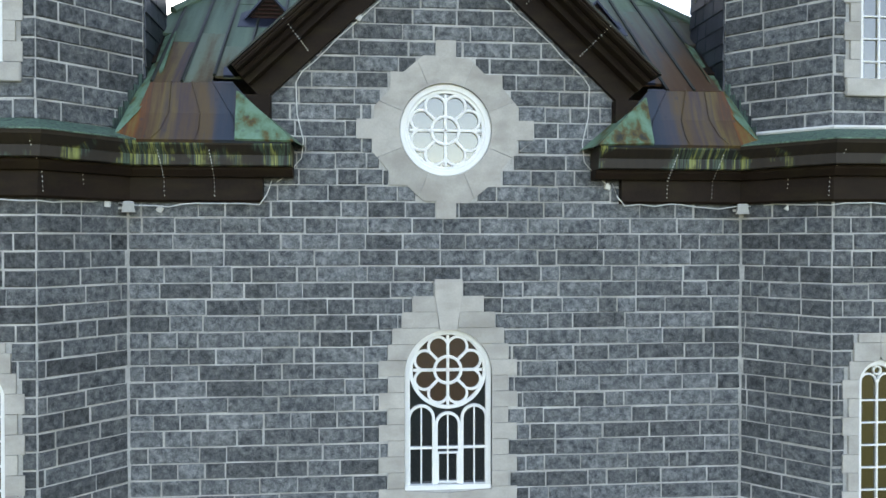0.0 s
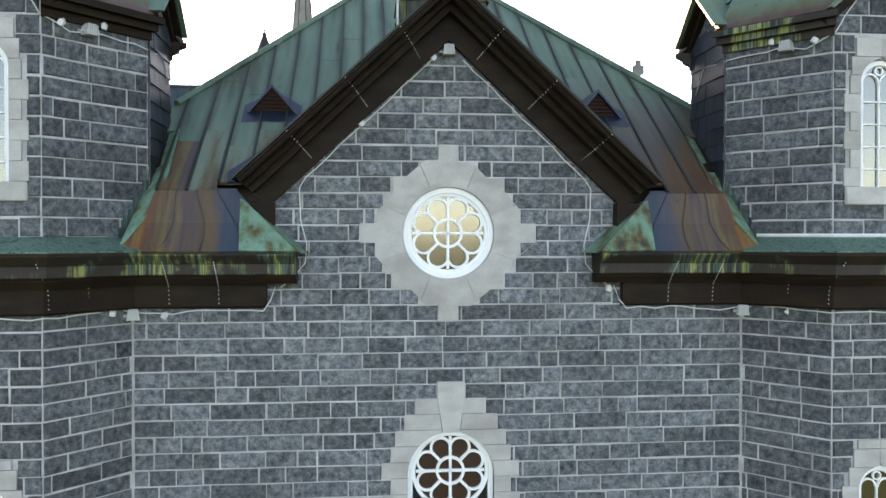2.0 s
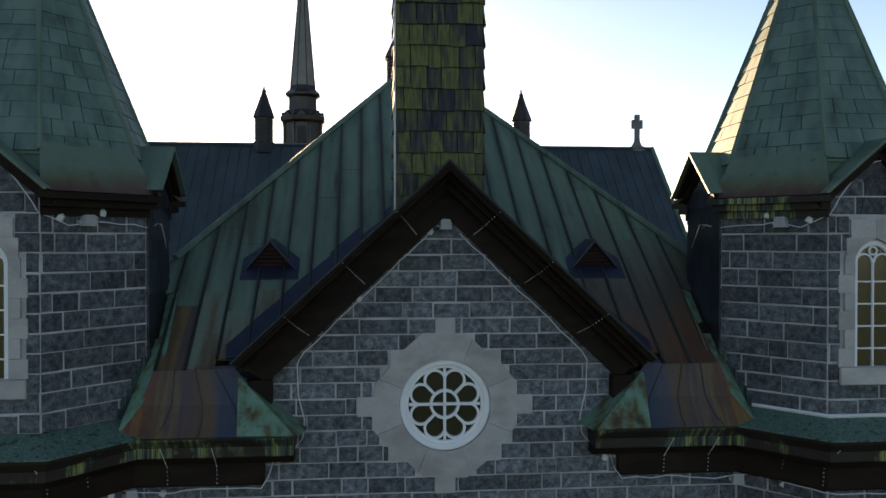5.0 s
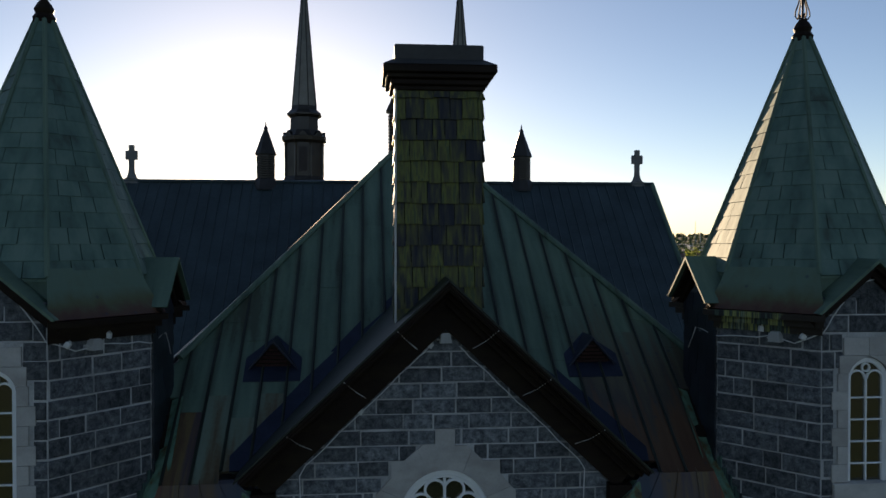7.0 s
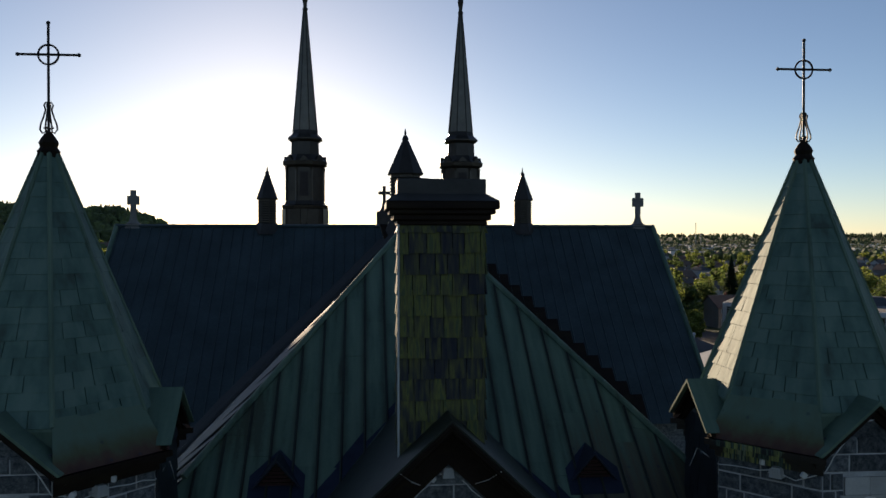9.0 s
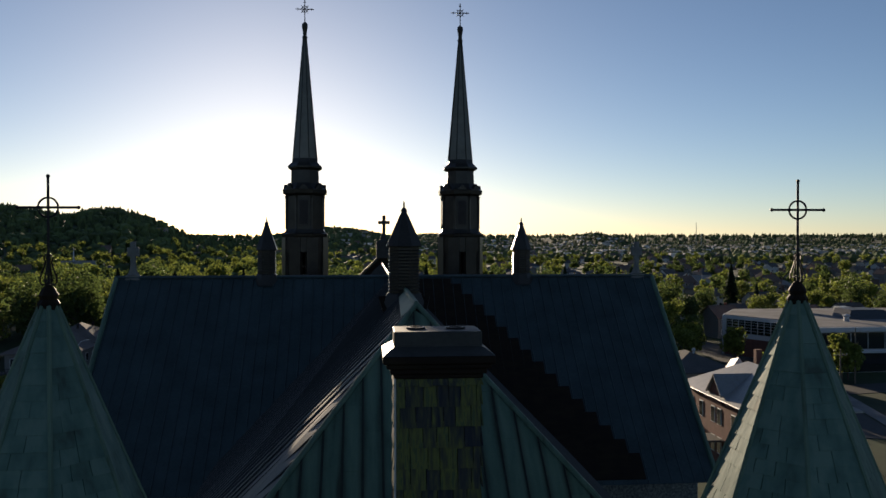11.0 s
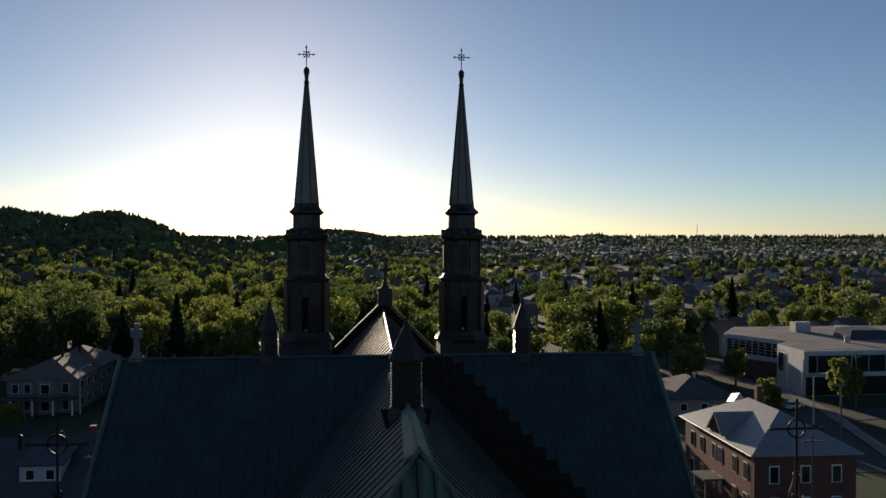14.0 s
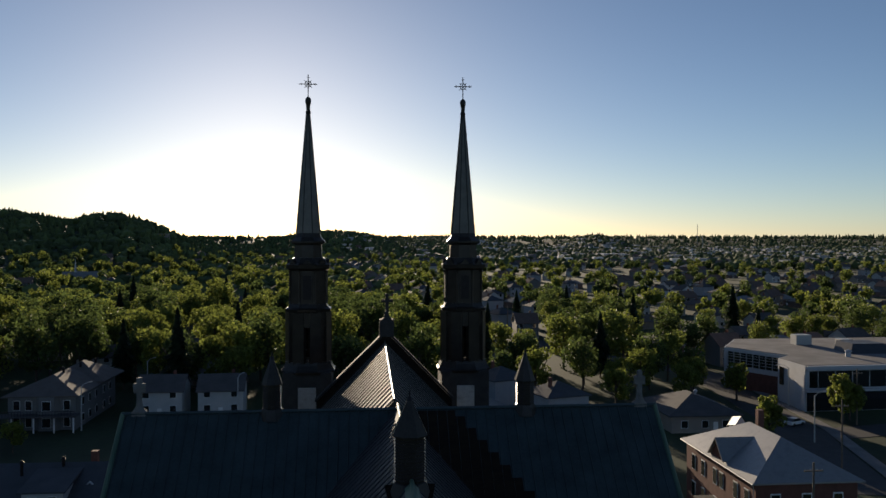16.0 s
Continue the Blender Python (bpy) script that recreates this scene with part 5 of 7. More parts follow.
def pinnacle(x, y, z0, half, eave, tip):
    p = thing("roof_pinnacle", "dark louvred ventilation pinnacle with pointed octagonal cap", "pinnacle", "roof pinnacles", (x, y, 0))
    part("shaft", lathe(bmesh.new(), [(half * 0.86, z0 - 1.2), (half * 0.86, eave)], 8, (0, 0), math.pi / 8), TOWER_METAL, p)
    part("base_flare", lathe(bmesh.new(), [(half * 1.35, z0 - 0.6), (half * 1.0, z0 + 0.05), (half * 0.87, z0 + 0.12)], 8, (0, 0), math.pi / 8), TOWER_METAL, p)
    h = z0 + 0.2
    while h < eave - 0.15:
        part("louvre", lathe(bmesh.new(), [(half * 0.95, h), (half * 0.87, h + 0.06)], 8, (0, 0), math.pi / 8), TOWER_METAL, p)
        h += 0.14
    part("cap", lathe(bmesh.new(), [(half * 1.02, eave - 0.05), (half * 1.05, eave), (0.10, tip - 0.28)], 8, (0, 0), math.pi / 8), TOWER_METAL, p)
    part("finial", lathe(bmesh.new(), [(0.16, tip - 0.32), (0.1, tip - 0.2), (0.04, tip - 0.12), (0.05, tip - 0.06), (0.012, tip + 0.15)], 6), IRON, p)
    part("apron", prism(bmesh.new(), [(-1.1, -0.1, z0 - 0.05), (1.1, -0.1, z0 - 0.05), (0.9, -0.75, z0 - 0.7), (0, -1.35, z0 - 1.3), (-0.9, -0.75, z0 - 0.7)], (0, 0.02, -0.1)), BROWN_METAL, p, "dark pointed flashing apron")


pinnacle(8.05, 34.4, 26.2, 0.64, 27.75, 29.6)
pinnacle(-7.55, 34.4, 26.2, 0.64, 27.75, 29.6)
pinnacle(0.07, 19.15, 26.0, 0.78, 28.1, 29.9)

nave = thing("nave_roof", "dark standing-seam metal roof of the nave", "roof")
part("slopes", prism(bmesh.new(), [(-9.6, 38, 16.0), (0, 38, 25.9), (9.6, 38, 16.0)], (0, 31.4, 0)), NAVE_METAL, nave)
bm = bmesh.new()
y = 38.5
while y < 69:
    for s in (-1, 1):
        tube(bm, [(s * 9.6, y, 16.05), (0, y, 25.91)], 0.07, 4)
    y += 1.5
tagged(part("seams", bm, NAVE_METAL, nave), "standing seams of the nave roof", kind="stuff")
part("ridge_roll", tube(bmesh.new(), [(0, 38, 25.95), (0, 69.3, 25.95)], 0.09, 8), DARK_ROOF, nave)
part("walls", boxes((-9.3, 9.3, 40, 71, 0, 16.5)), GRANITE_REST, nave)
front = thing("front_gable", "dark stone front gable with raised coping", "gable")
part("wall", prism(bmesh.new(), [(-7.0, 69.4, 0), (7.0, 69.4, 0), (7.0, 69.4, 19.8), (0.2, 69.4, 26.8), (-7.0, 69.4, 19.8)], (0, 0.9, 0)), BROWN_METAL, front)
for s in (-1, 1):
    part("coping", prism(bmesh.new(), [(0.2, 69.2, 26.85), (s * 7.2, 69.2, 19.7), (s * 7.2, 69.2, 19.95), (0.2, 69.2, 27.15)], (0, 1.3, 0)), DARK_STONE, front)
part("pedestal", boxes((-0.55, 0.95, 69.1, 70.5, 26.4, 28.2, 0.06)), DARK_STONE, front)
part("pedestal_cap", lathe(bmesh.new(), [(0.7, 28.2), (0.4, 28.45), (0.2, 29.05)], 4, (0.2, 69.8), math.pi / 4), DARK_STONE, front)
fc = thing("front_cross", "stone cross on the front gable", "cross", at=(0.25, 69.8, 29.0))
part("shaft", boxes((-0.17, 0.17, -0.15, 0.15, 0.0, 1.85, 0.03)), DARK_STONE, fc)
part("arms", boxes((-0.62, 0.62, -0.145, 0.145, 0.95, 1.28, 0.03)), DARK_STONE, fc)


def bell_tower(x):
    y = 75.5
    T = thing("bell_tower", "tall dark stone and metal bell tower with slender spire", "bell tower", "front bell towers", (x, y, 0))
    e = math.pi / 8
    O = lambda prof, n=8, t=e: lathe(bmesh.new(), prof, n, (0, 0), t)
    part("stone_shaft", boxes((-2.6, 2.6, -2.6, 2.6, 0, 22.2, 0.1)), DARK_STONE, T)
    for k in range(4):
        m = Matrix.Rotation(k * math.pi / 2, 4, "Z")
        bm = boxes((-0.95, 0.95, -2.72, -2.55, 16.5, 20.6))
        bmesh.ops.transform(bm, matrix=m, verts=bm.verts)
        part("stone_panel", bm, LIMESTONE, T, "pale dressed stone panel")
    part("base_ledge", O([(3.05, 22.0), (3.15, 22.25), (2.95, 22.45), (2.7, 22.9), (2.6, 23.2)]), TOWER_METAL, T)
    # belfry: eight corner piers, open between, louvres inside
    for k in range(8):
        a = e + k * math.pi / 4
        bm = boxes((-0.62, 0.62, -0.3, 0.3, 23.0, 28.6))
        bmesh.ops.transform(bm, matrix=Matrix.Rotation(a, 4, "Z") @ Matrix.Translation((2.15, 0, 0)) @ Matrix.Rotation(math.pi / 2, 4, "Z"), verts=bm.verts)
        part("belfry_pier", bm, TOWER_METAL, T)
        if k % 2 == 0:
            a += math.pi / 8
        bm = boxes((-0.55, 0.55, -0.25, 0.25, 27.0, 28.6))
        bmesh.ops.transform(bm, matrix=Matrix.Rotation(k * math.pi / 4, 4, "Z") @ Matrix.Translation((2.12, 0, 0)) @ Matrix.Rotation(math.pi / 2, 4, "Z"), verts=bm.verts)
        part("belfry_lintel", bm, TOWER_METAL, T)
        if k % 2:
            bm = boxes((-0.6, 0.6, -0.2, 0.2, 23.0, 28.0))
            bmesh.ops.transform(bm, matrix=Matrix.Rotation(k * math.pi / 4, 4, "Z") @ Matrix.Translation((2.05, 0, 0)) @ Matrix.Rotation(math.pi / 2, 4, "Z"), verts=bm.verts)
            part("belfry_panel", bm, TOWER_METAL, T)
        else:
            for h in (23.6, 24.5, 25.4):
                bm = boxes((-0.55, 0.55, -0.06, 0.06, h, h + 0.12))
                bmesh.ops.transform(bm, matrix=Matrix.Rotation(k * math.pi / 4, 4, "Z") @ Matrix.Translation((1.95, 0, 0)) @ Matrix.Rotation(math.pi / 2, 4, "Z"), verts=bm.verts)
                part("belfry_rail", bm, TOWER_METAL, T)
    part("belfry_floor", O([(2.2, 23.0), (2.2, 23.25)]), TOWER_METAL, T)
    part("belfry_cornice", O([(2.3, 28.4), (2.62, 28.7), (2.66, 28.95), (2.35, 29.1), (2.15, 29.5)]), TOWER_METAL, T)
    part("lantern", O([(2.12, 29.4), (2.06, 33.2)]), TOWER_METAL, T)
    for k in range(8):
        a = e + k * math.pi / 4
        part("colonnette", lathe(bmesh.new(), [(0.16, 29.5), (0.12, 29.8), (0.12, 32.8), (0.2, 33.1)], 6, (2.12 * math.cos(a), 2.12 * math.sin(a))), TOWER_METAL, T)
        b = k * math.pi / 4
        bm = prism(bmesh.new(), [(-0.85, 0, 33.5), (0.85, 0, 33.5), (0, 0, 34.35)], (0, 0.5, 0))
        bmesh.ops.transform(bm, matrix=Matrix.Rotation(b, 4, "Z") @ Matrix.Translation((2.28, 0, 0)) @ Matrix.Rotation(math.pi / 2, 4, "Z"), verts=bm.verts)
        part("gablet", bm, TOWER_METAL, T)
        if k % 2 == 0:
            bm = boxes((-0.45, 0.45, -0.04, 0.04, 30.0, 32.6))
            bmesh.ops.transform(bm, matrix=Matrix.Rotation(b, 4, "Z") @ Matrix.Translation((2.0, 0, 0)) @ Matrix.Rotation(math.pi / 2, 4, "Z"), verts=bm.verts)
            part("lantern_panel", bm, IRON, T)
    part("lantern_cornice", O([(2.1, 33.1), (2.52, 33.35), (2.56, 33.75), (2.2, 33.95), (1.9, 34.5)]), TOWER_METAL, T)
    part("neck", O([(1.62, 34.3), (1.55, 36.0)]), TOWER_METAL, T)
    part("spire_skirt", O([(1.6, 35.9), (1.98, 36.15), (1.98, 36.3), (1.5, 36.75), (1.36, 37.2)]), TOWER_METAL, T)
    part("spire", O([(1.38, 37.0), (0.2, 50.2), (0.2, 50.4)]), SPIRE_METAL, T)
    for k in range(8):
        a = e + k * math.pi / 4
        part("rib", tube(bmesh.new(), [(1.4 * math.cos(a), 1.4 * math.sin(a), 37.0), (0.2 * math.cos(a), 0.2 * math.sin(a), 50.3)], 0.06, 5), TOWER_METAL, T)
    part("finial", lathe(bmesh.new(), [(0.24, 50.2), (0.3, 50.5), (0.2, 50.7), (0.24, 51.2), (0.33, 51.6), (0.3, 51.95), (0.1, 52.15)], 10), TOWER_METAL, T)
    c = thing("spire_cross", "ornate wrought-iron cross on the bell tower spire", "cross", "spire crosses", (x, y, 52.1))
    part("rod", tube(bmesh.new(), [(0, 0, 0), (0, 0, 2.5)], 0.05, 6), IRON, c)
    part("arm", tube(bmesh.new(), [(-1.0, 0, 1.45), (1.0, 0, 1.45)], 0.05, 6), IRON, c)
    part("ring", tube(bmesh.new(), [(u, 0, v) for u, v in arc(0, 1.45, 0.34, 0, math.tau, 18)[:-1]], 0.04, 5, True), IRON, c)
    for k in range(4):
        a = math.pi / 4 + k * math.pi / 2
        part("ray", tube(bmesh.new(), [(0.1 * math.cos(a), 0, 1.45 + 0.1 * math.sin(a)), (0.55 * math.cos(a), 0, 1.45 + 0.55 * math.sin(a))], 0.035, 5), IRON, c)
    for u, v in ((-0.75, 1.45), (0.75, 1.45), (0, 2.2)):
        part("bar_end", tube(bmesh.new(), [(u - (0.14 if u == 0 else 0), 0, v - (0 if u == 0 else 0.14)), (u + (0.14 if u == 0 else 0), 0, v + (0 if u == 0 else 0.14))], 0.04, 5), IRON, c)


bell_tower(-8.25)
bell_tower(8.85)

# ---- cables, boxes, floodlights and bulb strings on the rear ----


def cable(points, name="cable_run"):
    pts = [Vector(p) for p in points]
    fine = []
    for a, b in zip(pts, pts[1:]):
        n = max(2, int((b - a).length / 0.25))
        for i in range(n):
            f = i / n
            fine.append(a.lerp(b, f) + Vector((0, 0, -0.015 * math.sin(math.pi * f * 2) + 0.012 * math.sin(9 * (a.x + i)))))
    fine.append(pts[-1])
    ob = new(name, mesh_of(tube(bmesh.new(), fine, 0.012, 5), name, CABLE, True))
    tagged(ob, "thin white electric cable clipped along stone and eaves", "cable", "cables")


def junction_box(x, y, z, turn=0.6):
    j = thing("junction_box", "small white square junction box on the masonry", "junction box", "junction boxes", (x, y, z))
    j.rotation_euler = (0, turn, 0)
    part("case", boxes((-0.055, 0.055, -0.05, 0.03, -0.055, 0.055, 0.012)), CABLE, j)
    part("gland", boxes((-0.02, 0.02, -0.03, 0.02, 0.055, 0.085)), LAMP_GREY, j)


def floodlight(x, y, z, turn=0.0):
    f = thing("floodlight", "grey ribbed floodlight fixed under the eaves", "floodlight", "floodlights", (x, y, z))
    f.rotation_euler = (0, 0, turn)
    bm = prism(bmesh.new(), [(-0.12, -0.18, -0.1), (0.12, -0.18, -0.1), (0.08, -0.16, 0.1), (-0.08, -0.16, 0.1)], (0, 0.2, 0.0))
    part("housing", bm, LAMP_GREY, f)
    for k in range(5):
        part("fin", boxes((-0.1 + 0.045 * k, -0.085 + 0.045 * k, -0.195, -0.18, -0.09, 0.08)), LAMP_GREY, f)
    part("bracket", boxes((-0.17, -0.12, -0.1, 0.06, -0.05, -0.02), (-0.17, 0.0, 0.0, 0.06, -0.05, 0.0)), LAMP_GREY, f)


for s in (-1, 1):
    z = 15.67
    cable([(s * 9.0, -1.66, z), (s * 7.15, -1.66, z), (s * 6.1, -0.22, z + 0.02), (s * 5.4, -0.24, z - 0.04), (s * 4.4, -0.24, z + 0.03), (s * 3.5, -0.24, z), (s * 3.38, -0.16, 15.85), (s * 3.3, -0.06, 16.12)])
    cable([(s * 3.2, -0.06, 16.1), (s * 2.95, -0.06, 16.3), (s * 2.74, -0.06, 16.55), (s * 2.7, -0.06, 16.9), (s * 2.82, -0.06, 17.4), (s * 2.84, -0.06, 18.0), (s * 2.72, -0.06, 18.2), (s * 1.65, -0.06, 19.22), (s * 0.5, -0.06, 20.3), (s * 0.3, -0.06, 20.5)])
    # turret run under its eaves
    cx = s * TURRET_X
    cable([(cx + s * 0.2, -1.47, 21.9), (cx - s * 0.3, -1.47, 21.75), (cx - s * 0.75, -1.47, 21.15), (cx - s * 0.93, -1.47, 20.85), (cx - s * 1.3, -1.08, 20.62), (cx - s * 1.6, -0.72, 20.72), (cx - s * 2.3, 0.12, 20.62), (cx - s * 2.33, 1.2, 20.7), (cx - s * 2.34, 1.6, 20.2)])
    junction_box(cx - s * 1.2, -1.2, 20.75)
    junction_box(cx - s * 1.72, -0.58, 20.85, 0.2)
    floodlight(cx - s * 1.5, -0.8, 20.72, -s * 0.85)
    floodlight(s * 5.9, -0.18, 15.62, -s * 0.3)
junction_box(-5.35, -0.08, 15.58)
junction_box(-6.2, -0.4, 15.66, 0.1)
junction_box(6.3, -0.45, 15.78, 0.1)
junction_box(6.55, -0.75, 15.62)
junction_box(3.2, -0.06, 16.05, 0.3)
junction_box(-1.66, -0.06, 19.24)
junction_box(-0.28, -0.06, 20.53)
junction_box(0.28, -0.06, 20.72, 0.3)
floodlight(0.02, -0.03, 20.68)


def bulb_string(points):
    bm = bmesh.new()
    pts = [Vector(p) for p in points]
    for a, b in zip(pts, pts[1:]):
        n = max(1, round((b - a).length / 0.075))
        for i in range(n):
            bmesh.ops.create_icosphere(bm, subdivisions=1, radius=0.011, matrix=Matrix.Translation(a.lerp(b, i / n)))
    ob = new("bulb_string", mesh_of(bm, "bulb_string", BULB))
    tagged(ob, "row of tiny white bulbs hung across the cornice", "light string", "bulb strings", kind="stuff")


for s in (-1, 1):
    for x in (0.95, 1.95, 3.0):
        top = Vector((s * x, -0.93, APEX_IN + 0.93 - x * GABLE_SLOPE))
        low = Vector((s * (x - 0.42), -0.2, APEX_IN + 0.10 - (x - 0.42) * GABLE_SLOPE))
        bulb_string([top, top.lerp(low, 0.5) + Vector((0, -0.12, 0)), low])
    for x, y in ((6.45, -1.45), (6.9, -2.1), (4.3, -0.9), (5.2, -0.9)):
        bulb_string([(s * x, y, 16.6), (s * x, y + 0.5, 16.15), (s * x, y + 0.55, 15.75)])

# ---- the land: one sheet to the horizon ----


def bearing(x, y):
    return math.degrees(math.atan2(x, y))


HILLS = [(-28, 14, 1500, 520, 86), (-17, 5.2, 1350, 400, 68), (-2.5, 5.5, 1900, 600, 47), (5, 5, 2500, 700, 38), (-62, 25, 1500, 500, 90), (15.6, 2.0, 3300, 500, 46), (75, 40, 4000, 600, 60), (150, 60, 3900, 600, 60), (-130, 60, 3900, 600, 70)]


def land(x, y):
    """Height of the ground."""
    r, a = math.hypot(x, y), bearing(x, y)
    h = 0.0
    for a0, wide, r0, deep, top in HILLS:
        d = (a - a0 + 180) % 360 - 180
        h = max(h, top * math.exp(-(d / wide) ** 2) * math.exp(-((r - r0) / deep) ** 2))
    if r > 3600:
        h = max(h, 36 * min(1, (r - 3600) / 500))
    if r > 450:
        h += min(1, (r - 450) / 400) * 3.0 * noise.noise(Vector((x / 160, y / 160, 0)))
    return h


bm = bmesh.new()
rings = []
sectors = 144
radii = [120 * 1.075 ** k for k in range(51)]
centre = bm.verts.new((0, 0, 0))
for r in radii:
    rings.append([bm.verts.new((r * math.sin(math.tau * i / sectors), r * math.cos(math.tau * i / sectors), land(r * math.sin(math.tau * i / sectors), r * math.cos(math.tau * i / sectors)))) for i in range(sectors)])
for i in range(sectors):
    bm.faces.new((centre, rings[0][i], rings[0][(i + 1) % sectors]))
for a, b in zip(rings, rings[1:]):
    for i in range(sectors):
        bm.faces.new((a[i], b[i], b[(i + 1) % sectors], a[(i + 1) % sectors]))
tagged(new("ground", mesh_of(bm, "ground", GROUND, True)), "grass and bare earth under the town", "ground", kind="structure")


def strip(name, pts, width, z, mat, label, cat):
    bm = bmesh.new()
    sweep(bm, pts, [(-width / 2, z - 0.06), (width / 2, z - 0.06), (width / 2, z), (-width / 2, z)])
    tagged(new(name, mesh_of(bm, name, mat)), label, cat, kind="structure")


MAIN_ST = [(70, 95), (80, 134), (84, 165), (88, 200), (60, 260), (42, 330), (38, 420)]
strip("road_1", MAIN_ST, 9.0, 0.05, ASPHALT, "grey asphalt street past the white building", "road")
strip("pavement", [(x + 6.2, y) for x, y in MAIN_ST[:4]], 2.4, 0.17, FLAT_ROOF, "raised concrete pavement beside the street", "pavement")
strip("road_2", [(-130, 140), (-62, 146), (-20, 150)], 7.0, 0.05, ASPHALT, "grey asphalt side street", "road")
strip("road_3", [(70, 128), (110, 136), (190, 150)], 8.0, 0.06, ASPHALT, "grey asphalt cross street", "road")

# ---- houses ----


def window_row(parent, xs, zs, y, w, h, facing=-1):
    for x in xs:
        for z in zs:
            win = part("window", boxes((x - w / 2 - 0.08, x + w / 2 + 0.08, y + facing * 0.04 - 0.03, y + facing * 0.04 + 0.03, z - 0.08, z + h + 0.08)), WHITE_PAINT, parent)
            part("pane", boxes((x - w / 2, x + w / 2, y + facing * 0.09 - 0.02, y + facing * 0.09 + 0.02, z, z + h)), GLASS, win)


def hip_roof(bm, x0, x1, y0, y1, z, rise, over=0.5):
    """A hipped roof with its ridge along the longer side."""
    x0, x1, y0, y1 = x0 - over, x1 + over, y0 - over, y1 + over
    w, d = x1 - x0, y1 - y0
    if w > d:
        r = [(x0 + d / 2, (y0 + y1) / 2), (x1 - d / 2, (y0 + y1) / 2)]
    else:
        r = [((x0 + x1) / 2, y0 + w / 2), ((x0 + x1) / 2, y1 - w / 2)]
    base = [bm.verts.new((x, y, z)) for x, y in ((x0, y0), (x1, y0), (x1, y1), (x0, y1))]
    low = [bm.verts.new((x, y, z - 0.2)) for x, y in ((x0, y0), (x1, y0), (x1, y1), (x0, y1))]
    a, b = [bm.verts.new((x, y, z + rise)) for x, y in r]
    if w > d:
        faces = [(base[0], base[1], b, a), (base[1], base[2], b), (base[2], base[3], a, b), (base[3], base[0], a)]
    else:
        faces = [(base[0], base[1], a), (base[1], base[2], b, a), (base[2], base[3], b), (base[3], base[0], a, b)]
    for f in faces:
        bm.faces.new(f)
    for i in range(4):
        bm.faces.new((low[i], low[(i + 1) % 4], base[(i + 1) % 4], base[i]))
    bm.faces.new(list(reversed(low)))
    return bm


def town_house(k, wide, deep, high, rise, hip, at):
    h = thing("house", ("white-sided town house with dark shingle roof", "beige town house with brown shingle roof", "pale grey house with dark slate-coloured roof", "brown brick house with grey roof", "grey-sided house with brown roof")[k % 5], "house", "town houses", at)
    bm = boxes((-wide / 2, wide / 2, -deep / 2, deep / 2, -1, high))
    if not hip:
        prism(bm, [(-wide / 2, -deep / 2, high), (-wide / 2, deep / 2, high), (-wide / 2, 0, high + rise)], (wide, 0, 0))
    part("wall", bm, SIDING[k % 5], h)
    if hip:
        part("roof", hip_roof(bmesh.new(), -wide / 2, wide / 2, -deep / 2, deep / 2, high + 0.05, rise), ROOFING[k % 5], h)
    else:
        for s in (-1, 1):
            e = deep / 2 + 0.5
            part("roof", prism(bmesh.new(), [(-wide / 2 - 0.4, s * e, high - 0.5 * rise / (deep / 2)), (-wide / 2 - 0.4, 0, high + rise + 0.02), (-wide / 2 - 0.4, 0, high + rise + 0.22), (-wide / 2 - 0.4, s * e, high + 0.2 - 0.5 * rise / (deep / 2))], (wide + 0.8, 0, 0)), ROOFING[k % 5], h)
    xs = [-wide * 0.3, wide * 0.3] if wide < 11 else [-wide * 0.35, 0, wide * 0.35]
    zs = [1.2] if high < 4.5 else [1.2, 4.2]
    window_row(h, xs, zs, -deep / 2, 1.2, 1.4)
    part("door", boxes((-0.45, 0.45, -deep / 2 - 0.08, -deep / 2 + 0.02, 0, 2.05)), WHITE_PAINT, h)
    part("chimney", boxes((wide * 0.2, wide * 0.2 + 0.6, 0.5, 1.1, high + rise * 0.3, high + rise + 0.9)), BRICK_RED, h)
    return h


SHAPES = [(9, 8, 5.6, 2.6, False), (11, 8, 3.2, 2.4, False), (9, 9, 5.8, 2.4, True), (13, 9, 3.3, 2.6, True), (8, 10, 6.0, 3.0, False)]
MODELS = [town_house(k, *SHAPES[k], (x, y, land(x, y))) for k, (x, y) in enumerate([(30, 262), (64, 240), (104, 262), (128, 236), (56, 285)])]
rng = random.Random(77)
SPOTS = [(30, 262), (64, 240), (104, 262), (128, 236), (56, 285)]
BLOCKED = [(42, 60, 72, 102), (45, 82, 104, 204), (86, 140, 96, 140), (84, 150, 140, 205), (-80, -50, 140, 178), (-56, -24, 76, 110), (-52, -28, 150, 166), (-25, 25, -30, 90), (20, 52, 225, 250)]


def free(x, y, gap):
    if any(a - 5 < x < b + 5 and c - 5 < y < d + 5 for a, b, c, d in BLOCKED):
        return False
    for (xa, ya), (xb, yb) in zip(MAIN_ST, MAIN_ST[1:]):
        p, q, v = Vector((xa, ya)), Vector((xb, yb)), Vector((x, y))
        u = max(0, min(1, (v - p).dot(q - p) / (q - p).length_squared))
        if (p.lerp(q, u) - v).length < 9:
            return False
    return all((x - a) ** 2 + (y - b) ** 2 > gap * gap for a, b in SPOTS)


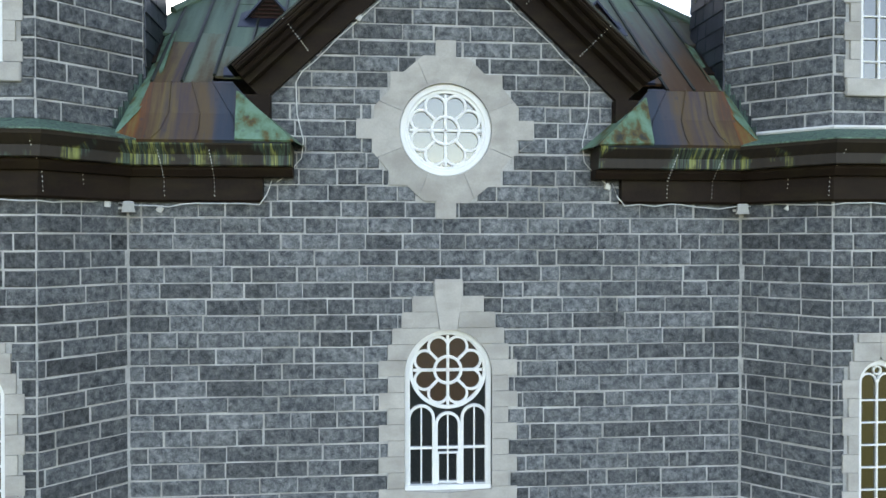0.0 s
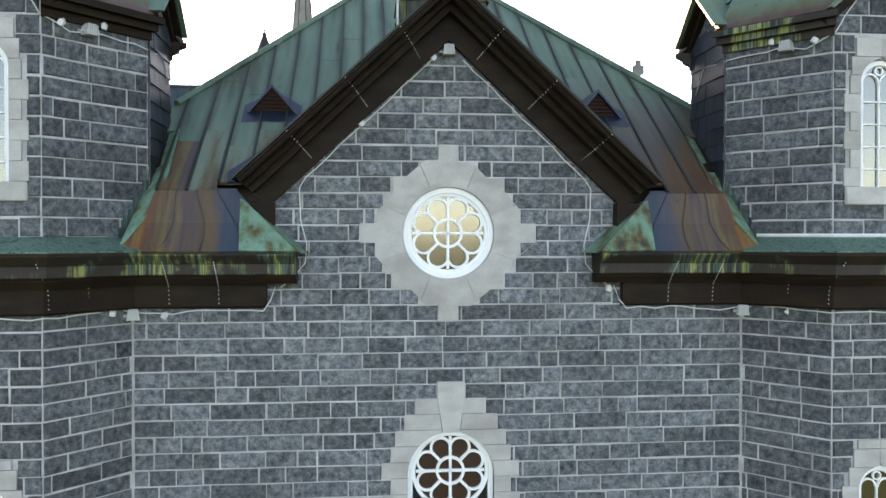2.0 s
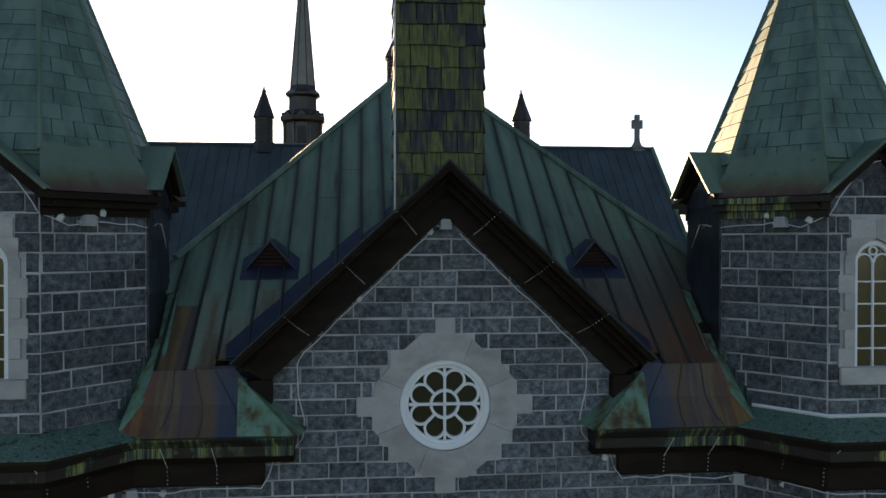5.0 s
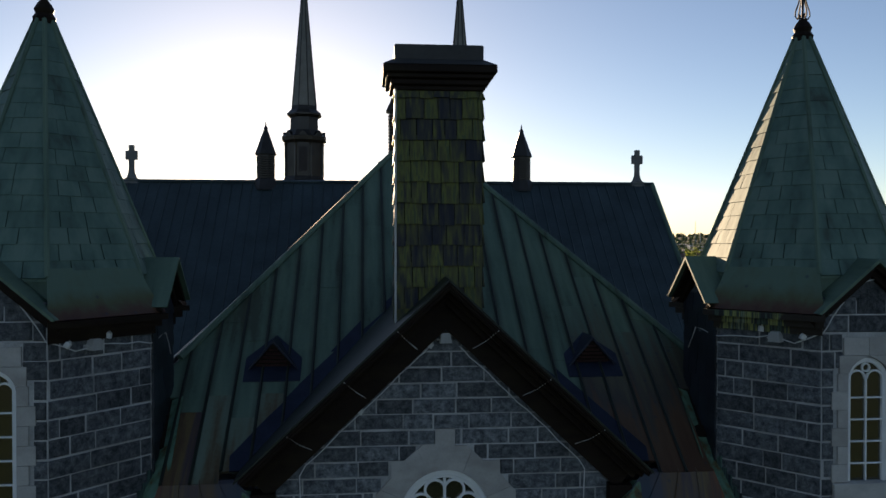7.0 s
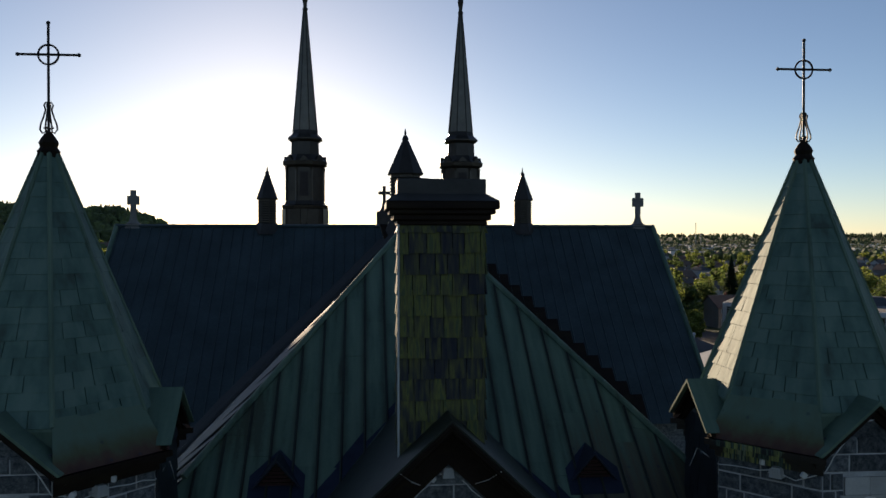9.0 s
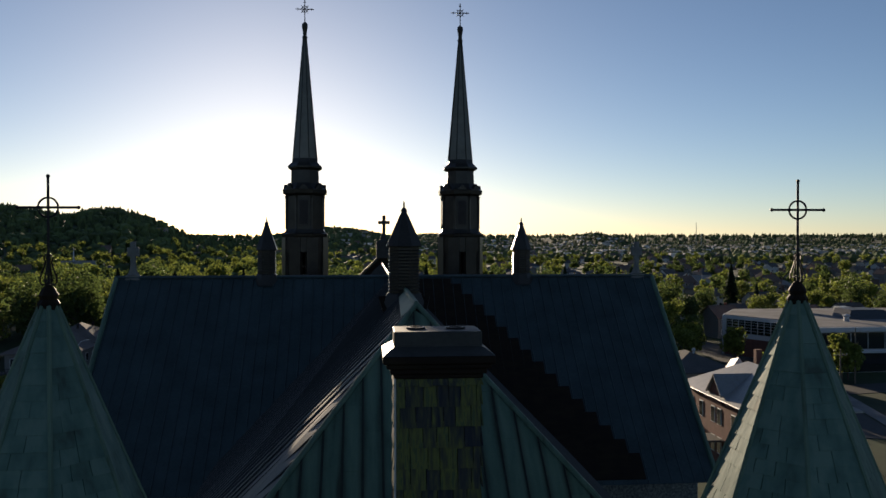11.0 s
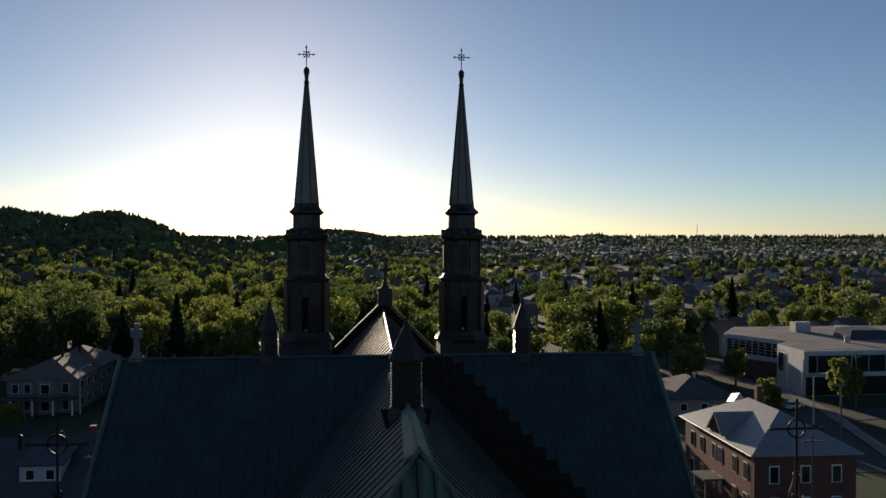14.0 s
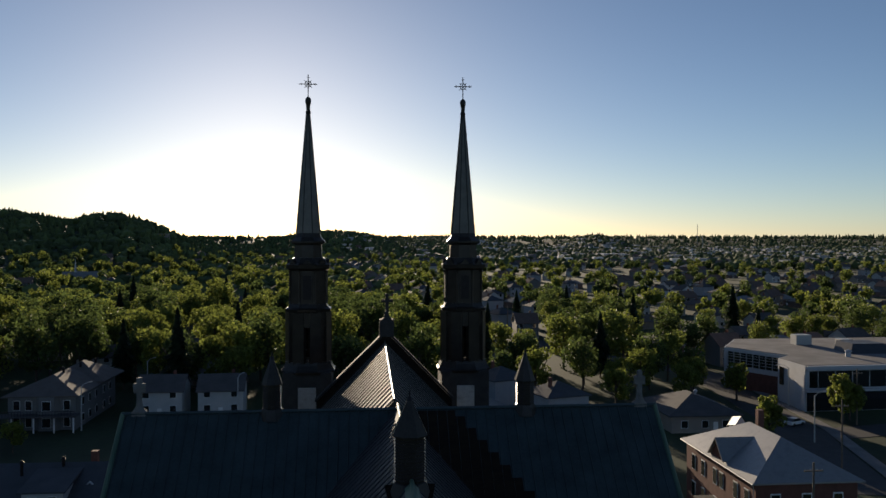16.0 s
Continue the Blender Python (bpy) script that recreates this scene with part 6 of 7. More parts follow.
made = 0
while made < 350:
    r = 150 + 1250 * rng.random() ** 1.5
    a = rng.uniform(-40, 40)
    x, y = r * math.sin(math.radians(a)), r * math.cos(math.radians(a))
    if a < -3 and rng.random() < 0.75:
        continue
    if land(x, y) > 22 or not free(x, y, 15):
        continue
    SPOTS.append((x, y))
    k = rng.randrange(5)
    turn = rng.choice((0.35, 0.35 + math.pi / 2, 0.35 + math.pi, 0.2)) + rng.uniform(-0.08, 0.08)
    copy_thing(MODELS[k], Matrix.Translation((x, y, land(x, y) - 0.1)) @ Matrix.Rotation(turn, 4, "Z"))
    made += 1

# the red brick building with a pale hipped roof and dormer
brick = thing("brick_building", "two-storey red brick building with pale metal hipped roof", "building", at=(42.9, 75.2, 0))
part("wall", boxes((0, 12.4, 0, 20.8, -0.5, 8.3)), BRICK_RED, brick)
part("roof", hip_roof(bmesh.new(), 0, 12.4, 0, 20.8, 8.4, 3.7, 0.6), SILVER_ROOF, brick, "pale weathered metal roof")
part("dormer", prism(bmesh.new(), [(-0.2, 8.2, 7.6), (-0.2, 11.8, 7.6), (-0.2, 11.8, 9.0), (-0.2, 10.0, 11.0), (-0.2, 8.2, 9.0)], (5.0, 0, 0)), BRICK_RED, brick)
for s in (-1, 1):
    part("dormer_roof", prism(bmesh.new(), [(-0.6, 10.0, 11.05), (-0.6, 10.0 + s * 2.3, 8.65), (-0.6, 10.0 + s * 2.3, 8.85), (-0.6, 10.0, 11.25)], (7.5, 0, 0)), SILVER_ROOF, brick)
for y in (2.2, 5.2, 9.3, 11.2, 15.0, 18.2):
    for z in (1.3, 5.0):
        w = part("window", boxes((-0.06, 0.02, y - 0.62, y + 0.62, z - 0.1, z + 2.0)), WHITE_PAINT, brick)
        part("pane", boxes((-0.1, -0.04, y - 0.5, y + 0.5, z, z + 1.85)), GLASS, w)
for x in (2.4, 6.2, 10.0):
    for z in (1.3, 5.0):
        w = part("window", boxes((x - 0.62, x + 0.62, -0.06, 0.02, z - 0.1, z + 2.0)), WHITE_PAINT, brick)
        part("pane", boxes((x - 0.5, x + 0.5, -0.1, -0.04, z, z + 1.85)), GLASS, w)
part("porch_roof", boxes((-2.6, 0, 8.0, 12.0, 3.0, 3.25)), GREY_ROOF, brick)
for y in (8.3, 11.7):
    part("porch_post", boxes((-2.4, -2.2, y - 0.1, y + 0.1, 0, 3.0)), TIMBER, brick)
part("chimney", boxes((7.4, 8.2, 14.6, 15.4, 10, 13.6)), BRICK_RED, brick)

part("skylight", prism(bmesh.new(), [(5.6, 17.6, 11.0), (7.2, 17.6, 11.0), (6.4, 17.6, 12.2)], (0, 2.6, -0.6)), WHITE_PANEL, brick, "small pale roof hatch")
part("downpipe", lathe(bmesh.new(), [(0.06, 0), (0.06, 8.2)], 6, (-0.12, 0.3)), LAMP_GREY, brick)
part("eave_gutter", tube(bmesh.new(), [(-0.66, -0.6, 8.3), (-0.66, 21.4, 8.3)], 0.08, 6), LAMP_GREY, brick)

# the white modern building with flat roof
school = thing("white_building", "modern white flat-roofed building with long dark glazing", "building", at=(88.0, 150.5, 0))
bm = bmesh.new()
prism(bm, [(2.2, 0.0, 0), (2.4, 12.0, 0), (6.4, 15.5, 0), (-1.6, 31.5, 0), (8, 47, 0), (62, 47, 0), (62, 2.5, 0)], (0, 0, 9.6))
part("wall", bm, WHITE_PANEL, school)
part("roof", prism(bmesh.new(), [(2.6, 0.4, 9.4), (2.8, 12.0, 9.4), (6.8, 15.6, 9.4), (-1.1, 31.5, 9.4), (8.2, 46.5, 9.4), (61.5, 46.5, 9.4), (61.5, 2.9, 9.4)], (0, 0, 0.35)), FLAT_ROOF, school, "pale gravel flat roof")
def on_wall(name, a, b, z0, z1, mat, out=0.12, deep=0.1):
    p, q = Vector((*a, 0)), Vector((*b, 0))
    d = (q - p).normalized()
    n = Vector((d.y, -d.x, 0))
    return part(name, prism(bmesh.new(), [p + n * out + Vector((0, 0, z0)), q + n * out + Vector((0, 0, z0)), q + n * out + Vector((0, 0, z1)), p + n * out + Vector((0, 0, z1))], -n * deep), mat, school)
on_wall("glazing", (-1.0, 30.5), (5.6, 17.2), 5.6, 8.8, GLASS)
for k in range(9):
    f = k / 8
    on_wall("glazing_bar", (-1.0 + 6.5 * f, 30.5 - 13.1 * f), (-0.93 + 6.5 * f, 30.35 - 13.1 * f), 5.6, 8.8, LAMP_GREY, 0.2)
for h in (6.3, 7.0, 7.7, 8.3):
    on_wall("louvre", (-1.4, 31.2), (5.8, 16.8), h, h + 0.09, LAMP_GREY, 0.3)
on_wall("plinth", (-1.3, 31.0), (6.3, 15.7), 0, 4.4, BRICK_RED, 0.06)
on_wall("window", (2.3, 11.0), (2.25, 9.0), 4.0, 8.0, GLASS)
on_wall("glazing", (3.2, 0.05), (60, 2.4), 5.0, 8.5, GLASS)
on_wall("entrance_glazing", (2.6, 0.02), (60, 2.4), 0.1, 4.1, GLASS)
on_wall("slab_edge", (2.3, 0.0), (60, 2.4), 4.2, 4.7, WHITE_PANEL, 0.9, 0.9)
on_wall("canopy", (2.3, 0.0), (60, 2.4), 8.8, 9.7, WHITE_PANEL, 0.9, 0.9)
on_wall("joint_panel", (2.45, 12.1), (6.3, 15.4), 0, 9.3, LAMP_GREY, 0.05)
for k in range(14):
    f = k / 14
    on_wall("mullion", (5 + 55 * f, 0.12 + 2.28 * f), (5.14 + 55 * f, 0.126 + 2.28 * f), 4.6, 8.6, LAMP_GREY, 0.18)
part("skylight", prism(bmesh.new(), [(22, 16, 9.75), (36, 16, 9.75), (33, 20, 11.6), (25, 20, 11.6)], (0, 7, 0)), DARK_ROOF, school, "dark glazed roof light")
part("roof_unit", boxes((27, 30, 28, 31, 9.75, 11.6)), LAMP_GREY, school)
part("roof_unit", boxes((18, 22, 33, 36, 9.75, 12.2)), LAMP_GREY, school)
part("roof_vent", lathe(bmesh.new(), [(0.6, 9.7), (0.6, 10.8), (0.9, 11.0), (0.2, 11.4)], 10, (19, 12)), WHITE_PANEL, school)

# grey house with hipped roof, dark-roofed house nearer the church, white house behind
left = thing("grey_house", "two-storey grey house with brown hipped shingle roof", "house", at=(-63.6, 155, 0))
part("wall", boxes((-6.2, 6.2, -8, 17, -0.5, 6.6)), SIDING[4], left)
part("bay", prism(bmesh.new(), [(-1.0, -8.0, 0), (-0.2, -9.0, 0), (2.6, -9.0, 0), (3.4, -8.0, 0)], (0, 0, 6.5)), SIDING[4], left)
part("roof", hip_roof(bmesh.new(), -6.2, 6.2, -8, 12, 6.7, 3.1, 0.9), ROOFING[1], left)
part("rear_roof", hip_roof(bmesh.new(), -4.5, 7.0, 5, 18, 7.2, 3.4, 0.7), ROOFING[1], left)
part("porch_roof", boxes((-9, 7.0, -11, -8, 3.0, 3.3)), ROOFING[0], left)
for x in (-8.5, -4.5, -0.5, 3.2, 6.7):
    part("porch_post", boxes((x - 0.12, x + 0.12, -10.8, -10.56, 0, 3.0)), WHITE_PAINT, left)
for k in range(28):
    part("baluster", boxes((-8.9 + 0.56 * k, -8.84 + 0.56 * k, -10.9, -10.84, 3.3, 4.15)), IRON, left)
part("railing", boxes((-9.0, 7.0, -10.92, -10.82, 4.15, 4.23)), IRON, left)
window_row(left, (-4.6, -2.4, 4.6), (0.8, 4.0), -8, 1.1, 1.7)
window_row(left, (1.2,), (0.8, 4.0), -9, 1.5, 1.7)
for y in (-4, 0, 4, 9, 13):
    for z in (1.0, 4.2):
        w = part("window", boxes((6.18, 6.26, y - 0.6, y + 0.6, z - 0.08, z + 1.5)), WHITE_PAINT, left)
        part("pane", boxes((6.24, 6.3, y - 0.5, y + 0.5, z, z + 1.4)), GLASS, w)
for x, y in ((-0.8, -1.5), (0.5, 2.0), (1.5, 9.0), (3.0, 14.0)):
    part("roof_vent", lathe(bmesh.new(), [(0.25, 8.0), (0.25, 10.3), (0.4, 10.4), (0.1, 10.7)], 8, (x, y)), IRON, left)
dark = thing("dark_roofed_house", "low house with large dark shingle roof and white dormer", "house", at=(-41, 92, 0))
part("wall", boxes((-11, 11, -9, 9, -0.5, 3.4)), SIDING[2], dark)
for s in (-1, 1):
    part("roof", prism(bmesh.new(), [(-12, s * 10, 3.0), (-12, 0, 8.0), (-12, 0, 8.25), (-12, s * 10, 3.25)], (24, 0, 0)), ROOFING[2], dark)
part("gable_wall", prism(bmesh.new(), [(-11, -9, 3.4), (-11, 9, 3.4), (-11, 0, 7.9)], (22, 0, 0)), SIDING[2], dark)
part("dormer", boxes((-1.5, 3.2, -7.2, -2, 4.0, 6.5)), WHITE_PANEL, dark)
part("dormer_roof", prism(bmesh.new(), [(-1.9, -7.6, 6.5), (3.6, -7.6, 6.5), (3.6, -7.6, 6.7), (-1.9, -7.6, 6.7)], (0, 6.6, 1.1)), ROOFING[2], dark)
window_row(dark, (-0.3, 2.0), (4.9,), -7.2, 0.9, 1.1)
part("chimney", boxes((4, 4.8, 0.5, 1.3, 7, 9.4)), BRICK_RED, dark)
part("cross_gable", prism(bmesh.new(), [(3.0, -3.6, 4.4), (7.4, -3.6, 4.4), (5.2, -3.6, 6.6)], (0, 4.0, 0)), ROOFING[1], dark)
for s in (-1, 1):
    part("fascia", prism(bmesh.new(), [(5.2, -3.75, 6.6), (5.2 + s * 2.5, -3.75, 4.1), (5.2 + s * 2.5, -3.75, 4.32), (5.2, -3.75, 6.84)], (0, 0.15, 0)), WHITE_PANEL, dark)
for x, y in ((-3.5, -2.0), (1.0, -0.6)):
    part("roof_vent", lathe(bmesh.new(), [(0.2, 6.5), (0.2, 8.7), (0.34, 8.8), (0.1, 9.1)], 8, (x, y)), IRON, dark)
white = copy_thing(MODELS[0], Matrix.Translation((-44, 160, 0)))
copy_thing(MODELS[0], Matrix.Translation((-32, 160, 0)) @ Matrix.Rotation(0.05, 4, "Z"))
copy_thing(MODELS[3], Matrix.Translation((-72, 112, 0)) @ Matrix.Rotation(0.4, 4, "Z"))

low = thing("low_house", "low house with large dark hipped roof behind the brick building", "house", at=(61.5, 141, 0))
part("wall", boxes((-6.5, 6.5, -7, 9, -0.5, 3.3)), SIDING[1], low)
part("roof", hip_roof(bmesh.new(), -6.5, 6.5, -7, 9, 3.4, 3.0, 0.8), ROOFING[0], low)
part("roof_vent", lathe(bmesh.new(), [(0.22, 4.5), (0.22, 6.6), (0.4, 6.7), (0.4, 6.9), (0.08, 7.2)], 8, (0.5, -1)), WHITE_PANEL, low, "white capped roof vent")
window_row(low, (-4, 0, 4), (1.0,), -7, 1.2, 1.3)
part("door", boxes((1.6, 2.5, -7.08, -6.98, 0, 2.05)), WHITE_PAINT, low)

# a small church and a slab block far off
chapel = thing("small_church", "distant grey church with thin white steeple", "church", at=(-205, 600, 0))
part("nave", boxes((-14, 14, -8, 8, 0, 5)), SIDING[4], chapel)
part("roof", prism(bmesh.new(), [(-15, -9, 5), (-15, 9, 5), (-15, 0, 13)], (30, 0, 0)), ROOFING[3], chapel)
part("steeple", lathe(bmesh.new(), [(0.9, 10), (0.6, 16), (0.1, 22)], 6, (-6, 0)), WHITE_PANEL, chapel)
block = thing("apartment_block", "pale apartment block on the wooded hill", "building", at=(-284, 1080, 24))
part("wall", boxes((-26, 26, -8, 8, -24, 19)), SIDING[4], block)
for k in range(10):
    for j in range(5):
        part("window", boxes((-25 + 5.2 * k, -22.5 + 5.2 * k, -8.1, -7.9, 1 + 3.8 * j, 3 + 3.8 * j)), GLASS, block)


def mast(x, y, high):
    m = thing("radio_mast", "thin lattice radio mast on the horizon", "mast", "radio masts", (x, y, land(x, y) - 1))
    for a in range(3):
        c, s_ = math.cos(a * math.tau / 3), math.sin(a * math.tau / 3)
        part("leg", tube(bmesh.new(), [(1.6 * c, 1.6 * s_, 0), (0.9 * c, 0.9 * s_, high)], 0.35, 4), LAMP_GREY, m)
    k = 4
    while k < high:
        part("brace", lathe(bmesh.new(), [(1.6, k), (1.6, k + 0.4)], 3), LAMP_GREY, m)
        k += 6


mast(1190, 2900, 88)
mast(1010, 2480 - 60, 45)
mast(-640, 1290, 60)


# ---- street furniture ----
def street_lamp(x, y, turn):
    l = thing("street_lamp", "grey steel street lamp with curved arm", "street lamp", "street lamps", (x, y, 0))
    l.rotation_euler = (0, 0, turn)
    part("pole", lathe(bmesh.new(), [(0.14, 0), (0.09, 8.5)], 8), LAMP_GREY, l)
    part("arm", tube(bmesh.new(), [(0, 0, 8.3), (0.6, 0, 8.9), (1.8, 0, 9.1)], 0.06, 6), LAMP_GREY, l)
    part("lantern", boxes((1.7, 2.5, -0.15, 0.15, 9.0, 9.18, 0.04)), LAMP_GREY, l)


for x, y, t in ((89.5, 156, 2.8), (78, 125, 0.2), (93, 190, 2.8), (-56, 146, 1.0), (-52, 178, 1.0), (-28, 154, 1.2)):
    street_lamp(x, y, t)


def utility_pole(x, y, high):
    p = thing("utility_pole", "grey wooden utility pole with crossarm", "utility pole", "utility poles", (x, y, 0))
    part("pole", lathe(bmesh.new(), [(0.17, 0), (0.11, high)], 8), TIMBER, p)
    part("crossarm", boxes((-1.1, 1.1, -0.07, 0.07, high - 1.0, high - 0.85)), TIMBER, p)
    for k in (-1, -0.4, 0.4, 1):
        part("insulator", lathe(bmesh.new(), [(0.05, high - 0.85), (0.06, high - 0.7)], 6, (k, 0)), LAMP_GREY, p)


for x, y, h in ((94, 138, 11), (73, 108, 11), (47, 70, 12), (52, 300, 11), (46, 340, 11), (88, 215, 11)):
    utility_pole(x, y, h)


def car(x, y, turn, paint, label):
    c = thing("car", label, "car", "parked cars", (x, y, 0.05))
    c.rotation_euler = (0, 0, turn)
    part("body", prism(bmesh.new(), [(-2.2, -0.85, 0.35), (2.2, -0.85, 0.35), (2.25, -0.85, 0.75), (1.2, -0.85, 0.95), (-2.2, -0.85, 0.95)], (0, 1.7, 0)), paint, c)
    part("cabin", prism(bmesh.new(), [(-1.7, -0.75, 0.95), (1.1, -0.75, 0.95), (0.4, -0.7, 1.45), (-1.3, -0.7, 1.45)], (0, 1.5, 0)), GLASS, c)
    part("roof_panel", boxes((-1.25, 0.35, -0.68, 0.78, 1.44, 1.49)), paint, c)
    for u in (-1.4, 1.4):
        for v in (-0.85, 0.85):
            bm = lathe(bmesh.new(), [(0.33, -0.1), (0.33, 0.1)], 12)
            bmesh.ops.transform(bm, matrix=Matrix.Translation((u, v, 0.33)) @ Matrix.Rotation(math.pi / 2, 4, "X"), verts=bm.verts)
            part("wheel", bm, RUBBER, c)


car(81.5, 138.5, 0.5, PAINT_WHITE_CAR, "white saloon car on the asphalt street")
car(79.5, 146.5, 0.4, PAINT_DARK_CAR, "dark saloon car on the asphalt street")
car(-40, 151, 0.1, PAINT_DARK_CAR, "dark car parked in the side street")

# ---- trees ----


def crown_mesh(seed, lobes, spread, high, base, leaves, size, mat):
    """A crown of many small leaf clumps gathered in uneven lobes."""
    r = np.random.RandomState(seed)
    verts, faces = [], []
    cents = []
    for _ in range(lobes):
        a, q = r.uniform(0, math.tau), r.uniform(0.15, 1) ** 0.6
        zc = base + (high - base) * r.uniform(0.2, 0.86)
        taper = math.sqrt(max(0.1, 1 - ((zc - base) / (high - base) - 0.4) ** 2 * 2.2))
        cents.append((spread * 0.68 * q * taper * math.cos(a), spread * 0.68 * q * taper * math.sin(a), zc, spread * r.uniform(0.3, 0.5)))
    for _ in range(leaves):
        cx, cy, cz, rad = cents[r.randint(lobes)]
        d = r.normal(size=3)
        d /= np.linalg.norm(d)
        p = np.array((cx, cy, cz)) + d * rad * r.uniform(0.7, 1.05) * np.array((1, 1, 0.8))
        u = r.normal(size=3)
        u -= d * u.dot(d) * 0.6
        u /= np.linalg.norm(u)
        v = np.cross(u, r.normal(size=3))
        v /= np.linalg.norm(v)
        s = size * r.uniform(0.6, 1.3)
        k = len(verts)
        verts += [tuple(p - u * s), tuple(p + v * s * 0.6), tuple(p + u * s), tuple(p - v * s * 0.6 + d * s * 0.3)]
        faces += [(k, k + 1, k + 2), (k, k + 2, k + 3)]
    me = bpy.data.meshes.new("crown")
    me.from_pydata(verts, [], faces)
    me.materials.append(mat)
    return me


def conifer_mesh(seed, high, spread, mat):
    r = np.random.RandomState(seed)
    verts, faces = [], []
    for _ in range(420):
        f = r.uniform(0.0, 1.0) ** 0.8
        z = high * (0.1 + 0.9 * f)
        rad = spread * (1 - f) * r.uniform(0.5, 1.1) + 0.1
        a = r.uniform(0, math.tau)
        c, s = math.cos(a), math.sin(a)
        w = 0.35 + 0.5 * (1 - f)
        k = len(verts)
        verts += [(0.2 * rad * c, 0.2 * rad * s, z + 0.3), (rad * c - w * s, rad * s + w * c, z - 0.4), (rad * 1.15 * c, rad * 1.15 * s, z - 0.7), (rad * c + w * s, rad * s - w * c, z - 0.4)]
        faces += [(k, k + 1, k + 2), (k, k + 2, k + 3)]
    me = bpy.data.meshes.new("crown")
    me.from_pydata(verts, [], faces)
    me.materials.append(mat)
    return me


def trunk_mesh(seed, high, radius):
    bm = bmesh.new()
    r = random.Random(seed)
    tube(bm, [(0, 0, -0.5), (r.uniform(-0.1, 0.1), 0, high * 0.35), (0, r.uniform(-0.2, 0.2), high * 0.7)], radius, 7)
    for k in range(5):
        a = k * 1.26 + r.uniform(-0.3, 0.3)
        z = high * (0.3 + 0.07 * k)
        tube(bm, [(0, 0, z), (1.2 * math.cos(a), 1.2 * math.sin(a), z + 1.3), (2.4 * math.cos(a), 2.4 * math.sin(a), z + 3.0)], radius * 0.35, 5)
    return mesh_of(bm, "trunk", BARK)


KINDS = []
for k, (hi, sp, mat, lab) in enumerate([(12, 4.6, LEAF, "broad leafy tree in fresh yellow-green leaf"), (10, 4.0, LEAF, "rounded leafy tree in fresh green leaf"), (14, 5.0, LEAF_DARK, "tall broad tree with dark green leaves"), (11, 4.6, LEAF_DARK, "full dark green deciduous tree"), (8, 2.8, LEAF, "small young tree in bright leaf")]):
    KINDS.append((crown_mesh(100 + k, 22, sp, hi, hi * 0.18, 2200, 0.33, mat), trunk_mesh(k, hi, 0.22), lab, "tree"))
KINDS.append((conifer_mesh(9, 15, 3.2, NEEDLES), trunk_mesh(9, 10, 0.2), "dark pointed spruce tree", "conifer"))


def tree(k, x, y, scale, turn):
    crown, trunk, lab, cat = KINDS[k]
    t = thing("tree" if cat == "tree" else "spruce_tree", lab, cat, "town trees", (x, y, land(x, y)))
    t.rotation_euler = (0, 0, turn)
    t.scale = (scale, scale, scale)
    for nm, me in (("trunk", trunk), ("crown", crown)):
        ob = new(nm, me)
        ob.parent = t


rng = random.Random(99)
NEAR = [(0, -31, 182, 1.25), (2, -26, 188, 1.2), (1, -37, 184, 1.2), (0, -52, 190, 1.1), (3, -47, 192, 1.15), (3, -60, 198, 1.1), (2, -74, 206, 1.1), (2, -84, 214, 1.05), (0, -99, 238, 1.15), (3, -110, 232, 1.1), (3, -67, 131, 0.42), (1, -62, 130, 0.48), (3, -72, 134, 0.42),
        (0, 68, 205, 1.25), (5, 73, 212, 1.2), (2, 63, 214, 1.1), (0, 36, 217, 0.95), (1, 44, 222, 0.9), (0, 52, 186, 0.8), (1, 58, 178, 0.7), (3, 77, 178, 0.85), (1, 74, 172, 0.8), (4, 81, 163, 1.0), (4, 92, 139.5, 1.1), (4, 95, 142, 0.9), (4, 71, 128, 0.9), (1, 40, 112, 0.6), (0, -4, 192, 0.9), (1, 3, 205, 1.0), (0, 10, 230, 1.1), (2, -8, 240, 1.1), (0, 20, 196, 0.9), (3, -20, 215, 1.2), (2, -12, 262, 1.2),
        (0, 61, 170, 0.85), (1, 69, 163, 0.75), (1, 51, 156, 0.8), (2, 66, 178, 0.9), (5, 59, 196, 1.0), (2, 48, 172, 0.9), (0, 75, 190, 0.95)]
for k, x, y, s in NEAR:
    SPOTS.append((x, y))
    tree(k, x, y, s * 1.15, rng.uniform(0, 6.3))
spots = []
while len(spots) < 1300:
    r = 175 + 1000 * rng.random() ** 1.35
    a = rng.uniform(-42, 42)
    x, y = r * math.sin(math.radians(a)), r * math.cos(math.radians(a))
    if land(x, y) > 18 or not free(x, y, 6.5):
        continue
    if a > 5 and rng.random() < 0.42:
        continue
    SPOTS.append((x, y))
    spots.append((r, x, y))
spots.sort()
for r, x, y in spots[:250]:
    tree(rng.choice((0, 1, 2, 2, 3, 3, 5, 0, 0)), x, y, rng.uniform(0.85, 1.3) * (1.2 if x < 0 else 1.0), rng.uniform(0, 6.3))
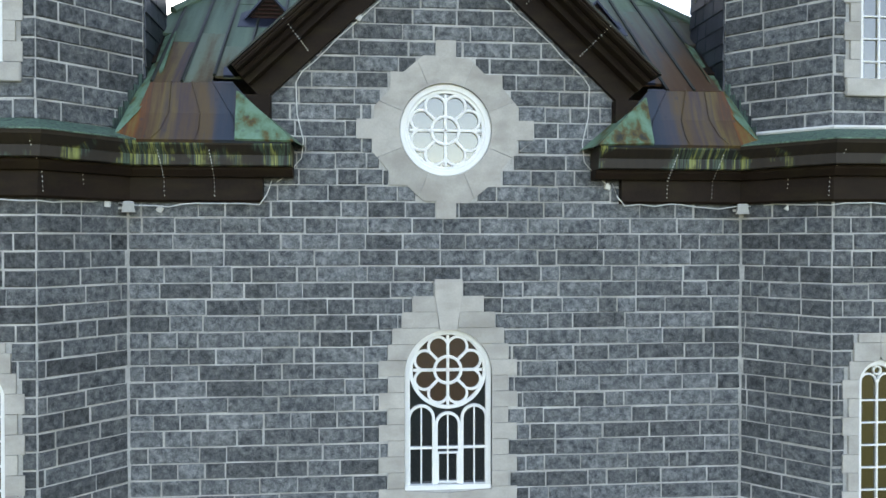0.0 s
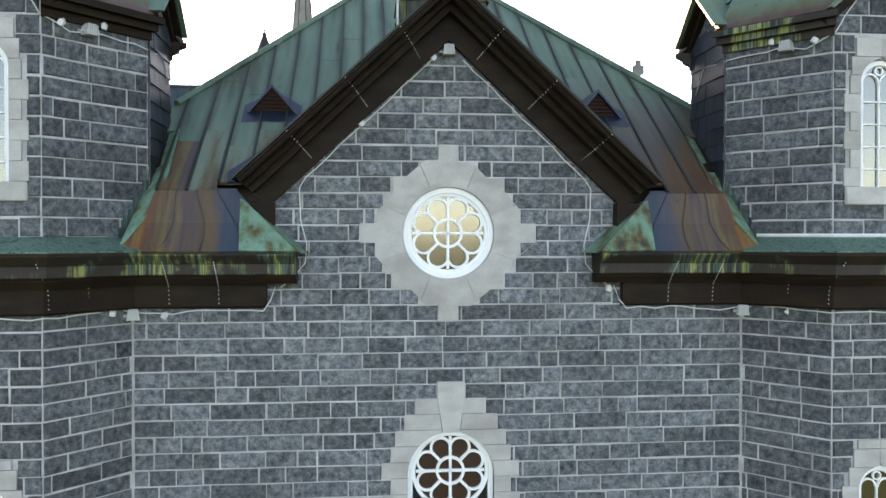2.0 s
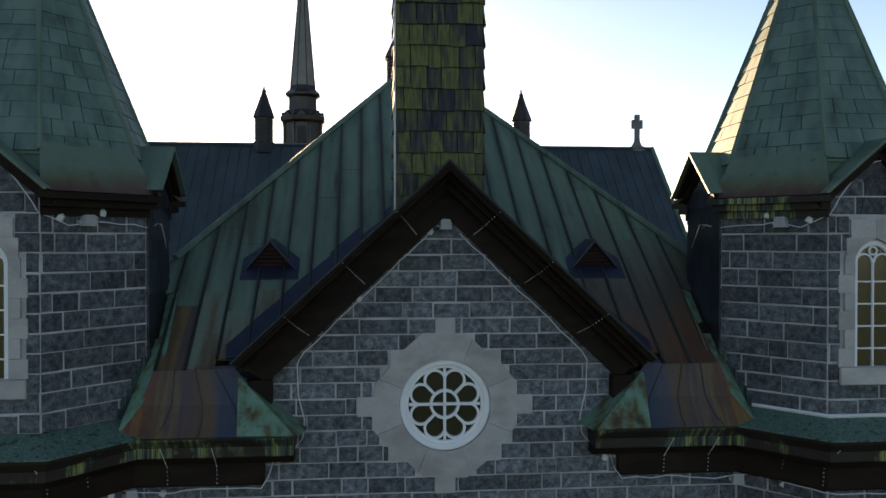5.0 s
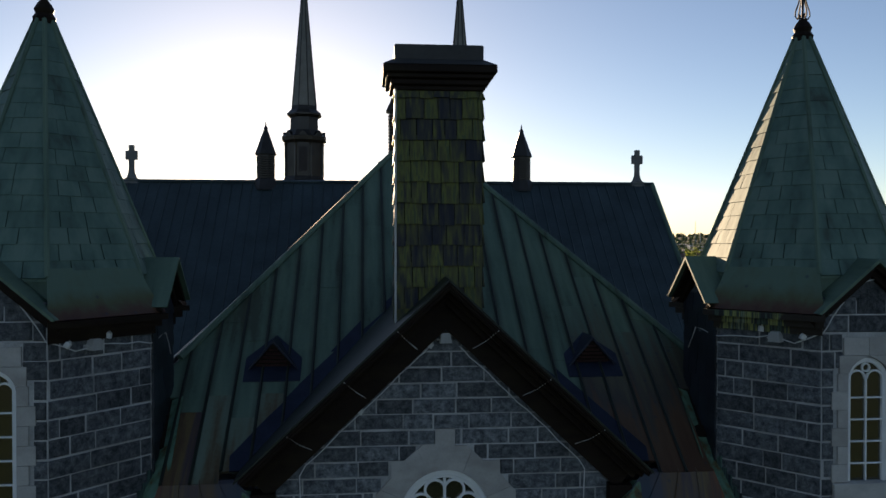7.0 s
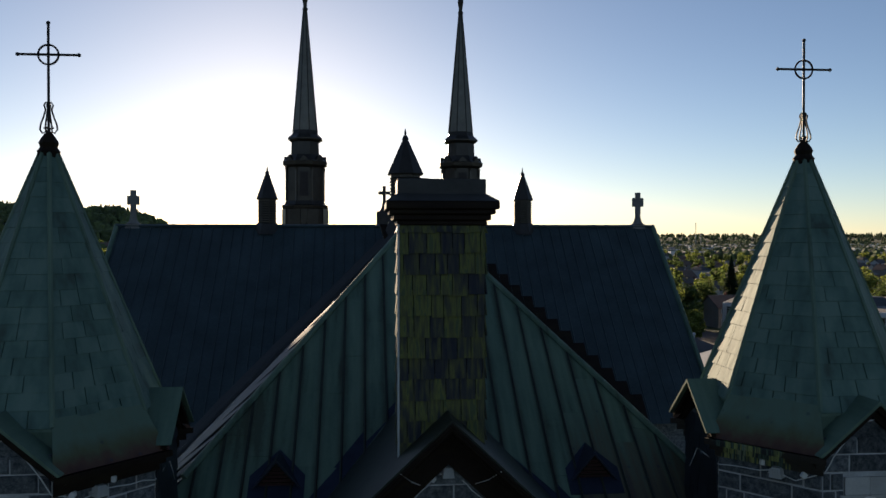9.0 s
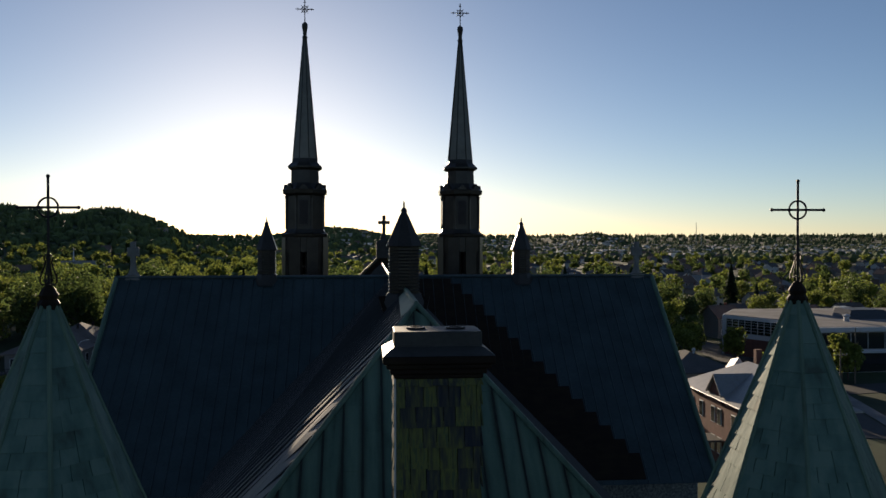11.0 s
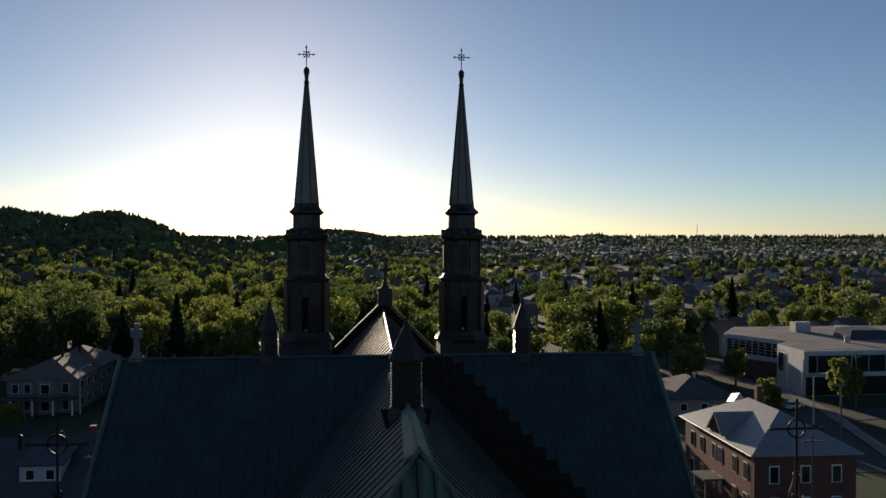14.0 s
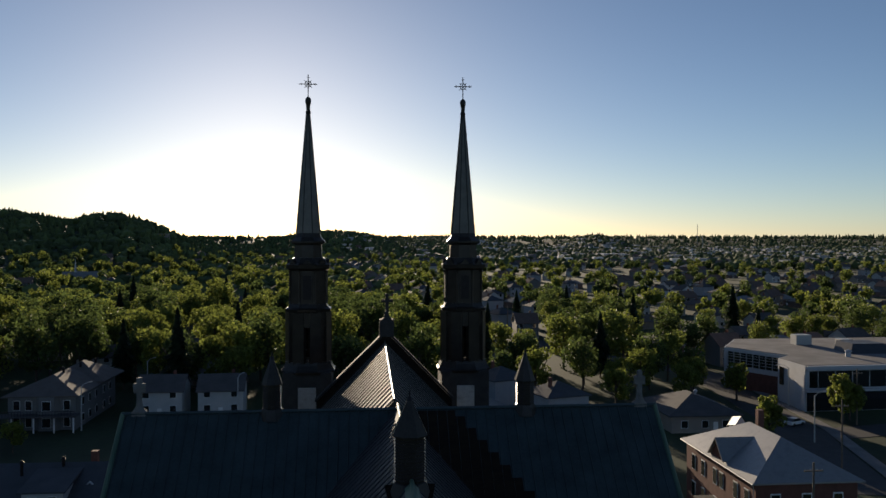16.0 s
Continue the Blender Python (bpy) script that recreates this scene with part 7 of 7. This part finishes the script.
# those beyond stand joined
LIGHT = [crown_mesh(300 + k, 12, sp, hi, hi * 0.15, 420, 0.8, LEAF) for k, (hi, sp) in enumerate([(11, 4.4), (13, 5.0), (10, 4.2)])]
LIGHT = [(np.array([v.co[:] for v in me.vertices]), np.array([f.vertices[:] for f in me.polygons])) for me in LIGHT]
for pick, mat, name, label in ((0, LEAF, "bright_tree_belt", "fresh green trees among the farther houses"), (1, LEAF_DARK, "dark_tree_belt", "dark green trees among the farther houses")):
    vs, fs, base = [], [], 0
    for i, (r, x, y) in enumerate(spots[250:]):
        if (i % 2 == 0) != (pick == 0):
            continue
        co, quads = LIGHT[0 if pick == 0 else 1 + i % 2]
        a, sc = rng.uniform(0, 6.3), rng.uniform(0.75, 1.25)
        c, s_ = math.cos(a) * sc, math.sin(a) * sc
        vs.append(np.column_stack((co[:, 0] * c - co[:, 1] * s_ + x, co[:, 0] * s_ + co[:, 1] * c + y, co[:, 2] * sc + land(x, y) - 0.8)))
        fs.append(quads + base)
        base += len(co)
    me = bpy.data.meshes.new(name)
    me.from_pydata(np.concatenate(vs).tolist(), [], np.concatenate(fs).tolist())
    me.materials.append(mat)
    tagged(new(name, me), label, "trees", kind="stuff")

# ---- far woods and hillsides ----
ico = bmesh.new()
bmesh.ops.create_icosphere(ico, subdivisions=1, radius=1)
ico_v = np.array([v.co[:] for v in ico.verts])
ico_f = np.array([[v.index for v in f.verts] for f in ico.faces])
ico.free()
nr = np.random.RandomState(4)


def woods(name, label, count, rmin, rmax, amin, amax, low, size, pointed, mat):
    vs, fs = [], []
    k = 0
    tries = 0
    while k < count and tries < count * 12:
        tries += 1
        r = math.sqrt(nr.uniform(rmin ** 2, rmax ** 2))
        a = math.radians(nr.uniform(amin, amax))
        x, y = r * math.sin(a), r * math.cos(a)
        h = land(x, y)
        if h < low:
            continue
        s = size * nr.uniform(0.6, 1.35)
        if pointed and nr.rand() < 0.6:
            v = ico_v * (0.45 * s, 0.45 * s, 1.25 * s) * (1 + 0.0 * ico_v)
            v[:, :2] *= np.clip(1.1 - v[:, 2:3] / (1.4 * s), 0.15, 1.6)
        else:
            v = ico_v * s * nr.uniform(0.75, 1.2, size=(len(ico_v), 1)) * (1, 1, 0.85)
        vs.append(v + (x, y, h + 0.55 * s))
        fs.append(ico_f + k * len(ico_v))
        k += 1
    me = bpy.data.meshes.new(name)
    me.from_pydata(np.concatenate(vs).tolist(), [], np.concatenate(fs).tolist())
    me.materials.append(mat)
    tagged(new(name, me), label, "woodland", kind="stuff")


woods("hill_woods", "dark mixed woods on the hills beyond the town", 9000, 900, 2400, -48, 6, 9, 6.0, True, FAR_WOOD)
woods("far_trees", "trees among the distant houses", 9000, 1000, 3400, -6, 46, -5, 5.5, False, FAR_WOOD)
woods("middle_trees", "tree belts between the distant streets", 2600, 420, 1200, -42, 2, -5, 4.6, False, FAR_WOOD)
woods("horizon_woods", "continuous forest along the horizon", 5000, 3300, 4550, -50, 48, -5, 10.0, True, FAR_WOOD)
bm = bmesh.new()
for _ in range(900):
    r = math.sqrt(nr.uniform(1200 ** 2, 3200 ** 2))
    a = math.radians(nr.uniform(-2, 42))
    x, y = r * math.sin(a), r * math.cos(a)
    w = nr.uniform(5, 9)
    h = land(x, y)
    box(bm, x - w, x + w, y - 5, y + 5, h - 2, h + nr.uniform(5, 9))
ob = new("far_houses", mesh_of(bm, "far_houses", material("far_house_walls", (0.4, 0.4, 0.4), 0.8, vary=0.2, bump=0, island=0.6)))
tagged(ob, "distant pale houses spread over the plain", "houses", kind="stuff")
